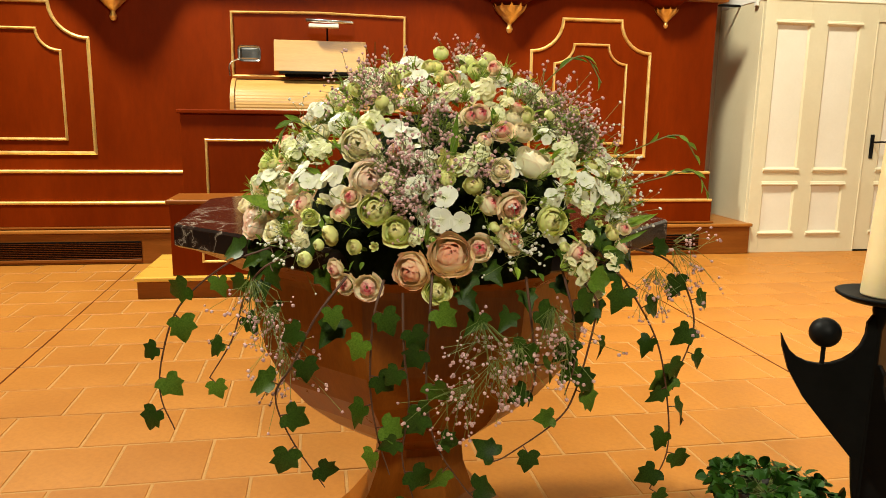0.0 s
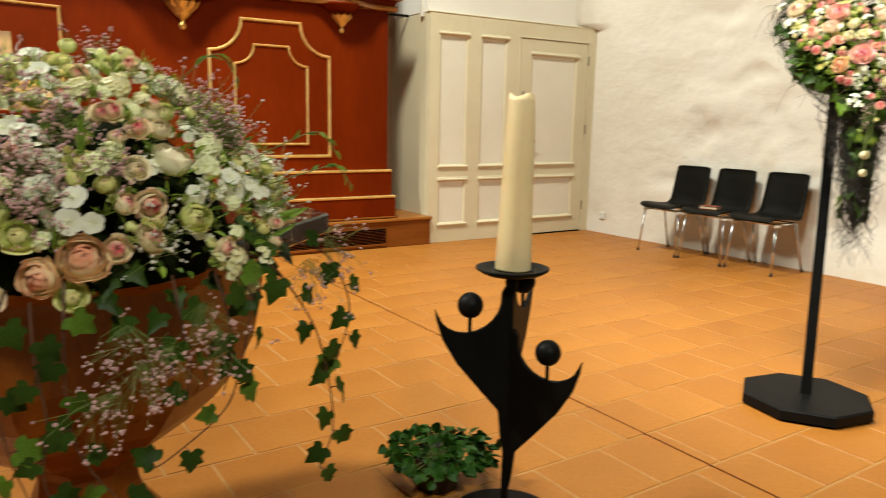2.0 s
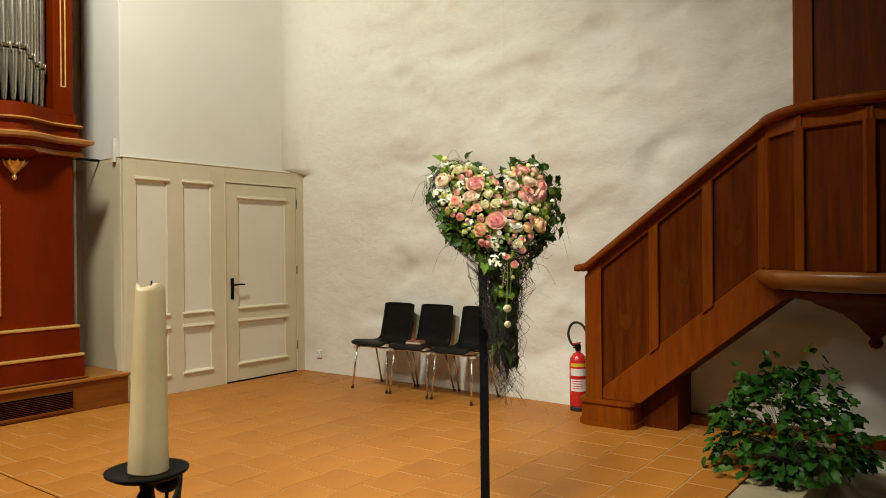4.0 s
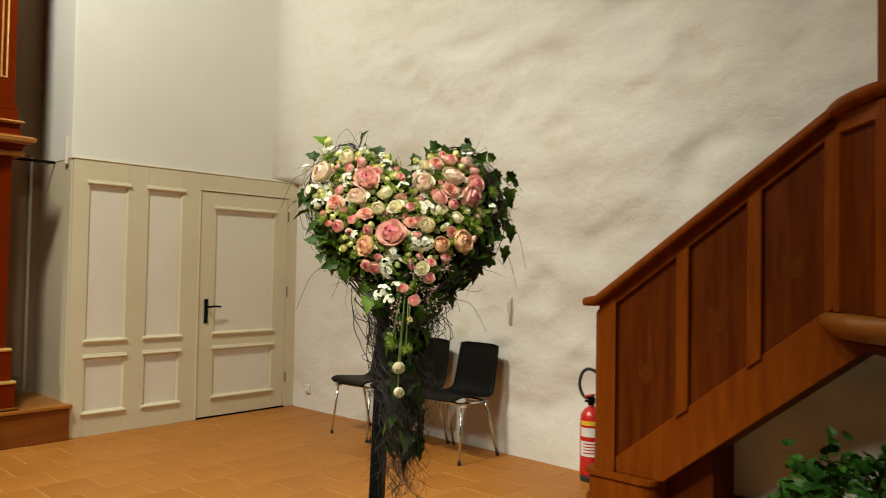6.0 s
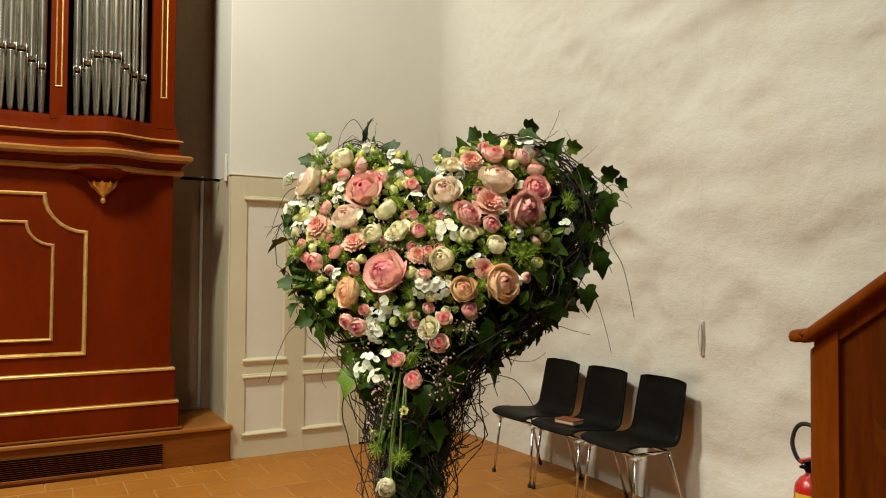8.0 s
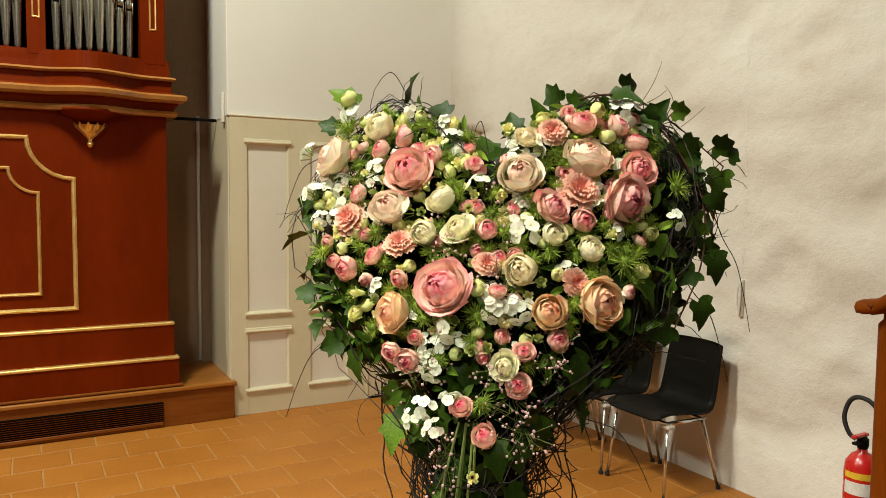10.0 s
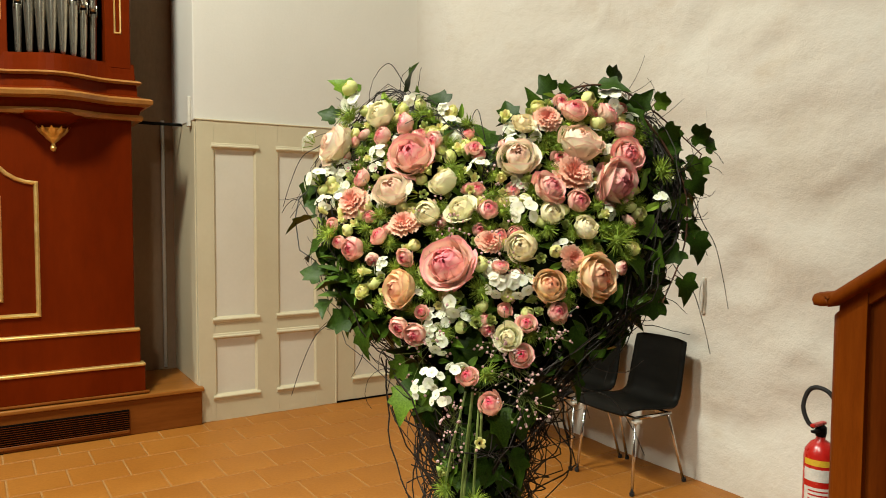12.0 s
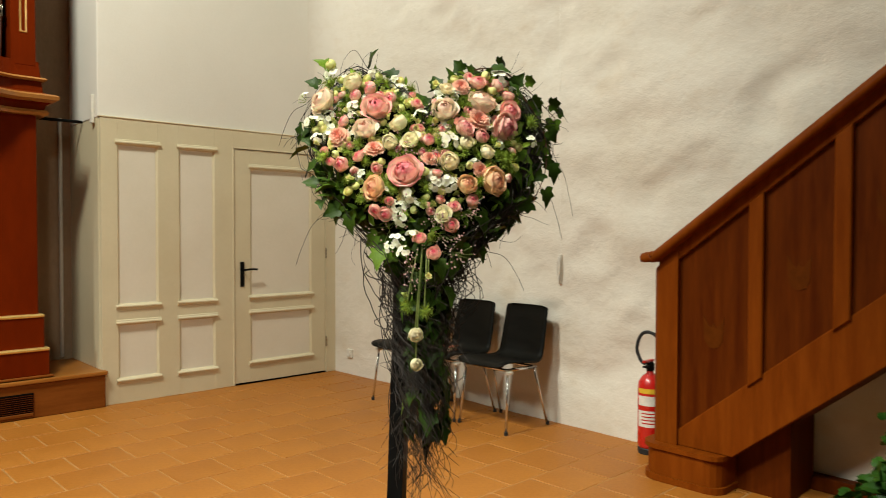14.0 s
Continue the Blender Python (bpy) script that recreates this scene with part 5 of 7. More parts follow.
def cup_petal(bm, uvl, ang, half, rho, top, zoff, flare, ring, rng, n=5, wave=1.0):
    """A petal as a piece of a round cup: from the base up over its shoulder to a rounded rim."""
    grid = []
    lean, dip = rng.uniform(-0.06, 0.06), rng.uniform(0.3, 0.6)
    ph = rng.uniform(0, 6.28)
    for j in range(n + 1):
        v = j / n
        row = []
        for i in range(n + 1):
            q = -1 + 2 * i / n
            a = ang + q * half * (0.5 + 0.5 * math.sin(min(1.0, v * 1.25) * math.pi / 2))
            phi = 0.55 + (top - dip * abs(q) ** 2.6 - 0.55) * v
            rr = rho * (1 + 0.055 * q + lean * v) * math.sin(phi)
            zz = -rho * 0.88 * math.cos(phi) + zoff
            k = max(0.0, (v - 0.7) / 0.3)
            rr += flare * k * k + 0.035 * wave * v * math.sin(q * 4 + ph)
            zz += 0.05 * wave * k * math.sin(q * 4 + ph * 2) - flare * 0.35 * k * k
            row.append((bm.verts.new((rr * math.cos(a), rr * math.sin(a), zz)), v))
        grid.append(row)
    for j in range(n):
        for i in range(n):
            q = (grid[j][i], grid[j][i + 1], grid[j + 1][i + 1], grid[j + 1][i])
            f = bm.faces.new([c[0] for c in q])
            f.smooth = True
            for lp, (_, v) in zip(f.loops, q):
                lp[uvl].uv = (ring, v)


def rose_mesh(name, mat, seed, openness=0.8, inner=4, outer=3, scale=0.86):
    """A garden rose: a ruffled heart of many folded petals inside wide overlapping outer ones."""
    rng = random.Random(seed)
    bm = bmesh.new()
    uvl = bm.loops.layers.uv.new("petal")
    for j in range(inner):
        t = j / inner
        n = (3, 4, 5, 5, 6)[j]
        mouth = 0.03 + (0.36 + 0.28 * openness) * t
        ph = rng.uniform(0, 6.28)
        for k in range(n):
            cup_petal(bm, uvl, ph + 2 * math.pi * k / n + rng.uniform(-0.3, 0.3), math.pi / n * rng.uniform(1.1, 1.6), (0.46 + 0.26 * t) * rng.uniform(0.9, 1.06), math.pi - math.asin(mouth) + rng.uniform(-0.25, 0.12), 0.1 - 0.1 * openness + rng.uniform(-0.03, 0.07), 0.05 + 0.05 * t, t * 0.6, rng, 6, 1.7)
    for j in range(outer):
        t = (j + 1) / outer
        n = (4, 5, 5, 5)[j]
        mouth = min(0.98, 0.36 + 0.3 * openness + (0.2 + 0.22 * openness) * t)
        ph = rng.uniform(0, 6.28)
        for k in range(n):
            cup_petal(bm, uvl, ph + 2 * math.pi * k / n + rng.uniform(-0.2, 0.2), math.pi / n * 1.55, (0.8 + 0.2 * t) * rng.uniform(0.96, 1.05), math.pi - math.asin(mouth) + rng.uniform(-0.2, 0.1), 0.02 * (1 - t), 0.06 + openness * rng.uniform(0.05, 0.24) * (1.0 if j == outer - 1 else 0.55), 0.6 + 0.4 * t, rng, 6, 1.3)
    sepals(bm, uvl, 0.75, -0.62)
    for v in bm.verts:
        v.co *= scale
    return finish(name, bm, [P[mat], P["bud"]])


def carnation_mesh(name, mat, seed):
    rng = random.Random(seed)
    bm = bmesh.new()
    uvl = bm.loops.layers.uv.new("petal")
    for j in range(5):
        t = j / 4
        n = (5, 7, 8, 9, 9)[j]
        for k in range(n):
            petal_patch(bm, uvl, 2 * math.pi * (k + 0.5 * (j % 2)) / n + rng.uniform(-0.15, 0.15), 0.5, 0.06, -0.35, 0.3 + 0.7 * t, 0.5 - 0.6 * t * t, 0.03, t, rng, 6, 3, 0.04, 0.1, 0.0)
    return finish(name, bm, [P[mat]])


def bud_mesh(name, mat, seed, tip="bud"):
    rng = random.Random(seed)
    bm = bmesh.new()
    uvl = bm.loops.layers.uv.new("petal")
    for j, n in enumerate((3, 4, 5)):
        for k in range(n):
            petal_patch(bm, uvl, 2 * math.pi * k / n + j * 0.7, 0.95, 0.15, -0.9, 0.3 + 0.14 * j, 0.75 - 0.3 * j, 0.0, j / 2, rng, 3, 5, 0.1)
    for k in range(5):
        a = 2 * math.pi * k / 5
        petal_patch(bm, uvl, a, 0.45, 0.2, -0.95, 0.6, 0.35 + rng.uniform(-0.2, 0.2), 0.1, 0.9, rng, 2, 4, 0.02)
    return finish(name, bm, [P[mat]])


def floret_cluster(name, mat, seed, n=6, spread=0.9, size=0.46):
    """A loose head of flat round florets of five overlapping petals, each on its green tube."""
    rng = random.Random(seed)
    bm = bmesh.new()
    uvl = bm.loops.layers.uv.new("petal")
    for i in range(n):
        el = math.acos(1 - (i + 0.4) / n * 0.9)
        az = i * 2.39996 + rng.uniform(-0.3, 0.3)
        d = Vector((math.sin(el) * math.cos(az), math.sin(el) * math.sin(az), math.cos(el)))
        c = Vector((d.x * spread, d.y * spread, d.z * 0.45 - 0.1))
        d = (d + Vector((rng.uniform(-0.5, 0.5), rng.uniform(-0.5, 0.5), 0.5))).normalized()
        R = Matrix.Translation(c) @ d.to_track_quat("Z", "Y").to_matrix().to_4x4()
        s = size * rng.uniform(0.85, 1.1)
        ph = rng.uniform(0, 6.28)
        for k in range(5):
            a = ph + 2 * math.pi * k / 5
            cv = bm.verts.new(R @ Vector((0, 0, -0.03)))
            pts = []
            for da, r in ((-0.66, 0.22), (-0.76, 0.7), (-0.56, 0.98), (-0.2, 1.06), (0.2, 1.06), (0.56, 0.98), (0.76, 0.7), (0.66, 0.22)):
                z = 0.05 * (da * 1.4) + 0.1 * r * r * rng.uniform(0.4, 1.0) - 0.05
                pts.append(bm.verts.new(R @ Vector((math.cos(a + da) * r * s, math.sin(a + da) * r * s, z * s))))
            f = bm.faces.new([cv] + pts)
            for lp, v in zip(f.loops, (0, 0.3, 0.7, 1, 1, 1, 1, 0.7, 0.3)):
                lp[uvl].uv = (v, v)
        b0 = len(bm.faces)
        tube(bm, [R @ Vector((0, 0, -0.03)), R @ Vector((0, 0, -0.35)), Vector((c.x * 0.3, c.y * 0.3, -0.6))], 0.04, 4)
        bm.faces.ensure_lookup_table()
        for f in bm.faces[b0:]:
            f.material_index = 1
    return finish(name, bm, [P[mat], P["nigella"]])


def needle_ball(name, seed, n=150):
    rng = random.Random(seed)
    bm = bmesh.new()
    for i in range(n):
        z = 1 - 1.5 * (i + 0.5) / n
        az = i * 2.39996
        r = math.sqrt(max(0, 1 - z * z))
        d = Vector((r * math.cos(az), r * math.sin(az), z))
        side = d.orthogonal().normalized() * 0.024
        L = rng.uniform(0.75, 1.15)
        bend = Vector((rng.uniform(-0.2, 0.2), rng.uniform(-0.2, 0.2), rng.uniform(-0.1, 0.2)))
        a, b, c, e = (bm.verts.new(p) for p in (d * 0.15 - side, d * 0.15 + side, d * L * 0.6 + bend * 0.3 + side * 0.9, d * L + bend))
        bm.faces.new((a, b, c, e))
    bmesh.ops.create_icosphere(bm, subdivisions=2, radius=0.36)
    return finish(name, bm, [P["nigella"]])


IVY_HALF = [(0.0, -0.02), (0.1, -0.13), (0.24, -0.19), (0.4, -0.15), (0.52, -0.02), (0.45, 0.08), (0.39, 0.17), (0.45, 0.3), (0.5, 0.46), (0.4, 0.49), (0.29, 0.53), (0.21, 0.68), (0.1, 0.87), (0.0, 1.0)]
LANCE_HALF = [(0.0, 0.0), (0.1, 0.12), (0.17, 0.35), (0.16, 0.6), (0.08, 0.85), (0.0, 1.0)]
NEEDLE_HALF = [(0.0, 0.0), (0.035, 0.3), (0.035, 0.7), (0.0, 1.0)]
ROUND_HALF = [(0.0, 0.0), (0.22, 0.05), (0.42, 0.25), (0.45, 0.52), (0.3, 0.8), (0.0, 0.95)]


def leaf_data(half, fold=0.25, droop=0.25):
    """Vertices and faces of one leaf: length 1 along y from the stalk, facing +z."""
    out = half + [(-x, y) for x, y in half[-2:0:-1]]
    zf = lambda x, y: fold * abs(x) - droop * y * y
    verts = [(x, y, zf(x, y)) for x, y in out] + [(0, y, zf(0, y) - 0.02) for y in (0.2, 0.5)]
    n = len(out)
    c0, c1 = n, n + 1
    faces = []
    for i in range(n):
        j = (i + 1) % n
        ym = (out[i][1] + out[j][1]) / 2
        faces.append((i, j, c0 if ym < 0.33 else c1))
    # bridge between the two rib points
    cross = [i for i in range(n) if ((out[i][1] + out[(i + 1) % n][1]) / 2 < 0.33) != ((out[(i + 1) % n][1] + out[(i + 2) % n][1]) / 2 < 0.33)]
    for i in cross:
        faces.append(((i + 1) % n, c0, c1))
    area = lambda f: sum(verts[a][0] * verts[b][1] - verts[b][0] * verts[a][1] for a, b in zip(f, f[1:] + f[:1]))
    return verts, [f if area(f) > 0 else f[::-1] for f in faces]


BLADE_HALF = [(0.0, 0.0), (0.05, 0.15), (0.075, 0.4), (0.06, 0.7), (0.0, 1.0)]
CRANESBILL_HALF = [(0.0, 0.06), (0.2, -0.1), (0.42, 0.0), (0.5, 0.26), (0.42, 0.36), (0.47, 0.62), (0.29, 0.68), (0.2, 0.9), (0.0, 0.93)]

LEAF = {"ivy": leaf_data(IVY_HALF, 0.34, 0.45), "lance": leaf_data(LANCE_HALF, 0.5, 0.25), "round": leaf_data(ROUND_HALF, 0.3, 0.2), "needle": leaf_data(NEEDLE_HALF, 0.3, 0.2), "blade": leaf_data(BLADE_HALF, 0.4, 0.15), "cranesbill": leaf_data(CRANESBILL_HALF, 0.3, 0.35)}


def leaf_mesh(kind, mat):
    me = bpy.data.meshes.new(kind + "_leaf")
    v, f = LEAF[kind]
    me.from_pydata(v, [], f)
    me.polygons.foreach_set("use_smooth", [True] * len(f))
    me.materials.append(P[mat])
    return me


def joined_leaves(name, kind, mats, mat, parent, label):
    v, f = LEAF[kind]
    V, F = [], []
    for m in mats:
        o = len(V)
        V += [tuple(m @ Vector(c)) for c in v]
        F += [tuple(i + o for i in q) for q in f]
    me = bpy.data.meshes.new(name)
    me.from_pydata(V, [], F)
    me.materials.append(P[mat])
    ob = part(name, me, None, parent, label)
    ob["kind"] = "stuff"
    return ob


def aim(pos, normal, size, spin=0.0):
    q = Vector(normal).normalized().to_track_quat("Z", "Y").to_matrix().to_4x4()
    return Matrix.Translation(pos) @ q @ Matrix.Rotation(spin, 4, "Z") @ Matrix.Scale(size, 4)


def leaf_aim(pos, along, face, size, rng):
    """A leaf whose length runs along 'along' and whose face looks to 'face'."""
    y = Vector(along).normalized()
    z = Vector(face) - y * Vector(face).dot(y)
    z = z.normalized() if z.length > 1e-4 else y.orthogonal().normalized()
    x = y.cross(z)
    m = Matrix(((x.x, y.x, z.x, pos[0]), (x.y, y.y, z.y, pos[1]), (x.z, y.z, z.z, pos[2]), (0, 0, 0, 1)))
    return m @ Matrix.Rotation(rng.uniform(-0.5, 0.5), 4, "Y") @ Matrix.Scale(size, 4)


MESH = {
    "pink": [rose_mesh("pink_rose", "pink", s, o, 5) for s, o in ((1, 1.15), (2, 0.95), (19, 1.05))],
    "blush": [rose_mesh("blush_rose", "blush", s, o) for s, o in ((3, 0.7), (4, 0.9), (20, 1.05))],
    "peach": [rose_mesh("peach_rose", "peach", s, o) for s, o in ((5, 0.65), (22, 0.9))],
    "cream": [rose_mesh("cream_rose", "cream", s, o) for s, o in ((6, 0.55), (7, 1.1), (24, 0.45))],
    "green_cream": [rose_mesh("greenish_rose", "green_cream", s, o, 3, 3) for s, o in ((8, 0.45), (25, 0.8))],
    "cream_spray": [rose_mesh("pale_spray_rose", "cream_spray", s, o, 4, 2, 0.95) for s, o in ((9, 0.9), (10, 0.6))],
    "spray": [rose_mesh("spray_rose", "spray", s, o, 4, 2, 0.95) for s, o in ((9, 0.9), (10, 0.6), (26, 0.3))],
    "coral": [carnation_mesh("coral_carnation", "coral", 11)],
    "bud": [rose_mesh("rose_bud", "green_cream", 27, 0.0, 3, 2), bud_mesh("rose_bud", "bud", 12), bud_mesh("rose_bud", "green_cream", 13)],
    "white": [floret_cluster("white_phlox", "white", s, n) for s, n in ((14, 5), (15, 7))],
    "lime": [floret_cluster("lime_hydrangea", "lime", 16, 12, 0.7, 0.38)],
    "nigella": [needle_ball("nigella_pod", s) for s in (17, 18)],
    "ivy": [leaf_mesh("ivy", "ivy"), leaf_mesh("ivy", "ivy_young")],
    "lance": [leaf_mesh("lance", "foliage")],
    "blade": [leaf_mesh("blade", "foliage")],
}
NAMES = {"pink": "pink_rose", "blush": "blush_rose", "peach": "peach_rose", "cream": "cream_rose", "green_cream": "greenish_rose", "spray": "spray_rose", "cream_spray": "spray_rose", "coral": "coral_carnation", "bud": "rose_bud", "white": "white_phlox", "lime": "lime_hydrangea", "nigella": "nigella_pod"}


def flower(kind, parent, pos, normal, size, rng):
    ob = part(NAMES[kind], rng.choice(MESH[kind]), None, parent)
    wander = Vector((rng.gauss(0, 1), rng.gauss(0, 1), rng.gauss(0.3, 1))) * (0.26 if kind in ("pink", "blush", "peach", "coral", "cream") else 0.4)
    ob.matrix_basis = aim(pos, Vector(normal).normalized() + wander, size, rng.uniform(0, 6.28))
    return ob


def baby_breath(name, parent, roots, rng, mat, label, n=26, reach=0.09, hang=0.0, ball=0.0027):
    """Loose sprays of tiny round blossoms on hair-thin stalks."""
    bs = bmesh.new()
    V, F = [], []
    ico = bmesh.new()
    bmesh.ops.create_icosphere(ico, subdivisions=1, radius=1)
    iv, jf = [v.co.copy() for v in ico.verts], [[v.index for v in f.verts] for f in ico.faces]
    ico.free()
    for base, way in roots:
        base, way = Vector(base), Vector(way).normalized()
        for i in range(n):
            d = (way + Vector((rng.gauss(0, 0.5), rng.gauss(0, 0.5), rng.gauss(0, 0.45)))).normalized()
            L = reach * rng.uniform(0.35, 1.1)
            shift = Vector((rng.gauss(0, 1), rng.gauss(0, 1), rng.gauss(0, 1))) * reach * 0.3
            tip = base + shift + d * L + Vector((0, 0, -hang * L))
            mid = base + shift * 0.7 + way * L * 0.45 + Vector((rng.uniform(-1, 1), rng.uniform(-1, 1), rng.uniform(-1, 1))) * L * 0.15
            tube(bs, [base + shift * 0.2, mid, tip], 0.0005, 3)
            for k in range(rng.choice((1, 2, 3))):
                c = tip + Vector((rng.uniform(-1, 1), rng.uniform(-1, 1), rng.uniform(-1, 1))) * 0.009 * (k > 0)
                s = ball * rng.uniform(0.6, 1.25)
                o = len(V)
                V += [tuple(c + v * s) for v in iv]
                F += [tuple(q + o for q in f) for f in jf]
    me = bpy.data.meshes.new(name)
    me.from_pydata(V, [], F)
    me.materials.append(P[mat])
    ob = part(name, me, None, parent, label)
    ob["kind"] = "stuff"
    st = part("stalk_spray", bs, P["stem"], ob)
    st["kind"] = "stuff"
    return ob


def ivy_strand(parent, line, rng, gap=0.05, size=(0.036, 0.052), face=(0, -1, 0.35), thick=0.0024):
    pts = spline(line, 6)
    st = part("ivy_strand", tubed(pts, thick, 6, thick * 0.5), P["ivy_stem"], parent, "trailing ivy stem")
    run, side = 0.0, 1
    for a, b in zip(pts, pts[1:]):
        run += (b - a).length
        if run > gap:
            run = rng.uniform(-0.012, 0.012)
            side = -side
            t = (b - a).normalized()
            lat = t.cross(Vector(face)).normalized() * side
            at = b + lat * 0.014 + Vector((0, -0.006, 0))
            part("leaf_stalk", tubed([b, at], 0.0012, 4), P["ivy_stem"], st)
            lf = part("ivy_leaf", MESH["ivy"][0 if rng.random() < 0.72 else 1], None, st)
            lf.matrix_basis = leaf_aim(at, lat * rng.uniform(0.5, 1.1) + t * rng.uniform(0.1, 0.7) + Vector((0, 0, -0.45)), Vector(face) + Vector((rng.uniform(-0.6, 0.6), 0, rng.uniform(-0.3, 0.5))), rng.uniform(*size), rng)
    return st


# ---- arrangement on the font ----
def build_font_flowers():
    rng = random.Random(21)
    root = thing("flower_arrangement", "lush dome of cream, blush and white flowers with trailing ivy", "flowers")
    C, R = Vector((0.57, 1.69, 0.95)), Vector((0.4, 0.4, 0.375))

    def at(az, el, k=1.0):
        a, e = radians(az), radians(el)
        d = Vector((math.sin(a) * math.cos(e), -math.cos(a) * math.cos(e), math.sin(e)))
        k *= min(1.0, 1.32 / max(0.01, abs(d.x) + max(0, d.z)))
        return C + Vector((d.x * R.x, d.y * R.y, d.z * R.z)) * k, Vector((d.x / R.x, d.y / R.y, d.z / R.z)).normalized()

    # added body inside the dome, its dark colour standing for inner shade
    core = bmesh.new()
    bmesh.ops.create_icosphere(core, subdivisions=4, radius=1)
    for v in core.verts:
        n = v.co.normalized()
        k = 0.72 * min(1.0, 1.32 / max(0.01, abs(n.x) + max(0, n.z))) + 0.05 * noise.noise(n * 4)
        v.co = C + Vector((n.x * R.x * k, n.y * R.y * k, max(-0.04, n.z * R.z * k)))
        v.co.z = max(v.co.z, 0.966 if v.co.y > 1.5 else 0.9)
    part("moss_core", core, P["core_shade"], root, "added near-black core for the shade between the flowers", True)
    used = []

    def put(kind, az, el, size, k=1.0):
        p, n = at(az, el, k)
        used.append((p, size))
        flower(kind, root, p, n + Vector((0, -0.35, 0.15)), size, rng)

    placed = {
        "blush": [(-74, 9, 0.04), (-28, 25, 0.034)],
        "peach": [(-6, 6, 0.041), (-15, 2, 0.034)],
        "cream": [(-34, 35, 0.036), (19, 30, 0.036)],
        "green_cream": [(-25, 17, 0.031), (-19, 12, 0.027), (-9, -3, 0.025), (0, 24, 0.018), (21, 14, 0.029), (-5, 30, 0.025)],
        "cream_spray": [(9, 10, 0.025), (1, 8, 0.022), (10, 18, 0.025), (4, 19, 0.02), (-26, -3, 0.023), (12, 40, 0.02), (6, 46, 0.02), (2, 45, 0.016), (5, 37, 0.014), (-48, 17, 0.02), (-86, 19, 0.017), (-54, 21, 0.014), (29, 5, 0.02), (54, 3, 0.016), (-32, -3, 0.018), (-35, 1, 0.017), (-2, 63, 0.016), (23, 49, 0.015), (-21, 33, 0.016)],
        "bud": [(-42, 3, 0.016), (-10, 80, 0.018), (62, 76, 0.018), (-30, 47, 0.015), (69, 17, 0.017), (69, 20, 0.015), (-56, 38, 0.015), (-84, 66, 0.011), (4, 13, 0.011), (4, 10, 0.011), (8, 13, 0.01)],
        "white": [(-36, 22, 0.039), (-49, 25, 0.034), (-8, 17, 0.043), (-14, 32, 0.029), (-18, 37, 0.027), (38, 22, 0.039), (40, 57, 0.025), (-70, 23, 0.029), (-19, 60, 0.032), (-46, 42, 0.025), (24, 20, 0.029), (46, 19, 0.027), (-25, 40, 0.025)],
        "lime": [(31, 0, 0.032), (37, -7, 0.027), (32, 3, 0.029), (46, 0, 0.027), (26, 2, 0.025), (-2, 30, 0.029), (-4, 55, 0.029), (13, 57, 0.029), (-34, 43, 0.029), (-61, 31, 0.032), (35, 34, 0.032), (30, 28, 0.029), (3, 33, 0.025), (-50, 33, 0.027)],
    }
    for kind, spots in placed.items():
        for az, el, size in spots:
            put(kind, az, el, size, 1.05 if kind == "bud" else 1.0)
    kinds = ["white"] * 7 + ["green_cream"] * 4 + ["bud"] * 8 + ["lime"] * 8 + ["cream"] * 2 + ["cream_spray"] + ["nigella"] * 4
    tries = 0
    while tries < 9000 and len(used) < 420:
        tries += 1
        az, el = rng.uniform(-125, 125) if tries % 6 else rng.uniform(-180, 180), math.degrees(math.asin(rng.uniform(0.12, 0.99)))
        kind = rng.choice(kinds)
        size = {"white": 0.022, "green_cream": 0.017, "bud": 0.012, "lime": 0.02, "cream": 0.023, "cream_spray": 0.016, "blush": 0.026, "nigella": 0.021}[kind] * rng.uniform(0.85, 1.1)
        k = rng.uniform(0.94, 1.04)
        p, n = at(az, el, k)
        if all((p - q).length > (size + s) * 0.66 for q, s in used):
            put(kind, az, el, size, k)
    # leaves between the flowers
    ms = []
    for _ in range(700):
        az, el = rng.uniform(-180, 180), math.degrees(math.asin(rng.uniform(-0.05, 0.98)))
        p, n = at(az, el, rng.uniform(0.8, 1.0))
        al = n + Vector((rng.gauss(0, 0.6), rng.gauss(0, 0.6), rng.gauss(0.1, 0.5)))
        ms.append(leaf_aim(p, al, Vector((rng.gauss(0, 0.6), -0.6, 0.8)), rng.uniform(0.018, 0.034), rng))
    joined_leaves("small_leaves", "lance", ms, "foliage", root, "fresh green filler leaves")
    ms = []
    for _ in range(230):
        az, el = rng.uniform(-130, 130), math.degrees(math.asin(rng.uniform(0.2, 0.98)))
        p, n = at(az, el, rng.uniform(0.9, 1.05))
        for _ in range(7):
            ms.append(leaf_aim(p, n + Vector((rng.gauss(0, 0.6), rng.gauss(0, 0.6), rng.gauss(0.2, 0.5))), Vector((rng.gauss(0, 0.6), -0.6, 0.8)), rng.uniform(0.014, 0.032), rng))
    joined_leaves("feathery_foliage", "needle", ms, "nigella", root, "fine feathery light green foliage")
    for _ in range(48):
        az, el = rng.uniform(-95, 95), rng.uniform(-14, 14)
        p, n = at(az, el, rng.uniform(0.86, 1.0))
        lf = part("ivy_leaf", MESH["ivy"][0], None, root)
        lf.matrix_basis = leaf_aim(p, Vector((n.x, n.y, -0.7)) + Vector((rng.gauss(0, 0.4), 0, 0)), n + Vector((0, -0.3, 0.5)), rng.uniform(0.035, 0.055), rng)
    roots = []
    for az, el in [(-18, 28), (-19, 22), (-14, 21), (-23, 30), (-50, 59), (-32, 53), (59, 49), (50, 40), (43, 52), (50, 36), (42, 82), (-9, 40), (-12, 27), (-16, 18), (37, 43), (-49, 55), (4, 28), (-13, 46)]:
        p, n = at(az, el, 0.93)
        roots.append((p, n))
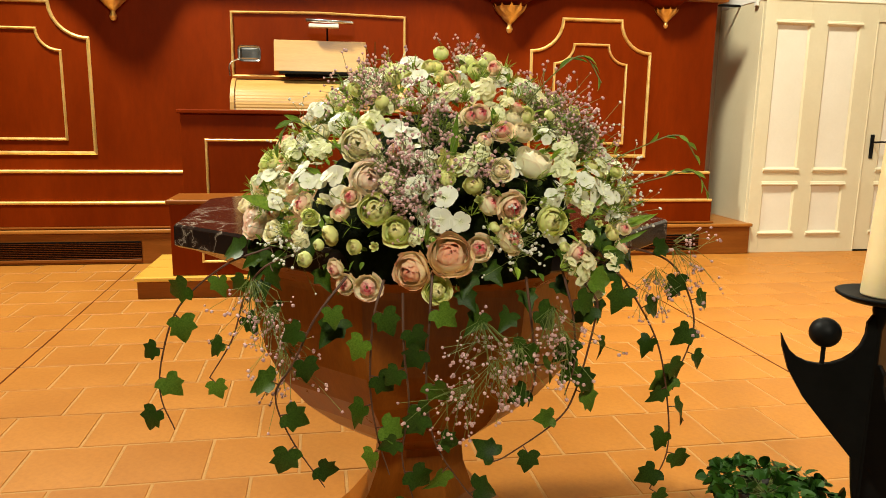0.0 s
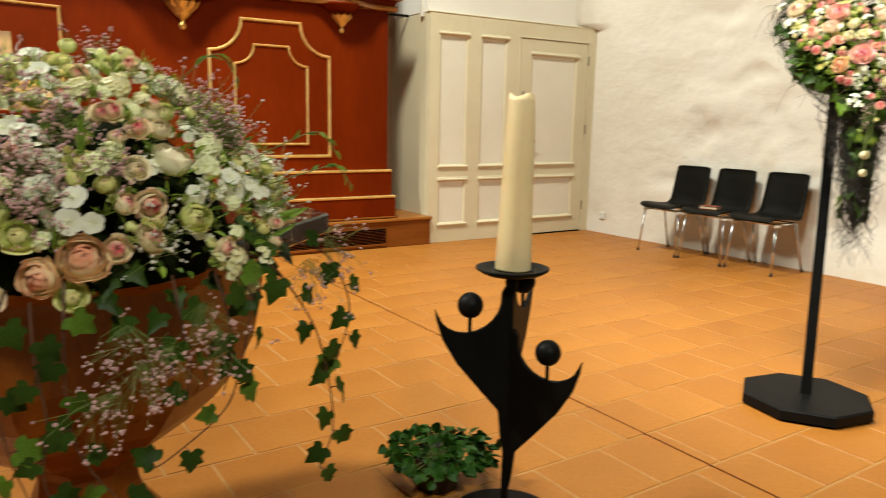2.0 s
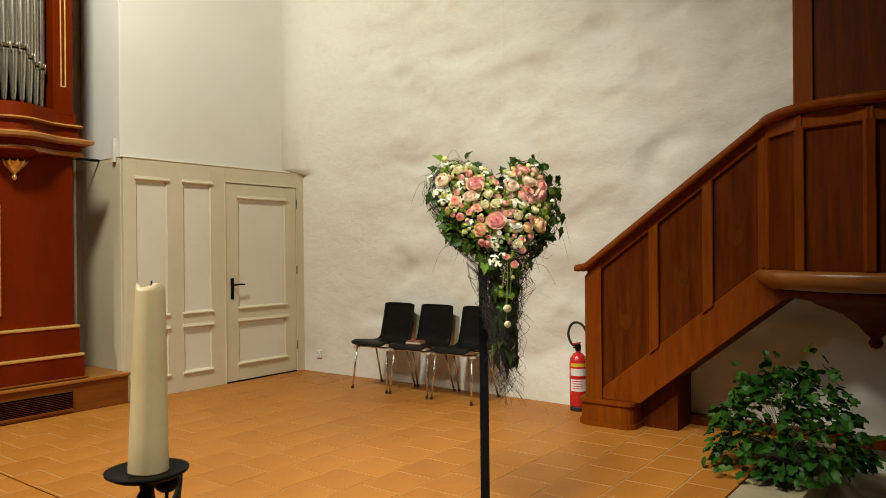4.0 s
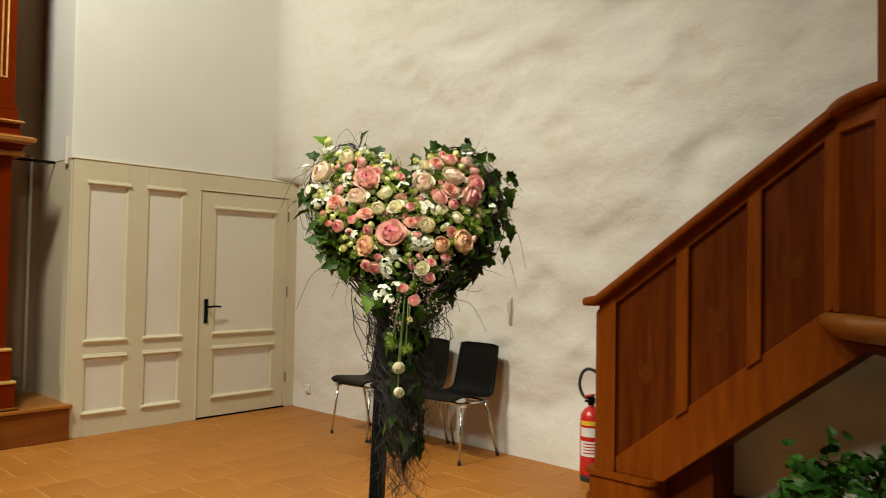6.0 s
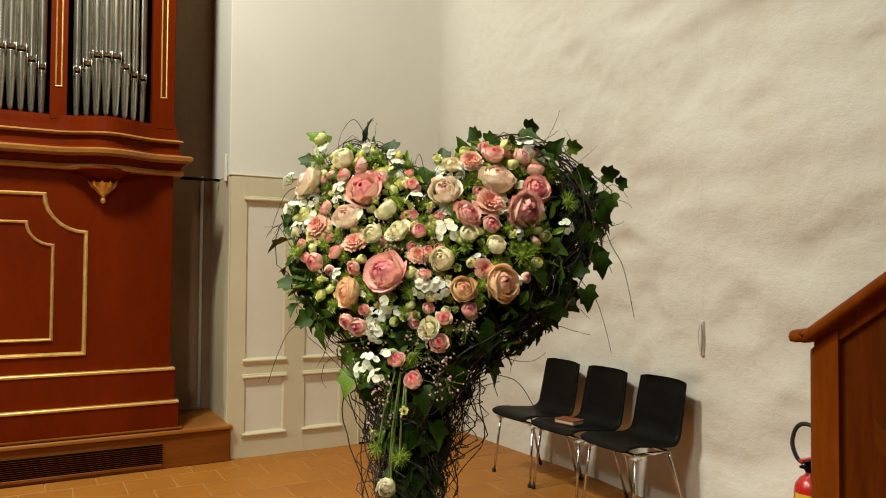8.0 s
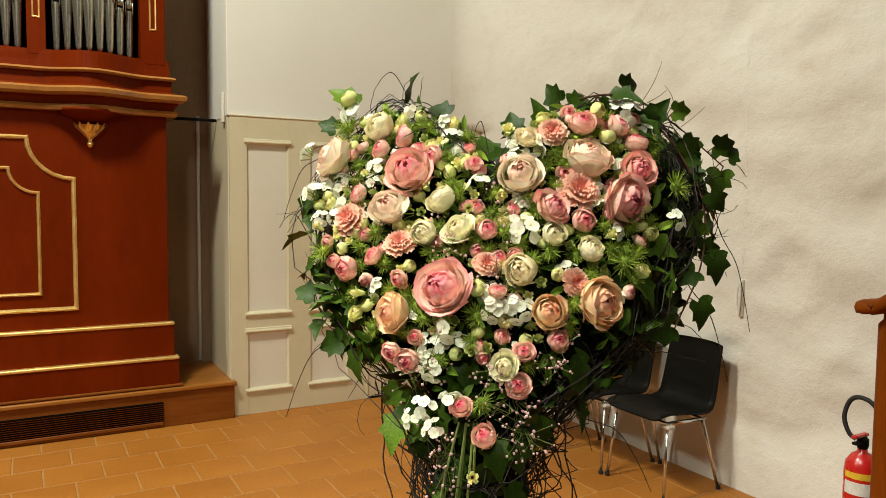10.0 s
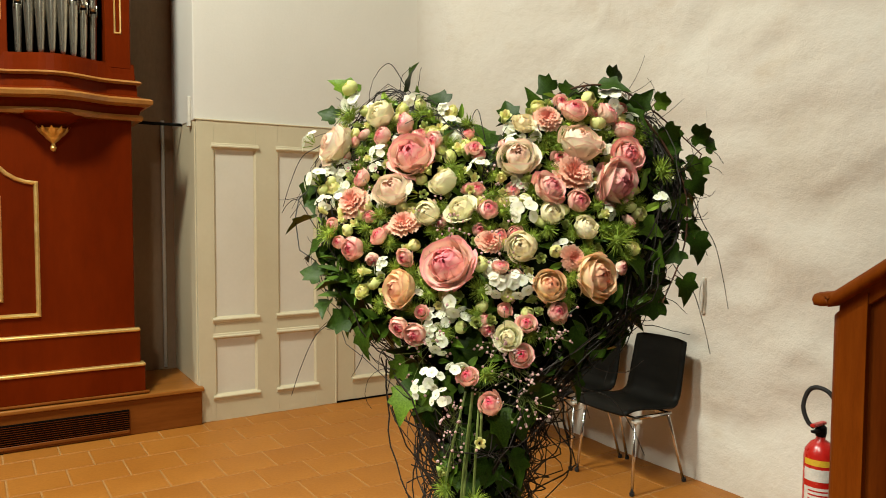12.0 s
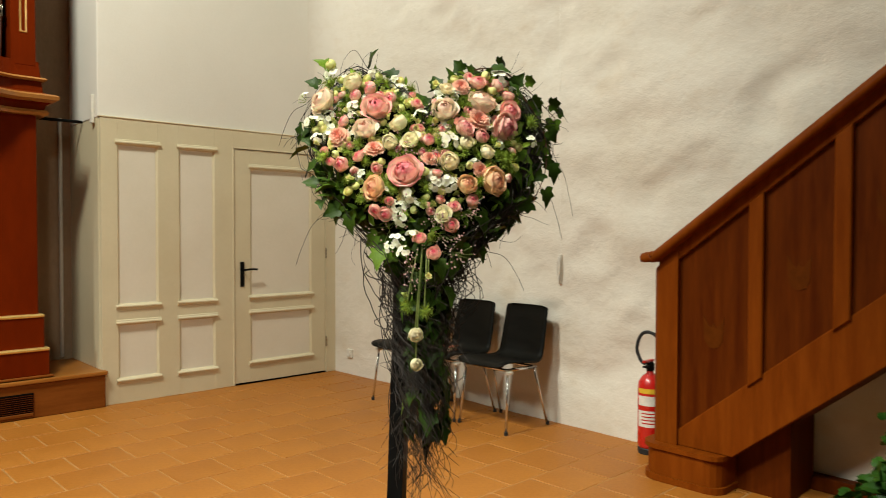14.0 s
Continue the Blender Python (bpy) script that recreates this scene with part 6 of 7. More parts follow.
    baby_breath("pink_baby_breath", root, roots, rng, "gyps_pink", "tiny pink baby's breath", 50, 0.066, 0.0, 0.003)
    roots = []
    for az, el in ((50, 35), (-55, 35), (60, 12), (-48, 6), (66, 20), (10, 8)):
        p, n = at(az, el, 0.95)
        roots.append((p, n + Vector((0, 0, 0.3))))
    baby_breath("white_baby_breath", root, roots, rng, "gyps_white", "tiny white baby's breath", 30, 0.07, 0, 0.0028)
    hang = [((0.2, 1.4, 0.93), (0.1, -0.1, -1)), ((0.225, 1.38, 0.88), (0.1, 0, -1)), ((0.25, 1.36, 0.83), (0.2, 0, -1)), ((0.58, 1.26, 0.88), (0.3, -0.2, -1)), ((0.6, 1.25, 0.82), (-0.2, 0, -1)), ((0.64, 1.26, 0.84), (0.1, 0, -1)), ((0.7, 1.27, 0.9), (0.1, -0.1, -1)), ((0.72, 1.27, 0.86), (0, 0, -1)), ((0.56, 1.25, 0.78), (-0.6, 0, -0.5)), ((1.0, 1.45, 0.97), (0.7, -0.2, -0.4)), ((0.95, 1.42, 0.93), (0.3, 0, -1))]
    baby_breath("hanging_baby_breath", root, hang, rng, "gyps_pink", "hanging pink baby's breath", 34, 0.075, 0.2, 0.0032)
    for line in (
        [(0.28, 1.5, 0.99), (0.214, 1.48, 0.97), (0.141, 1.47, 0.942), (0.057, 1.49, 0.864), (0.02, 1.5, 0.766), (0.013, 1.5, 0.688), (0.035, 1.5, 0.619)],
        [(0.28, 1.45, 0.97), (0.217, 1.44, 0.946), (0.181, 1.45, 0.895), (0.155, 1.45, 0.811), (0.112, 1.45, 0.739)],
        [(0.36, 1.33, 0.95), (0.308, 1.31, 0.886), (0.27, 1.31, 0.808), (0.239, 1.32, 0.75), (0.262, 1.32, 0.673), (0.318, 1.32, 0.578)],
        [(0.42, 1.3, 0.95), (0.401, 1.28, 0.889), (0.396, 1.29, 0.771), (0.408, 1.3, 0.679), (0.429, 1.3, 0.604)],
        [(0.75, 1.38, 0.96), (0.799, 1.35, 0.905), (0.807, 1.35, 0.862), (0.776, 1.35, 0.723), (0.741, 1.35, 0.664), (0.652, 1.35, 0.603), (0.621, 1.35, 0.59)],
        [(0.8, 1.45, 0.97), (0.86, 1.4, 0.934), (0.897, 1.4, 0.89), (0.955, 1.4, 0.788), (0.985, 1.4, 0.659), (0.99, 1.4, 0.563), (0.959, 1.4, 0.486)],
        [(0.9, 1.48, 0.97), (0.985, 1.45, 0.944), (1.031, 1.45, 0.886), (1.054, 1.45, 0.803), (1.027, 1.45, 0.709), (1.018, 1.45, 0.673)],
        [(0.5, 1.3, 0.96), (0.492, 1.27, 0.892), (0.489, 1.28, 0.774), (0.504, 1.28, 0.672), (0.555, 1.28, 0.585), (0.586, 1.28, 0.551)],
        [(0.74, 1.35, 0.95), (0.757, 1.33, 0.87), (0.764, 1.33, 0.785), (0.748, 1.33, 0.722)],
        [(0.66, 1.3, 0.95), (0.672, 1.28, 0.84), (0.68, 1.29, 0.779), (0.672, 1.3, 0.717)],
        [(0.45, 1.29, 0.93), (0.45, 1.27, 0.84), (0.46, 1.28, 0.74), (0.45, 1.29, 0.64), (0.47, 1.29, 0.56)],
    ):
        ivy_strand(root, line, rng)
    # thin leafy sprigs that stand out of the dome
    for az, el, dx, dz in ((-38, 32, -0.06, 0.01), (28, 50, 0.08, 0.02), (50, 28, 0.09, 0.02), (58, 20, 0.08, 0.01)):
        p, n = at(az, el, 0.95)
        pts = spline([p, p + n * 0.07 + Vector((dx * 0.3, -0.02, dz * 0.6)), p + n * 0.1 + Vector((dx * 0.75, -0.03, dz)), p + n * 0.1 + Vector((dx * 1.2, -0.03, dz - 0.045))], 5)
        sp = part("leafy_sprig", tubed(pts, 0.0012, 5), P["stem"], root, "thin arching sprig")
        for i in range(6, len(pts), 2):
            t = (pts[i] - pts[i - 1]).normalized()
            lf = part("leaf", MESH["lance"][0], None, sp)
            lf.matrix_basis = leaf_aim(pts[i], t + Vector((rng.gauss(0, 0.3), 0, rng.gauss(-0.1, 0.4))), Vector((rng.gauss(0, 0.5), -0.8, 0.5)), rng.uniform(0.02, 0.03), rng)
    for az, el, s in ((-5, 30, 0.09), (-62, 14, 0.07), (58, 9, 0.07), (-12, 9, 0.05), (64, 7, 0.08), (52, 4, 0.07), (72, 12, 0.06)):
        p, n = at(az, el, 0.97)
        lf = part("long_leaf", MESH["blade" if az > -30 else "lance"][0], None, root, "bright green blade-like leaf")
        lf.matrix_basis = leaf_aim(p, Vector((0.5 if az > 20 else (-0.4 if az < -20 else 0), -0.2, 0.9 if abs(az) < 10 else 0.25)), Vector((0, -1, 0.5)), s, rng)


build_font_flowers()


# ---- heart of flowers on the pole ----
def heart_w(u, z):
    """How far the flowery face stands forward: it leans back towards the top and falls away to the dark flank."""
    side = 0.4 if u < 0.03 else 1.7
    return max(-0.3, -side * (u - 0.03) ** 2) - (0.5 if z > 0 else 0.25) * max(-0.28, min(0.26, z))


def heart_at(u, z, extra=0.0):
    w = heart_w(u, z) + extra
    p = HEART + HU * u + HN * w + Vector((0, 0, z))
    n = (HN + HU * max(-1.1, min(1.4, 4.0 * (u - 0.03))) + Vector((0, 0, 0.32 + 1.5 * max(-0.3, z)))).normalized()
    return p, n


def heart_outline(n=64, k=1.0):
    out = []
    for i in range(n):
        t = 2 * math.pi * i / n
        x = 16 * math.sin(t) ** 3
        y = 13 * math.cos(t) - 5 * math.cos(2 * t) - 2 * math.cos(3 * t) - math.cos(4 * t)
        x *= 1 + 0.45 * max(0.0, min(1.0, (-2.5 - y) / 6))
        x += math.copysign(1.6, x) * max(0.0, min(1.0, (-y - 9) / 6))
        out.append((0.045 + 0.0205 * x * k, 0.045 + 0.0207 * y * k))
    return out


def inside(u, z, poly):
    c = False
    for (x0, y0), (x1, y1) in zip(poly, poly[1:] + poly[:1]):
        if (y0 > z) != (y1 > z) and u < (x1 - x0) * (z - y0) / (y1 - y0) + x0:
            c = not c
    return c


def in_bloom(u, z):
    """Where the heart is full of flowers: below, ivy and twigs take over along both flanks."""
    return -0.24 + 0.75 * max(0.0, 0.08 - z) < u < 0.29 - 1.3 * max(0.0, 0.01 - z) and z > -0.11


def build_heart():
    rng = random.Random(33)
    root = thing("flower_heart", "heart of pink roses and white blossoms on dark twigs", "flower heart")
    o = heart_outline(72, 0.86)
    # added core, near black for shade: rounded heart, front close to the flowers, back well behind
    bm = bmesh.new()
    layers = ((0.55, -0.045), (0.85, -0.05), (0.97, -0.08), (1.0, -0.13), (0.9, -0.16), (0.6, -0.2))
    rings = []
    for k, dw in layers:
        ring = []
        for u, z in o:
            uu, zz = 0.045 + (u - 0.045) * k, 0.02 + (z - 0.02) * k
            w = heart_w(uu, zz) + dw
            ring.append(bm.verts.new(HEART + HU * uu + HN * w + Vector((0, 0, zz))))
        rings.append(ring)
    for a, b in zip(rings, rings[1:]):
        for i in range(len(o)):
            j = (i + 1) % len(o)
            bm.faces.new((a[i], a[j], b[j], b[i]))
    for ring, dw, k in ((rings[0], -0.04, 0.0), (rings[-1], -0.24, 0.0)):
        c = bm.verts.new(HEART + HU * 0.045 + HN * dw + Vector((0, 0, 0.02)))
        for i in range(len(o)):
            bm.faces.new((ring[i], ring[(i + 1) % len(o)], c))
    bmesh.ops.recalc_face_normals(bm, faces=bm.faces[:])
    part("moss_core", bm, P["core_shade"], root, "added near-black core for the shade behind the flowers", True)
    used = []

    def put(kind, u, z, size, extra=0.0):
        p, n = heart_at(u, z, extra)
        used.append((p, size))
        flower(kind, root, p + n * 0.006, n + Vector((rng.gauss(0, 0.12), rng.gauss(0, 0.12), rng.gauss(0.05, 0.12))), size, rng)

    for u, z, s in ((-0.001, -0.001, 0.045), (-0.08, 0.168, 0.041), (0.251, 0.123, 0.045), (0.146, 0.114, 0.031), (0.269, 0.173, 0.03)):
        put("pink", u, z, s, 0.012)
    big = next(c for c in root.children if c.name.startswith("pink_rose"))
    big.data = MESH["pink"][0]
    p, n = heart_at(-0.001, -0.001, 0.02)
    big.matrix_basis = aim(p, n + HU * -0.15 + Vector((0, 0, 0.12)), 0.045, 0.6)
    for u, z, s in ((-0.225, 0.19, 0.038), (0.192, 0.191, 0.039), (0.094, 0.163, 0.035), (-0.105, 0.111, 0.033)):
        put("blush", u, z, s, 0.01)
    for u, z, s in ((-0.076, -0.043, 0.033), (0.22, -0.023, 0.04), (0.15, -0.035, 0.027)):
        put("peach", u, z, s, 0.01)
    for u, z, s in ((0.01, 0.079, 0.026), (0.108, 0.022, 0.027), (-0.041, 0.072, 0.023), (-0.021, 0.123, 0.026), (0.149, 0.073, 0.021), (0.202, 0.051, 0.022), (-0.146, 0.242, 0.028), (0.1, 0.221, 0.021), (0.093, -0.109, 0.021), (0.03, -0.396, 0.02), (0.031, -0.466, 0.017)):
        put("cream", u, z, s, 0.008)
    for u, z, s in ((-0.163, 0.13, 0.016), (-0.117, 0.036, 0.015), (-0.07, 0.004, 0.015), (-0.071, -0.099, 0.015), (-0.045, -0.11, 0.018), (-0.038, -0.077, 0.011), (0.055, 0.078, 0.016), (0.189, 0.093, 0.019), (0.078, -0.008, 0.013), (0.118, -0.09, 0.015), (0.112, -0.135, 0.017), (0.162, -0.074, 0.016), (-0.098, 0.222, 0.018), (-0.136, 0.203, 0.017), (-0.072, 0.202, 0.012), (-0.043, 0.193, 0.015)):
        put("spray", u, z, s, 0.006)
    for u, z, s in ((0.023, 0.178, 0.013), (0.179, 0.245, 0.022), (0.234, 0.244, 0.02), (0.261, 0.216, 0.02), (0.036, -0.166, 0.016), (0.071, -0.203, 0.018), (-0.159, 0.016, 0.02)):
        put("spray", u, z, s, 0.006)
    for u, z, s in ((0.18, 0.139, 0.036), (-0.174, 0.091, 0.03), (-0.08, 0.056, 0.027), (0.059, 0.03, 0.022), (0.135, 0.23, 0.026), (0.183, 0.005, 0.022)):
        put("coral", u, z, s, 0.0)
    for u, z, s in ((-0.207, 0.242, 0.028), (0.326, 0.147, 0.027), (0.25, 0.031, 0.028), (0.05, -0.044, 0.024), (-0.028, -0.052, 0.018), (-0.12, 0.069, 0.022), (0.004, 0.131, 0.018), (0.144, 0.049, 0.018), (0.181, -0.027, 0.018), (-0.208, 0.038, 0.024), (0.063, -0.161, 0.022), (0.075, 0.074, 0.017), (0.044, -0.079, 0.016), (-0.058, 0.24, 0.018), (-0.016, 0.186, 0.016), (0.01, -0.327, 0.022), (0.052, -0.341, 0.022)):
        put("nigella", u, z, s, 0.0)
    for u, z, s in ((-0.255, 0.132, 0.025), (-0.209, 0.266, 0.022), (-0.14, 0.177, 0.018), (-0.076, 0.103, 0.022), (0.11, 0.079, 0.024), (0.073, -0.036, 0.019), (0.107, -0.033, 0.022), (0.006, -0.065, 0.024), (-0.011, -0.124, 0.018), (-0.016, -0.17, 0.018), (-0.003, -0.198, 0.016), (0.02, -0.156, 0.018), (0.244, 0.27, 0.024), (0.03, 0.151, 0.018), (0.119, 0.201, 0.017), (0.083, 0.192, 0.017), (-0.282, 0.2, 0.02), (0.33, 0.093, 0.019), (-0.036, -0.188, 0.014)):
        put("white", u, z, s, 0.004)
    for u, z, s in ((-0.05, 0.143, 0.015), (-0.002, 0.177, 0.015), (-0.208, 0.292, 0.017), (0.202, 0.267, 0.015), (0.217, 0.225, 0.015), (0.069, 0.232, 0.016), (0.109, 0.128, 0.014), (0.07, 0.13, 0.014), (0.048, -0.006, 0.013), (-0.135, -0.019, 0.014), (0.067, -0.086, 0.014), (0.046, -0.09, 0.014), (0.059, -0.257, 0.013), (0.229, 0.072, 0.014), (0.023, 0.11, 0.012), (0.136, 0.006, 0.013), (0.004, -0.3, 0.012)):
        put("bud", u, z, s, 0.006)
    poly = heart_outline(72, 0.93)
    tries = 0
    kinds = ["nigella"] * 5 + ["bud"] * 3 + ["white"] * 2 + ["spray"] * 2 + ["green_cream"]
    while tries < 9000 and len(used) < 400:
        tries += 1
        u, z = rng.uniform(-0.3, 0.34), rng.uniform(-0.12, 0.3)
        if not inside(u, z, poly) or not in_bloom(u, z) or (z < 0.04 and tries % 3):
            continue
        kind = rng.choice(kinds)
        s = {"nigella": 0.018, "bud": 0.012, "white": 0.016, "spray": 0.012, "green_cream": 0.014, "coral": 0.018}[kind]
        p, n = heart_at(u, z, -0.008)
        if all((p - q).length > (s + r) * 0.54 for q, r in used):
            put(kind, u, z, s, -0.008)
    # leaves: green between the flowers, ivy round the rim
    ms, low = [], []
    for _ in range(520):
        u, z = rng.uniform(-0.3, 0.3), rng.uniform(-0.16, 0.3)
        if inside(u, z, poly):
            p, n = heart_at(u, z, -0.03)
            # leaves low down go to a darker green, standing for shade between flowers
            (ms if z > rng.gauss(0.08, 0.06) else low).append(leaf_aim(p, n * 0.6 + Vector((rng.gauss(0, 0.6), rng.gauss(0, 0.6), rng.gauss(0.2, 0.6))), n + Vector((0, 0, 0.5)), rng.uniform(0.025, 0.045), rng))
    joined_leaves("small_leaves", "lance", ms, "foliage", root, "fresh green filler leaves")
    joined_leaves("low_leaves", "lance", low, "ivy_young", root, "lower filler leaves, darker green for the shade of the gaps")
    rim = [(-0.113, 0.319), (-0.053, 0.284), (-0.015, 0.242), (-0.235, 0.305), (-0.27, 0.26), (-0.285, 0.065), (-0.25, -0.035), (-0.204, -0.046), (-0.26, 0.014), (-0.188, -0.107), (-0.151, -0.127), (0.126, 0.259), (0.175, 0.299), (0.236, 0.312), (0.303, 0.28), (0.371, 0.203), (0.452, 0.217), (0.407, 0.088), (0.396, 0.045), (0.077, 0.255), (0.356, 0.178), (-0.069, -0.219), (0.143, -0.207)]
    rim += [(0.312, 0.057), (0.335, -0.006), (0.34, 0.12), (0.3, 0.24)]
    for u, z in rim:
        p, n = heart_at(u, z, -0.015)
        outw = HU * (u - 0.045) + Vector((0, 0, z - 0.03))
        lf = part("ivy_leaf", MESH["ivy"][0 if rng.random() < 0.8 else 1], None, root)
        lf.matrix_basis = leaf_aim(p - outw.normalized() * 0.02, outw.normalized() + Vector((rng.gauss(0, 0.4), rng.gauss(0, 0.4), rng.gauss(0, 0.4))), n + Vector((rng.gauss(0, 0.3), rng.gauss(0, 0.3), 0.4)), rng.uniform(0.036, 0.054), rng)
    # dark ivy over the flank and under the lobes
    for _ in range(230):
        u, z = rng.uniform(-0.28, 0.38), rng.uniform(-0.27, 0.2)
        if not inside(u, z, heart_outline(72, 1.0)) or in_bloom(u, z) or (u > 0.08 and rng.random() < 0.85):
            continue
        p, n = heart_at(u, z, -0.03)
        lf = part("ivy_leaf", MESH["ivy"][1 if u < 0 and rng.random() < 0.35 else 0], None, root)
        lf.matrix_basis = leaf_aim(p, Vector((rng.gauss(0, 0.6), rng.gauss(0, 0.6), rng.gauss(-0.5, 0.5))), n + HU * 0.5 + Vector((0, 0, rng.gauss(0, 0.3))), rng.uniform(0.034, 0.05), rng)
    for _ in range(110):
        t = rng.random() * len(o)
        u, z = o[int(t) % len(o)]
        if u > 0.1 and z < 0.0 and rng.random() < 0.8:
            continue
        k = rng.uniform(0.92, 1.08)
        u, z = 0.045 + (u - 0.045) * k, 0.02 + (z - 0.02) * k
        p = HEART + HU * u + HN * (heart_w(u, z) - rng.uniform(0.0, 0.14)) + Vector((0, 0, z))
        outw = (HU * (u - 0.045) + Vector((0, 0, z - 0.03))).normalized()
        lf = part("ivy_leaf", MESH["ivy"][0], None, root)
        lf.matrix_basis = leaf_aim(p, outw * 0.4 + Vector((rng.gauss(0, 0.5), rng.gauss(0, 0.5), rng.gauss(-0.3, 0.5))), outw + HN * 0.5 + Vector((0, 0, 0.3)), rng.uniform(0.04, 0.062), rng)
    # shadowy ivy behind the flank, out to the ragged edge
    ms = []
    edge = heart_outline(72, 1.07)
    while len(ms) < 420:
        u, z = rng.uniform(0.06, 0.42), rng.uniform(-0.27, 0.24)
        if inside(u, z, edge) and not (in_bloom(u, z) and u < 0.24):
            p = HEART + HU * u + HN * (heart_w(u, z) - rng.uniform(0.1, 0.24)) + Vector((0, 0, z))
            ms.append(leaf_aim(p, HU * rng.gauss(0.3, 0.6) + HN * rng.gauss(0, 0.5) + Vector((0, 0, rng.gauss(-0.6, 0.5))), HU + HN * rng.gauss(-0.2, 0.4) + Vector((0, 0, rng.gauss(-0.3, 0.4))), rng.uniform(0.026, 0.042), rng))
    joined_leaves("shaded_ivy", "ivy", ms, "ivy", root, "dark ivy leaves on the shaded flank")
    # twigs wound round the rim
    bm = bmesh.new()
    full = heart_outline(72, 1.0)
    for _ in range(230):
        i0 = rng.randrange(72)
        n = rng.randrange(6, 22)
        off, dep = rng.uniform(0.84, 1.03), rng.uniform(0.03, 0.18)
        st = rng.choice((-1, 1))
        pts = []
        ph = rng.uniform(0, 6.28)
        for k in range(n):
            u, z = full[(i0 + st * k) % 72]
            q = off + 0.05 * math.sin(ph + k * 0.6)
            if z > 0.1 and abs(u - 0.03) < 0.15:
                q *= 0.86
            dd = dep + 0.04 * math.sin(ph * 2 + k * 0.5)
            u, z = 0.045 + (u - 0.045) * q, 0.02 + (z - 0.02) * q
            pts.append(HEART + HU * u + HN * (heart_w(u, z) - dd) + Vector((0, 0, z)) + Vector((rng.gauss(0, 0.004), rng.gauss(0, 0.004), rng.gauss(0, 0.004))))
        if rng.random() < 0.4:
            e = (pts[-1] - pts[-2]).normalized()
            pts += [pts[-1] + e * 0.03 + Vector((0, 0, -0.01)), pts[-1] + e * 0.05 + Vector((rng.gauss(0, 0.02), rng.gauss(0, 0.02), -0.03))]
        tube(bm, pts, rng.uniform(0.0008, 0.0018), 4, 0.0006)
    # a loose fringe of curling shoots outside the rim
    for _ in range(70):
        u, z = full[rng.randrange(10, 66)]
        out = (HU * (u - 0.045) + Vector((0, 0, z - 0.06))).normalized()
        p = HEART + HU * (0.045 + (u - 0.045) * 0.96) + HN * (heart_w(u, z) - rng.uniform(0.02, 0.12)) + Vector((0, 0, 0.02 + (z - 0.02) * 0.96))
        turn, bend, reach = rng.uniform(-1.2, 1.2), rng.uniform(-0.5, 0.5), rng.uniform(0.006, 0.014)
        pts = [p]
        for k in range(8):
            a = turn + bend * k
            pts.append(pts[-1] + (out * math.cos(a) + HN.cross(out) * math.sin(a)) * reach + HN * rng.gauss(0, 0.003))
        tube(bm, pts, rng.uniform(0.0007, 0.0012), 4, 0.0004)
    # a net of fine curling twigs over the shaded flank
    for _ in range(190):
        u, z = rng.uniform(0.1, 0.4), rng.uniform(-0.26, 0.18)
        if not inside(u, z, full) or in_bloom(u, z):
            continue
        a, bend = rng.uniform(0, 6.28), rng.gauss(0, 0.35)
        pts = []
        for k in range(11):
            pts.append(HEART + HU * u + HN * (heart_w(u, z) - 0.03 + rng.gauss(0, 0.004)) + Vector((0, 0, z)))
            u, z, a = u + 0.012 * math.cos(a), z + 0.012 * math.sin(a), a + bend + rng.gauss(0, 0.15)
        tube(bm, pts, rng.uniform(0.0008, 0.0014), 4, 0.0005)
    # long shoots that fan from the lobes down into the tail
    for _ in range(95):
        side = 1 if rng.random() < 0.72 else -1
        u0 = 0.045 + side * rng.uniform(0.1, 0.28)
        z0 = rng.uniform(-0.12, 0.02)
        u1, z1 = 0.045 + side * rng.uniform(0.0, 0.09), rng.uniform(-0.43, -0.24)
        sag = rng.uniform(-0.09, -0.025)
        pts = []
        for k in range(13):
            t = k / 12
            u = u0 + (u1 - u0) * t + side * sag * math.sin(math.pi * t) + rng.gauss(0, 0.003)
            z = z0 + (z1 - z0) * t ** 1.2
            w = heart_w(u0, z0) * (1 - t) - 0.12 + 0.03 * math.sin(3 * t + u0 * 40)
            pts.append(HEART + HU * u + HN * w + Vector((0, 0, z)))
        tube(bm, pts, rng.uniform(0.0009, 0.002), 4, 0.0006)
    tw = part("twig_tangle", bm, P["twig"], root, "tangle of thin dark twigs")
    tw["kind"] = "stuff"
    # tail: twigs and leaves that run down round the pole
    bm = bmesh.new()
    for _ in range(300):
        a = rng.uniform(0, 6.28)
        top = rng.uniform(-0.4, -0.16)
        wide = 0.025 + 0.5 * max(0, top + 0.36)
        bot = rng.uniform(-0.8, -0.42)
        pts = []
        n = 24
        ph, wob, curl = rng.uniform(0, 6.28), rng.uniform(0.012, 0.04), rng.uniform(10, 21)
        r1 = rng.uniform(0.004, 0.026) + (rng.uniform(0.02, 0.05) if rng.random() < 0.25 else 0)
        for k in range(n + 1):
            t = k / n
            z = top + (bot - top) * t
            r = wide * (1 - t) ** 2 * rng.uniform(0.95, 1.05) + r1
            u = 0.04 + r * math.cos(a) + wob * math.sin(ph + t * curl)
            w = -0.08 + 0.08 * min(1.0, 1.6 * t) + (0.6 if math.sin(a) > 0 else 0.15) * r * math.sin(a) + 0.8 * wob * math.cos(ph + t * curl * 0.9)
            pts.append(HEART + HU * u + HN * w + Vector((0, 0, z)))
        if rng.random() < 0.35:
            d = Vector((rng.gauss(0, 1), rng.gauss(0, 1), -0.6)).normalized()
            pts += [pts[-1] + d * 0.03, pts[-1] + d * 0.07 + Vector((0, 0, -0.02))]
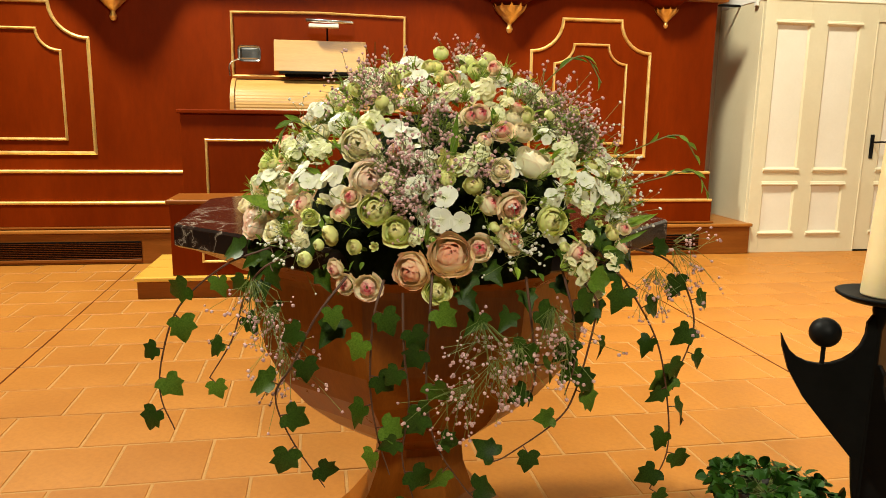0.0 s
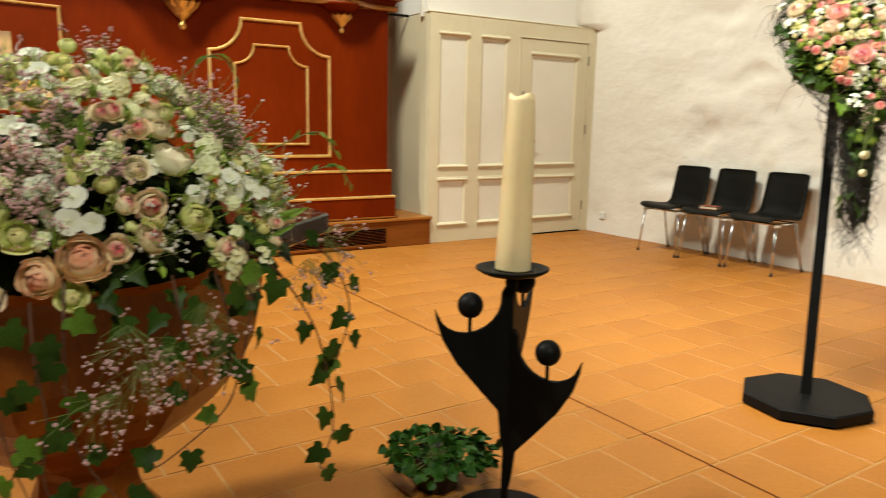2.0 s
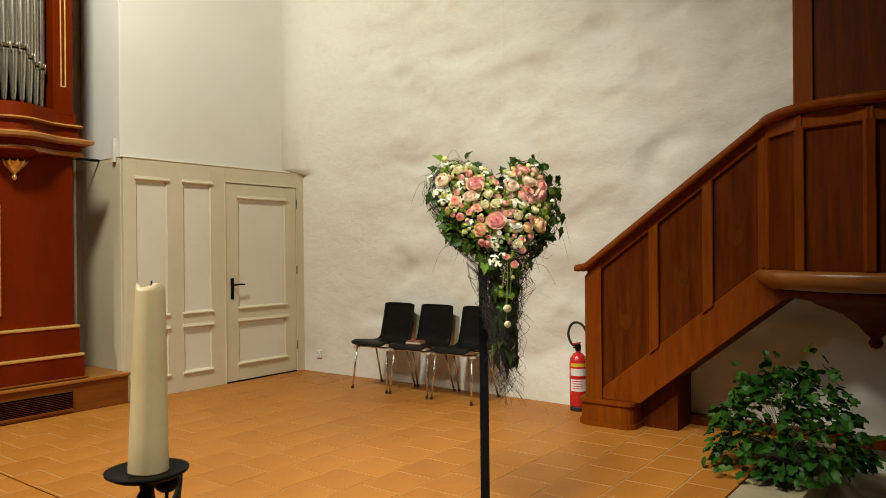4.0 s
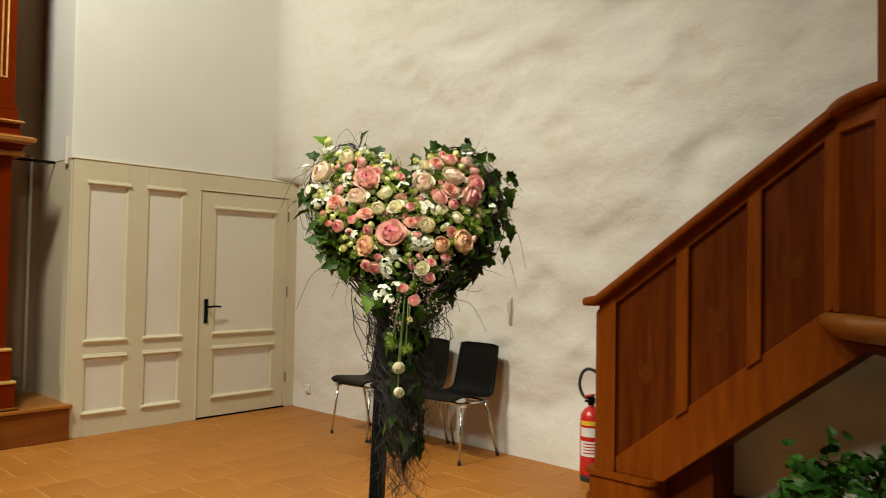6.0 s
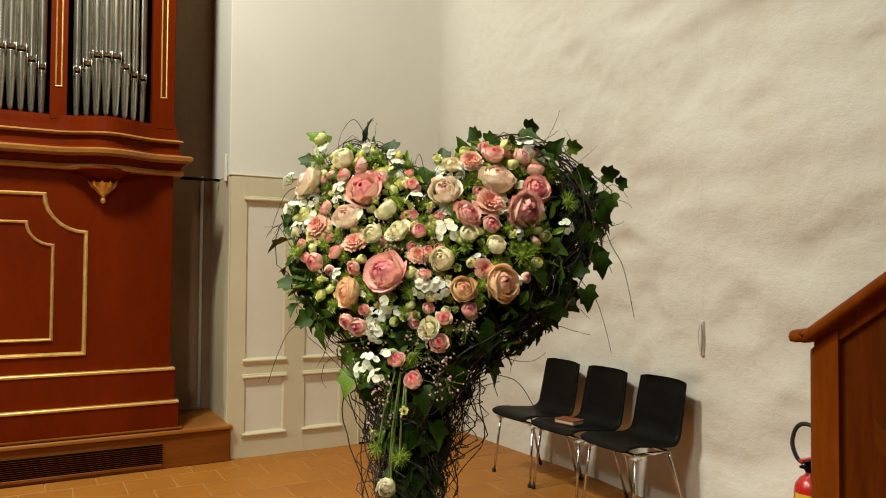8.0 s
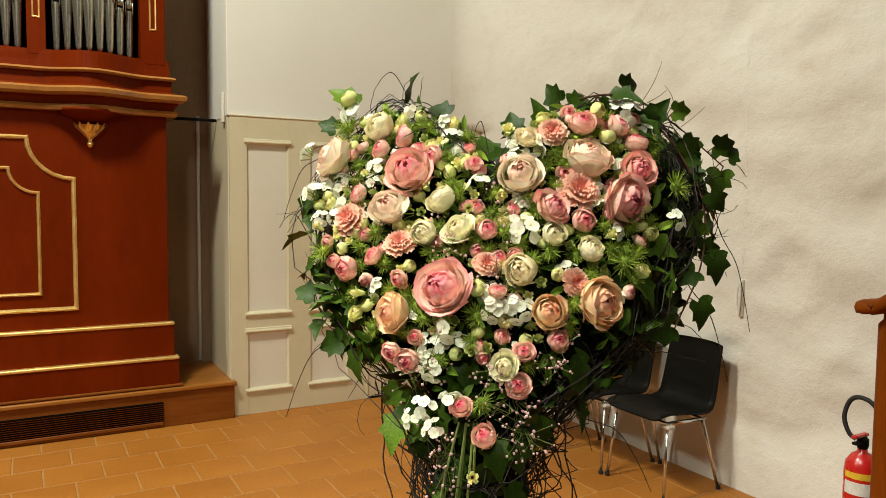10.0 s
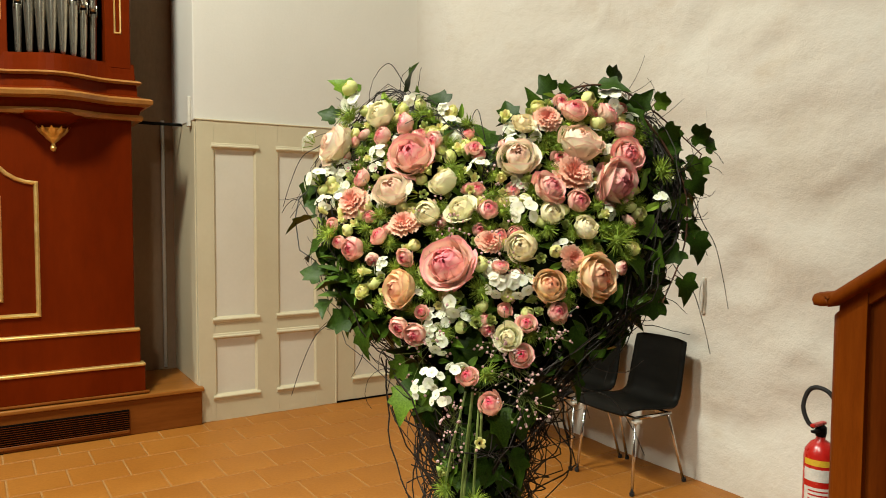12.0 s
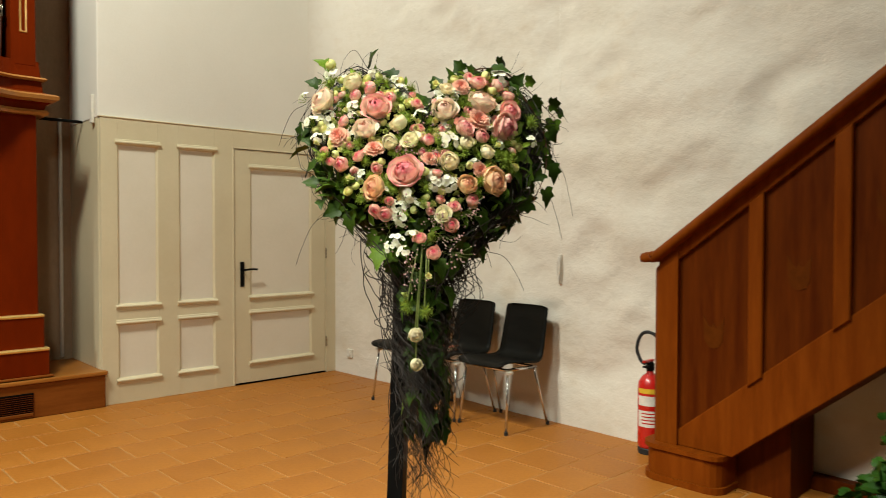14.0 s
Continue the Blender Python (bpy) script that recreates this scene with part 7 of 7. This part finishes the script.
        tube(bm, pts, rng.uniform(0.0008, 0.0016), 4, 0.0006)
    tw = part("twig_tail", bm, P["twig"], root, "dark twigs running down the pole")
    tw["kind"] = "stuff"
    # added solid inside the tail, near black in place of shade between twigs
    core = bmesh.new()
    lathe(core, [(0.0, -0.74), (0.01, -0.68), (0.02, -0.58), (0.03, -0.48), (0.038, -0.36), (0.055, -0.24), (0.1, -0.12), (0, -0.06)], 14)
    for v in core.verts:
        k = 1 + 0.25 * noise.noise(v.co * 22)
        v.co = HEART + HU * (0.05 + v.co.x * k) + HN * (-0.1 + 0.09 * min(1.0, max(0.0, (-v.co.z - 0.1) / 0.3)) + v.co.y * 0.8 * k) + Vector((0, 0, v.co.z))
    part("tail_core", core, P["core_shade"], root, "added near-black core for the shade inside the tail", True)
    for _ in range(110):
        z = rng.uniform(-0.66, -0.18)
        a = rng.uniform(0, 6.28)
        r = 0.04 + 0.2 * max(0, z + 0.4)
        p = HEART + HU * (0.05 + r * math.cos(a)) + HN * (-0.03 + r * math.sin(a)) + Vector((0, 0, z))
        d = HU * math.cos(a) + HN * math.sin(a)
        lf = part("ivy_leaf", MESH["ivy"][0 if rng.random() < 0.97 else 1], None, root)
        lf.matrix_basis = leaf_aim(p, d * 0.5 + Vector((0, 0, -0.8)) + Vector((rng.gauss(0, 0.3), rng.gauss(0, 0.3), 0)), d + Vector((0, 0, 0.4)), rng.uniform(0.035, 0.055), rng)
    for u, z in ((0.007, -0.327), (0.049, -0.341), (0.027, -0.396), (0.028, -0.466), (0.058, -0.257)):
        a, n = heart_at(u, z, -0.004)
        b = heart_at(0.5 * u + 0.03, -0.19, 0.0)[0]
        part("flower_stem", tubed([a, (a + b) / 2 + n * 0.012, b], 0.0022, 6, 0.0018), P["stem"], root)
    roots = []
    for u, z in ((-0.02, -0.12), (0.08, -0.12), (0.1, -0.16), (0.0, 0.05), (0.06, 0.1), (0.12, -0.2), (0.02, -0.24), (-0.16, 0.14), (0.15, -0.1), (0.08, 0.0)):
        p, n = heart_at(u, z, -0.02)
        roots.append((p, n + Vector((0, 0, -0.3))))
    baby_breath("baby_breath", root, roots, rng, "gyps_pink", "tiny pink and white baby's breath", 22, 0.05, 0.0, 0.0022)
    # wild loops and shoots
    for u, z, du, dz in ((-0.29, 0.2, -0.06, -0.06), (-0.27, 0.05, -0.05, 0.05), (0.38, 0.16, 0.06, 0.04), (0.36, -0.02, 0.05, -0.09), (-0.2, -0.1, -0.07, -0.08), (0.2, -0.2, 0.08, -0.05), (0.03, 0.2, -0.02, 0.06), (0.42, 0.06, 0.04, -0.1), (-0.12, 0.3, -0.05, 0.05)):
        p, n = heart_at(u, z, -0.06)
        q = HU * du + Vector((0, 0, dz))
        pts = spline([p - q * 0.5, p, p + q * 0.6 + Vector((0, 0, 0.015)), p + q + Vector((0, 0, -0.01)), p + q * 1.25 + Vector((0, 0, -0.04))], 5)
        part("loose_twig", tubed(pts, 0.001, 5, 0.0006), P["twig"], root)
    ivy_strand(root, [heart_at(0.3, 0.26, -0.05)[0], heart_at(0.345, 0.2, -0.04)[0], heart_at(0.38, 0.12, -0.03)[0], heart_at(0.375, 0.02, -0.03)[0], heart_at(0.33, -0.08, -0.03)[0]], rng, 0.045, (0.036, 0.05), HN + HU * 0.5)
    ivy_strand(root, [heart_at(0.1, 0.24, -0.03)[0], heart_at(0.17, 0.29, -0.03)[0], heart_at(0.25, 0.3, -0.03)[0], heart_at(0.33, 0.26, -0.03)[0], heart_at(0.42, 0.19, -0.03)[0]], rng, 0.05, (0.036, 0.05), HN)


build_heart()


# ---- green plants on the floor ----
def bush(name, label, at, r, h, n, kind, size, seed, flat=0.75):
    rng = random.Random(seed)
    root = thing(name, label, "plant", Matrix.Translation(at))
    part("pot", turned([(r * 0.4, 0.0), (r * 0.52, 0.1), (r * 0.55, 0.12), (r * 0.5, 0.12), (r * 0.46, 0.1), (0, 0.1)], 24), M["clay_pot"], root, "", True)
    part("soil", turned([(r * 0.47, 0.1), (0, 0.104)], 20), M["ground_soil"], root)
    stems = bmesh.new()
    ms = []
    for i in range(n):
        az, z = rng.uniform(0, 6.28), rng.uniform(-0.25, 1)
        q = math.sqrt(max(0, 1 - z * z)) * rng.uniform(0.72, 1.08)
        lump = 1 + 0.42 * noise.noise(Vector((math.cos(az) * 2.2, math.sin(az) * 2.2, z * 2.2 + seed)))
        p = Vector((math.cos(az) * q * r * lump, math.sin(az) * q * r * lump, 0.12 + (h - 0.12) * max(-0.12, z) * rng.uniform(0.75, 1.08) * lump))
        p.z = max(p.z, 0.02)
        out = Vector((p.x, p.y, (p.z - 0.1) * 0.8)).normalized()
        ms.append(leaf_aim(p, out + Vector((rng.gauss(0, 0.5), rng.gauss(0, 0.5), rng.gauss(-0.2, 0.4))), out + Vector((rng.gauss(0, 0.3), rng.gauss(0, 0.3), 0.7)), size * rng.uniform(0.7, 1.3), rng))
        if i % 6 == 0:
            tube(stems, [(0, 0, 0.1), Vector((p.x * 0.5, p.y * 0.5, 0.1 + (p.z - 0.1) * 0.65)), p], 0.002, 4, 0.001)
    part("stem_tangle", stems, P["stem"], root)["kind"] = "stuff"
    joined_leaves("foliage", kind, ms, "bush", root, "dense green leaves")
    return root


bush("small_leaved_plant", "dense green pot plant on the tiles beside the candle", (1.62, 1.98, 0), 0.165, 0.145, 380, "round", 0.034, 3)
bush("pelargonium_plant", "leafy green pot plant on the floor below the pulpit", (5.46, 0.91, 0.004), 0.43, 0.62, 800, "cranesbill", 0.058, 8)

# ---- floor tiles, last ----
def build_floor():
    root = thing("floor", "orange terracotta tiles laid in half bond with pale joints", "floor", kind="structure")
    part("joint_bed", boxed(-6.6, 7.0, 1.06, 7.2, -0.1, -0.003), M["grout"], root, "pale cement joints")
    TX, TY, J = 0.318, 0.31, 0.0105
    rot = Matrix.Translation((0.05, 2.8, 0)) @ Matrix.Rotation(radians(1.0), 4, "Z")
    bm = bmesh.new()
    box(bm, -(TX - J) / 2, (TX - J) / 2, -(TY - J) / 2, (TY - J) / 2, -0.012, 0.0, 0.002, 1)
    mesh = finish("tile", bm, M["tile"])
    near, far = [], []
    for r in range(-8, 16):
        for c in range(-24, 24):
            p = rot @ Vector((TX * (c + 0.5 + 0.5 * (r % 2)), TY * (r + 0.5), 0))
            if p.y < 1.06 - TY / 2 or p.y > 7.0 or p.x > 6.6 or p.x < -6.4:
                continue
            (near if -0.9 < p.x < 5.5 and p.y < 5.3 else far).append(p)
    near.sort(key=lambda p: (p - Vector((1.6, 2.6, 0))).length)
    far += near[300:]
    rng = random.Random(5)
    for p in near[:300]:
        ob = part("tile", mesh, None, root)
        ob.matrix_basis = Matrix.Translation((p.x, p.y, rng.uniform(-0.0012, 0.0004))) @ Matrix.Rotation(radians(1.0 + rng.uniform(-0.15, 0.15)), 4, "Z")
    bm = bmesh.new()
    q = Matrix.Rotation(radians(1.0), 4, "Z")
    w, h = (TX - J) / 2, (TY - J) / 2
    for p in far:
        dz = rng.uniform(-0.0012, 0.0004)
        t = [bm.verts.new(Matrix.Translation(p) @ q @ Vector((sx * (w - e), sy * (h - e), z + dz))) for e, z in ((0.0, -0.012), (0.0, -0.002), (0.002, 0.0)) for sx, sy in ((-1, -1), (1, -1), (1, 1), (-1, 1))]
        for a in (0, 4):
            for k in range(4):
                bm.faces.new((t[a + k], t[a + (k + 1) % 4], t[a + 4 + (k + 1) % 4], t[a + 4 + k]))
        bm.faces.new(t[8:12])
    me = finish("tile_field", bm, M["tile"])
    ob = part("tile_field", me, None, root, "further terracotta tiles")
    ob["kind"] = "stuff"
    for x, y0, y1, lean in ((-1.08, 1.06, 6.15, -0.045), (2.56, 1.06, 6.15, -0.01)):
        a, b = x, x + lean * (y1 - y0) * 0.6
        bm = bmesh.new()
        vs = [bm.verts.new(c) for c in ((a - 0.004, y0, 0.0008), (a + 0.004, y0, 0.0008), (b + 0.004, y1, 0.0008), (b - 0.004, y1, 0.0008))]
        lo = [bm.verts.new((v.co.x, v.co.y, -0.005)) for v in vs]
        bm.faces.new(vs)
        for k in range(4):
            bm.faces.new((vs[k], lo[k], lo[(k + 1) % 4], vs[(k + 1) % 4]))
        bmesh.ops.recalc_face_normals(bm, faces=bm.faces[:])
        part("expansion_joint", bm, M["veneer"], root, "dark movement joint")


build_floor()
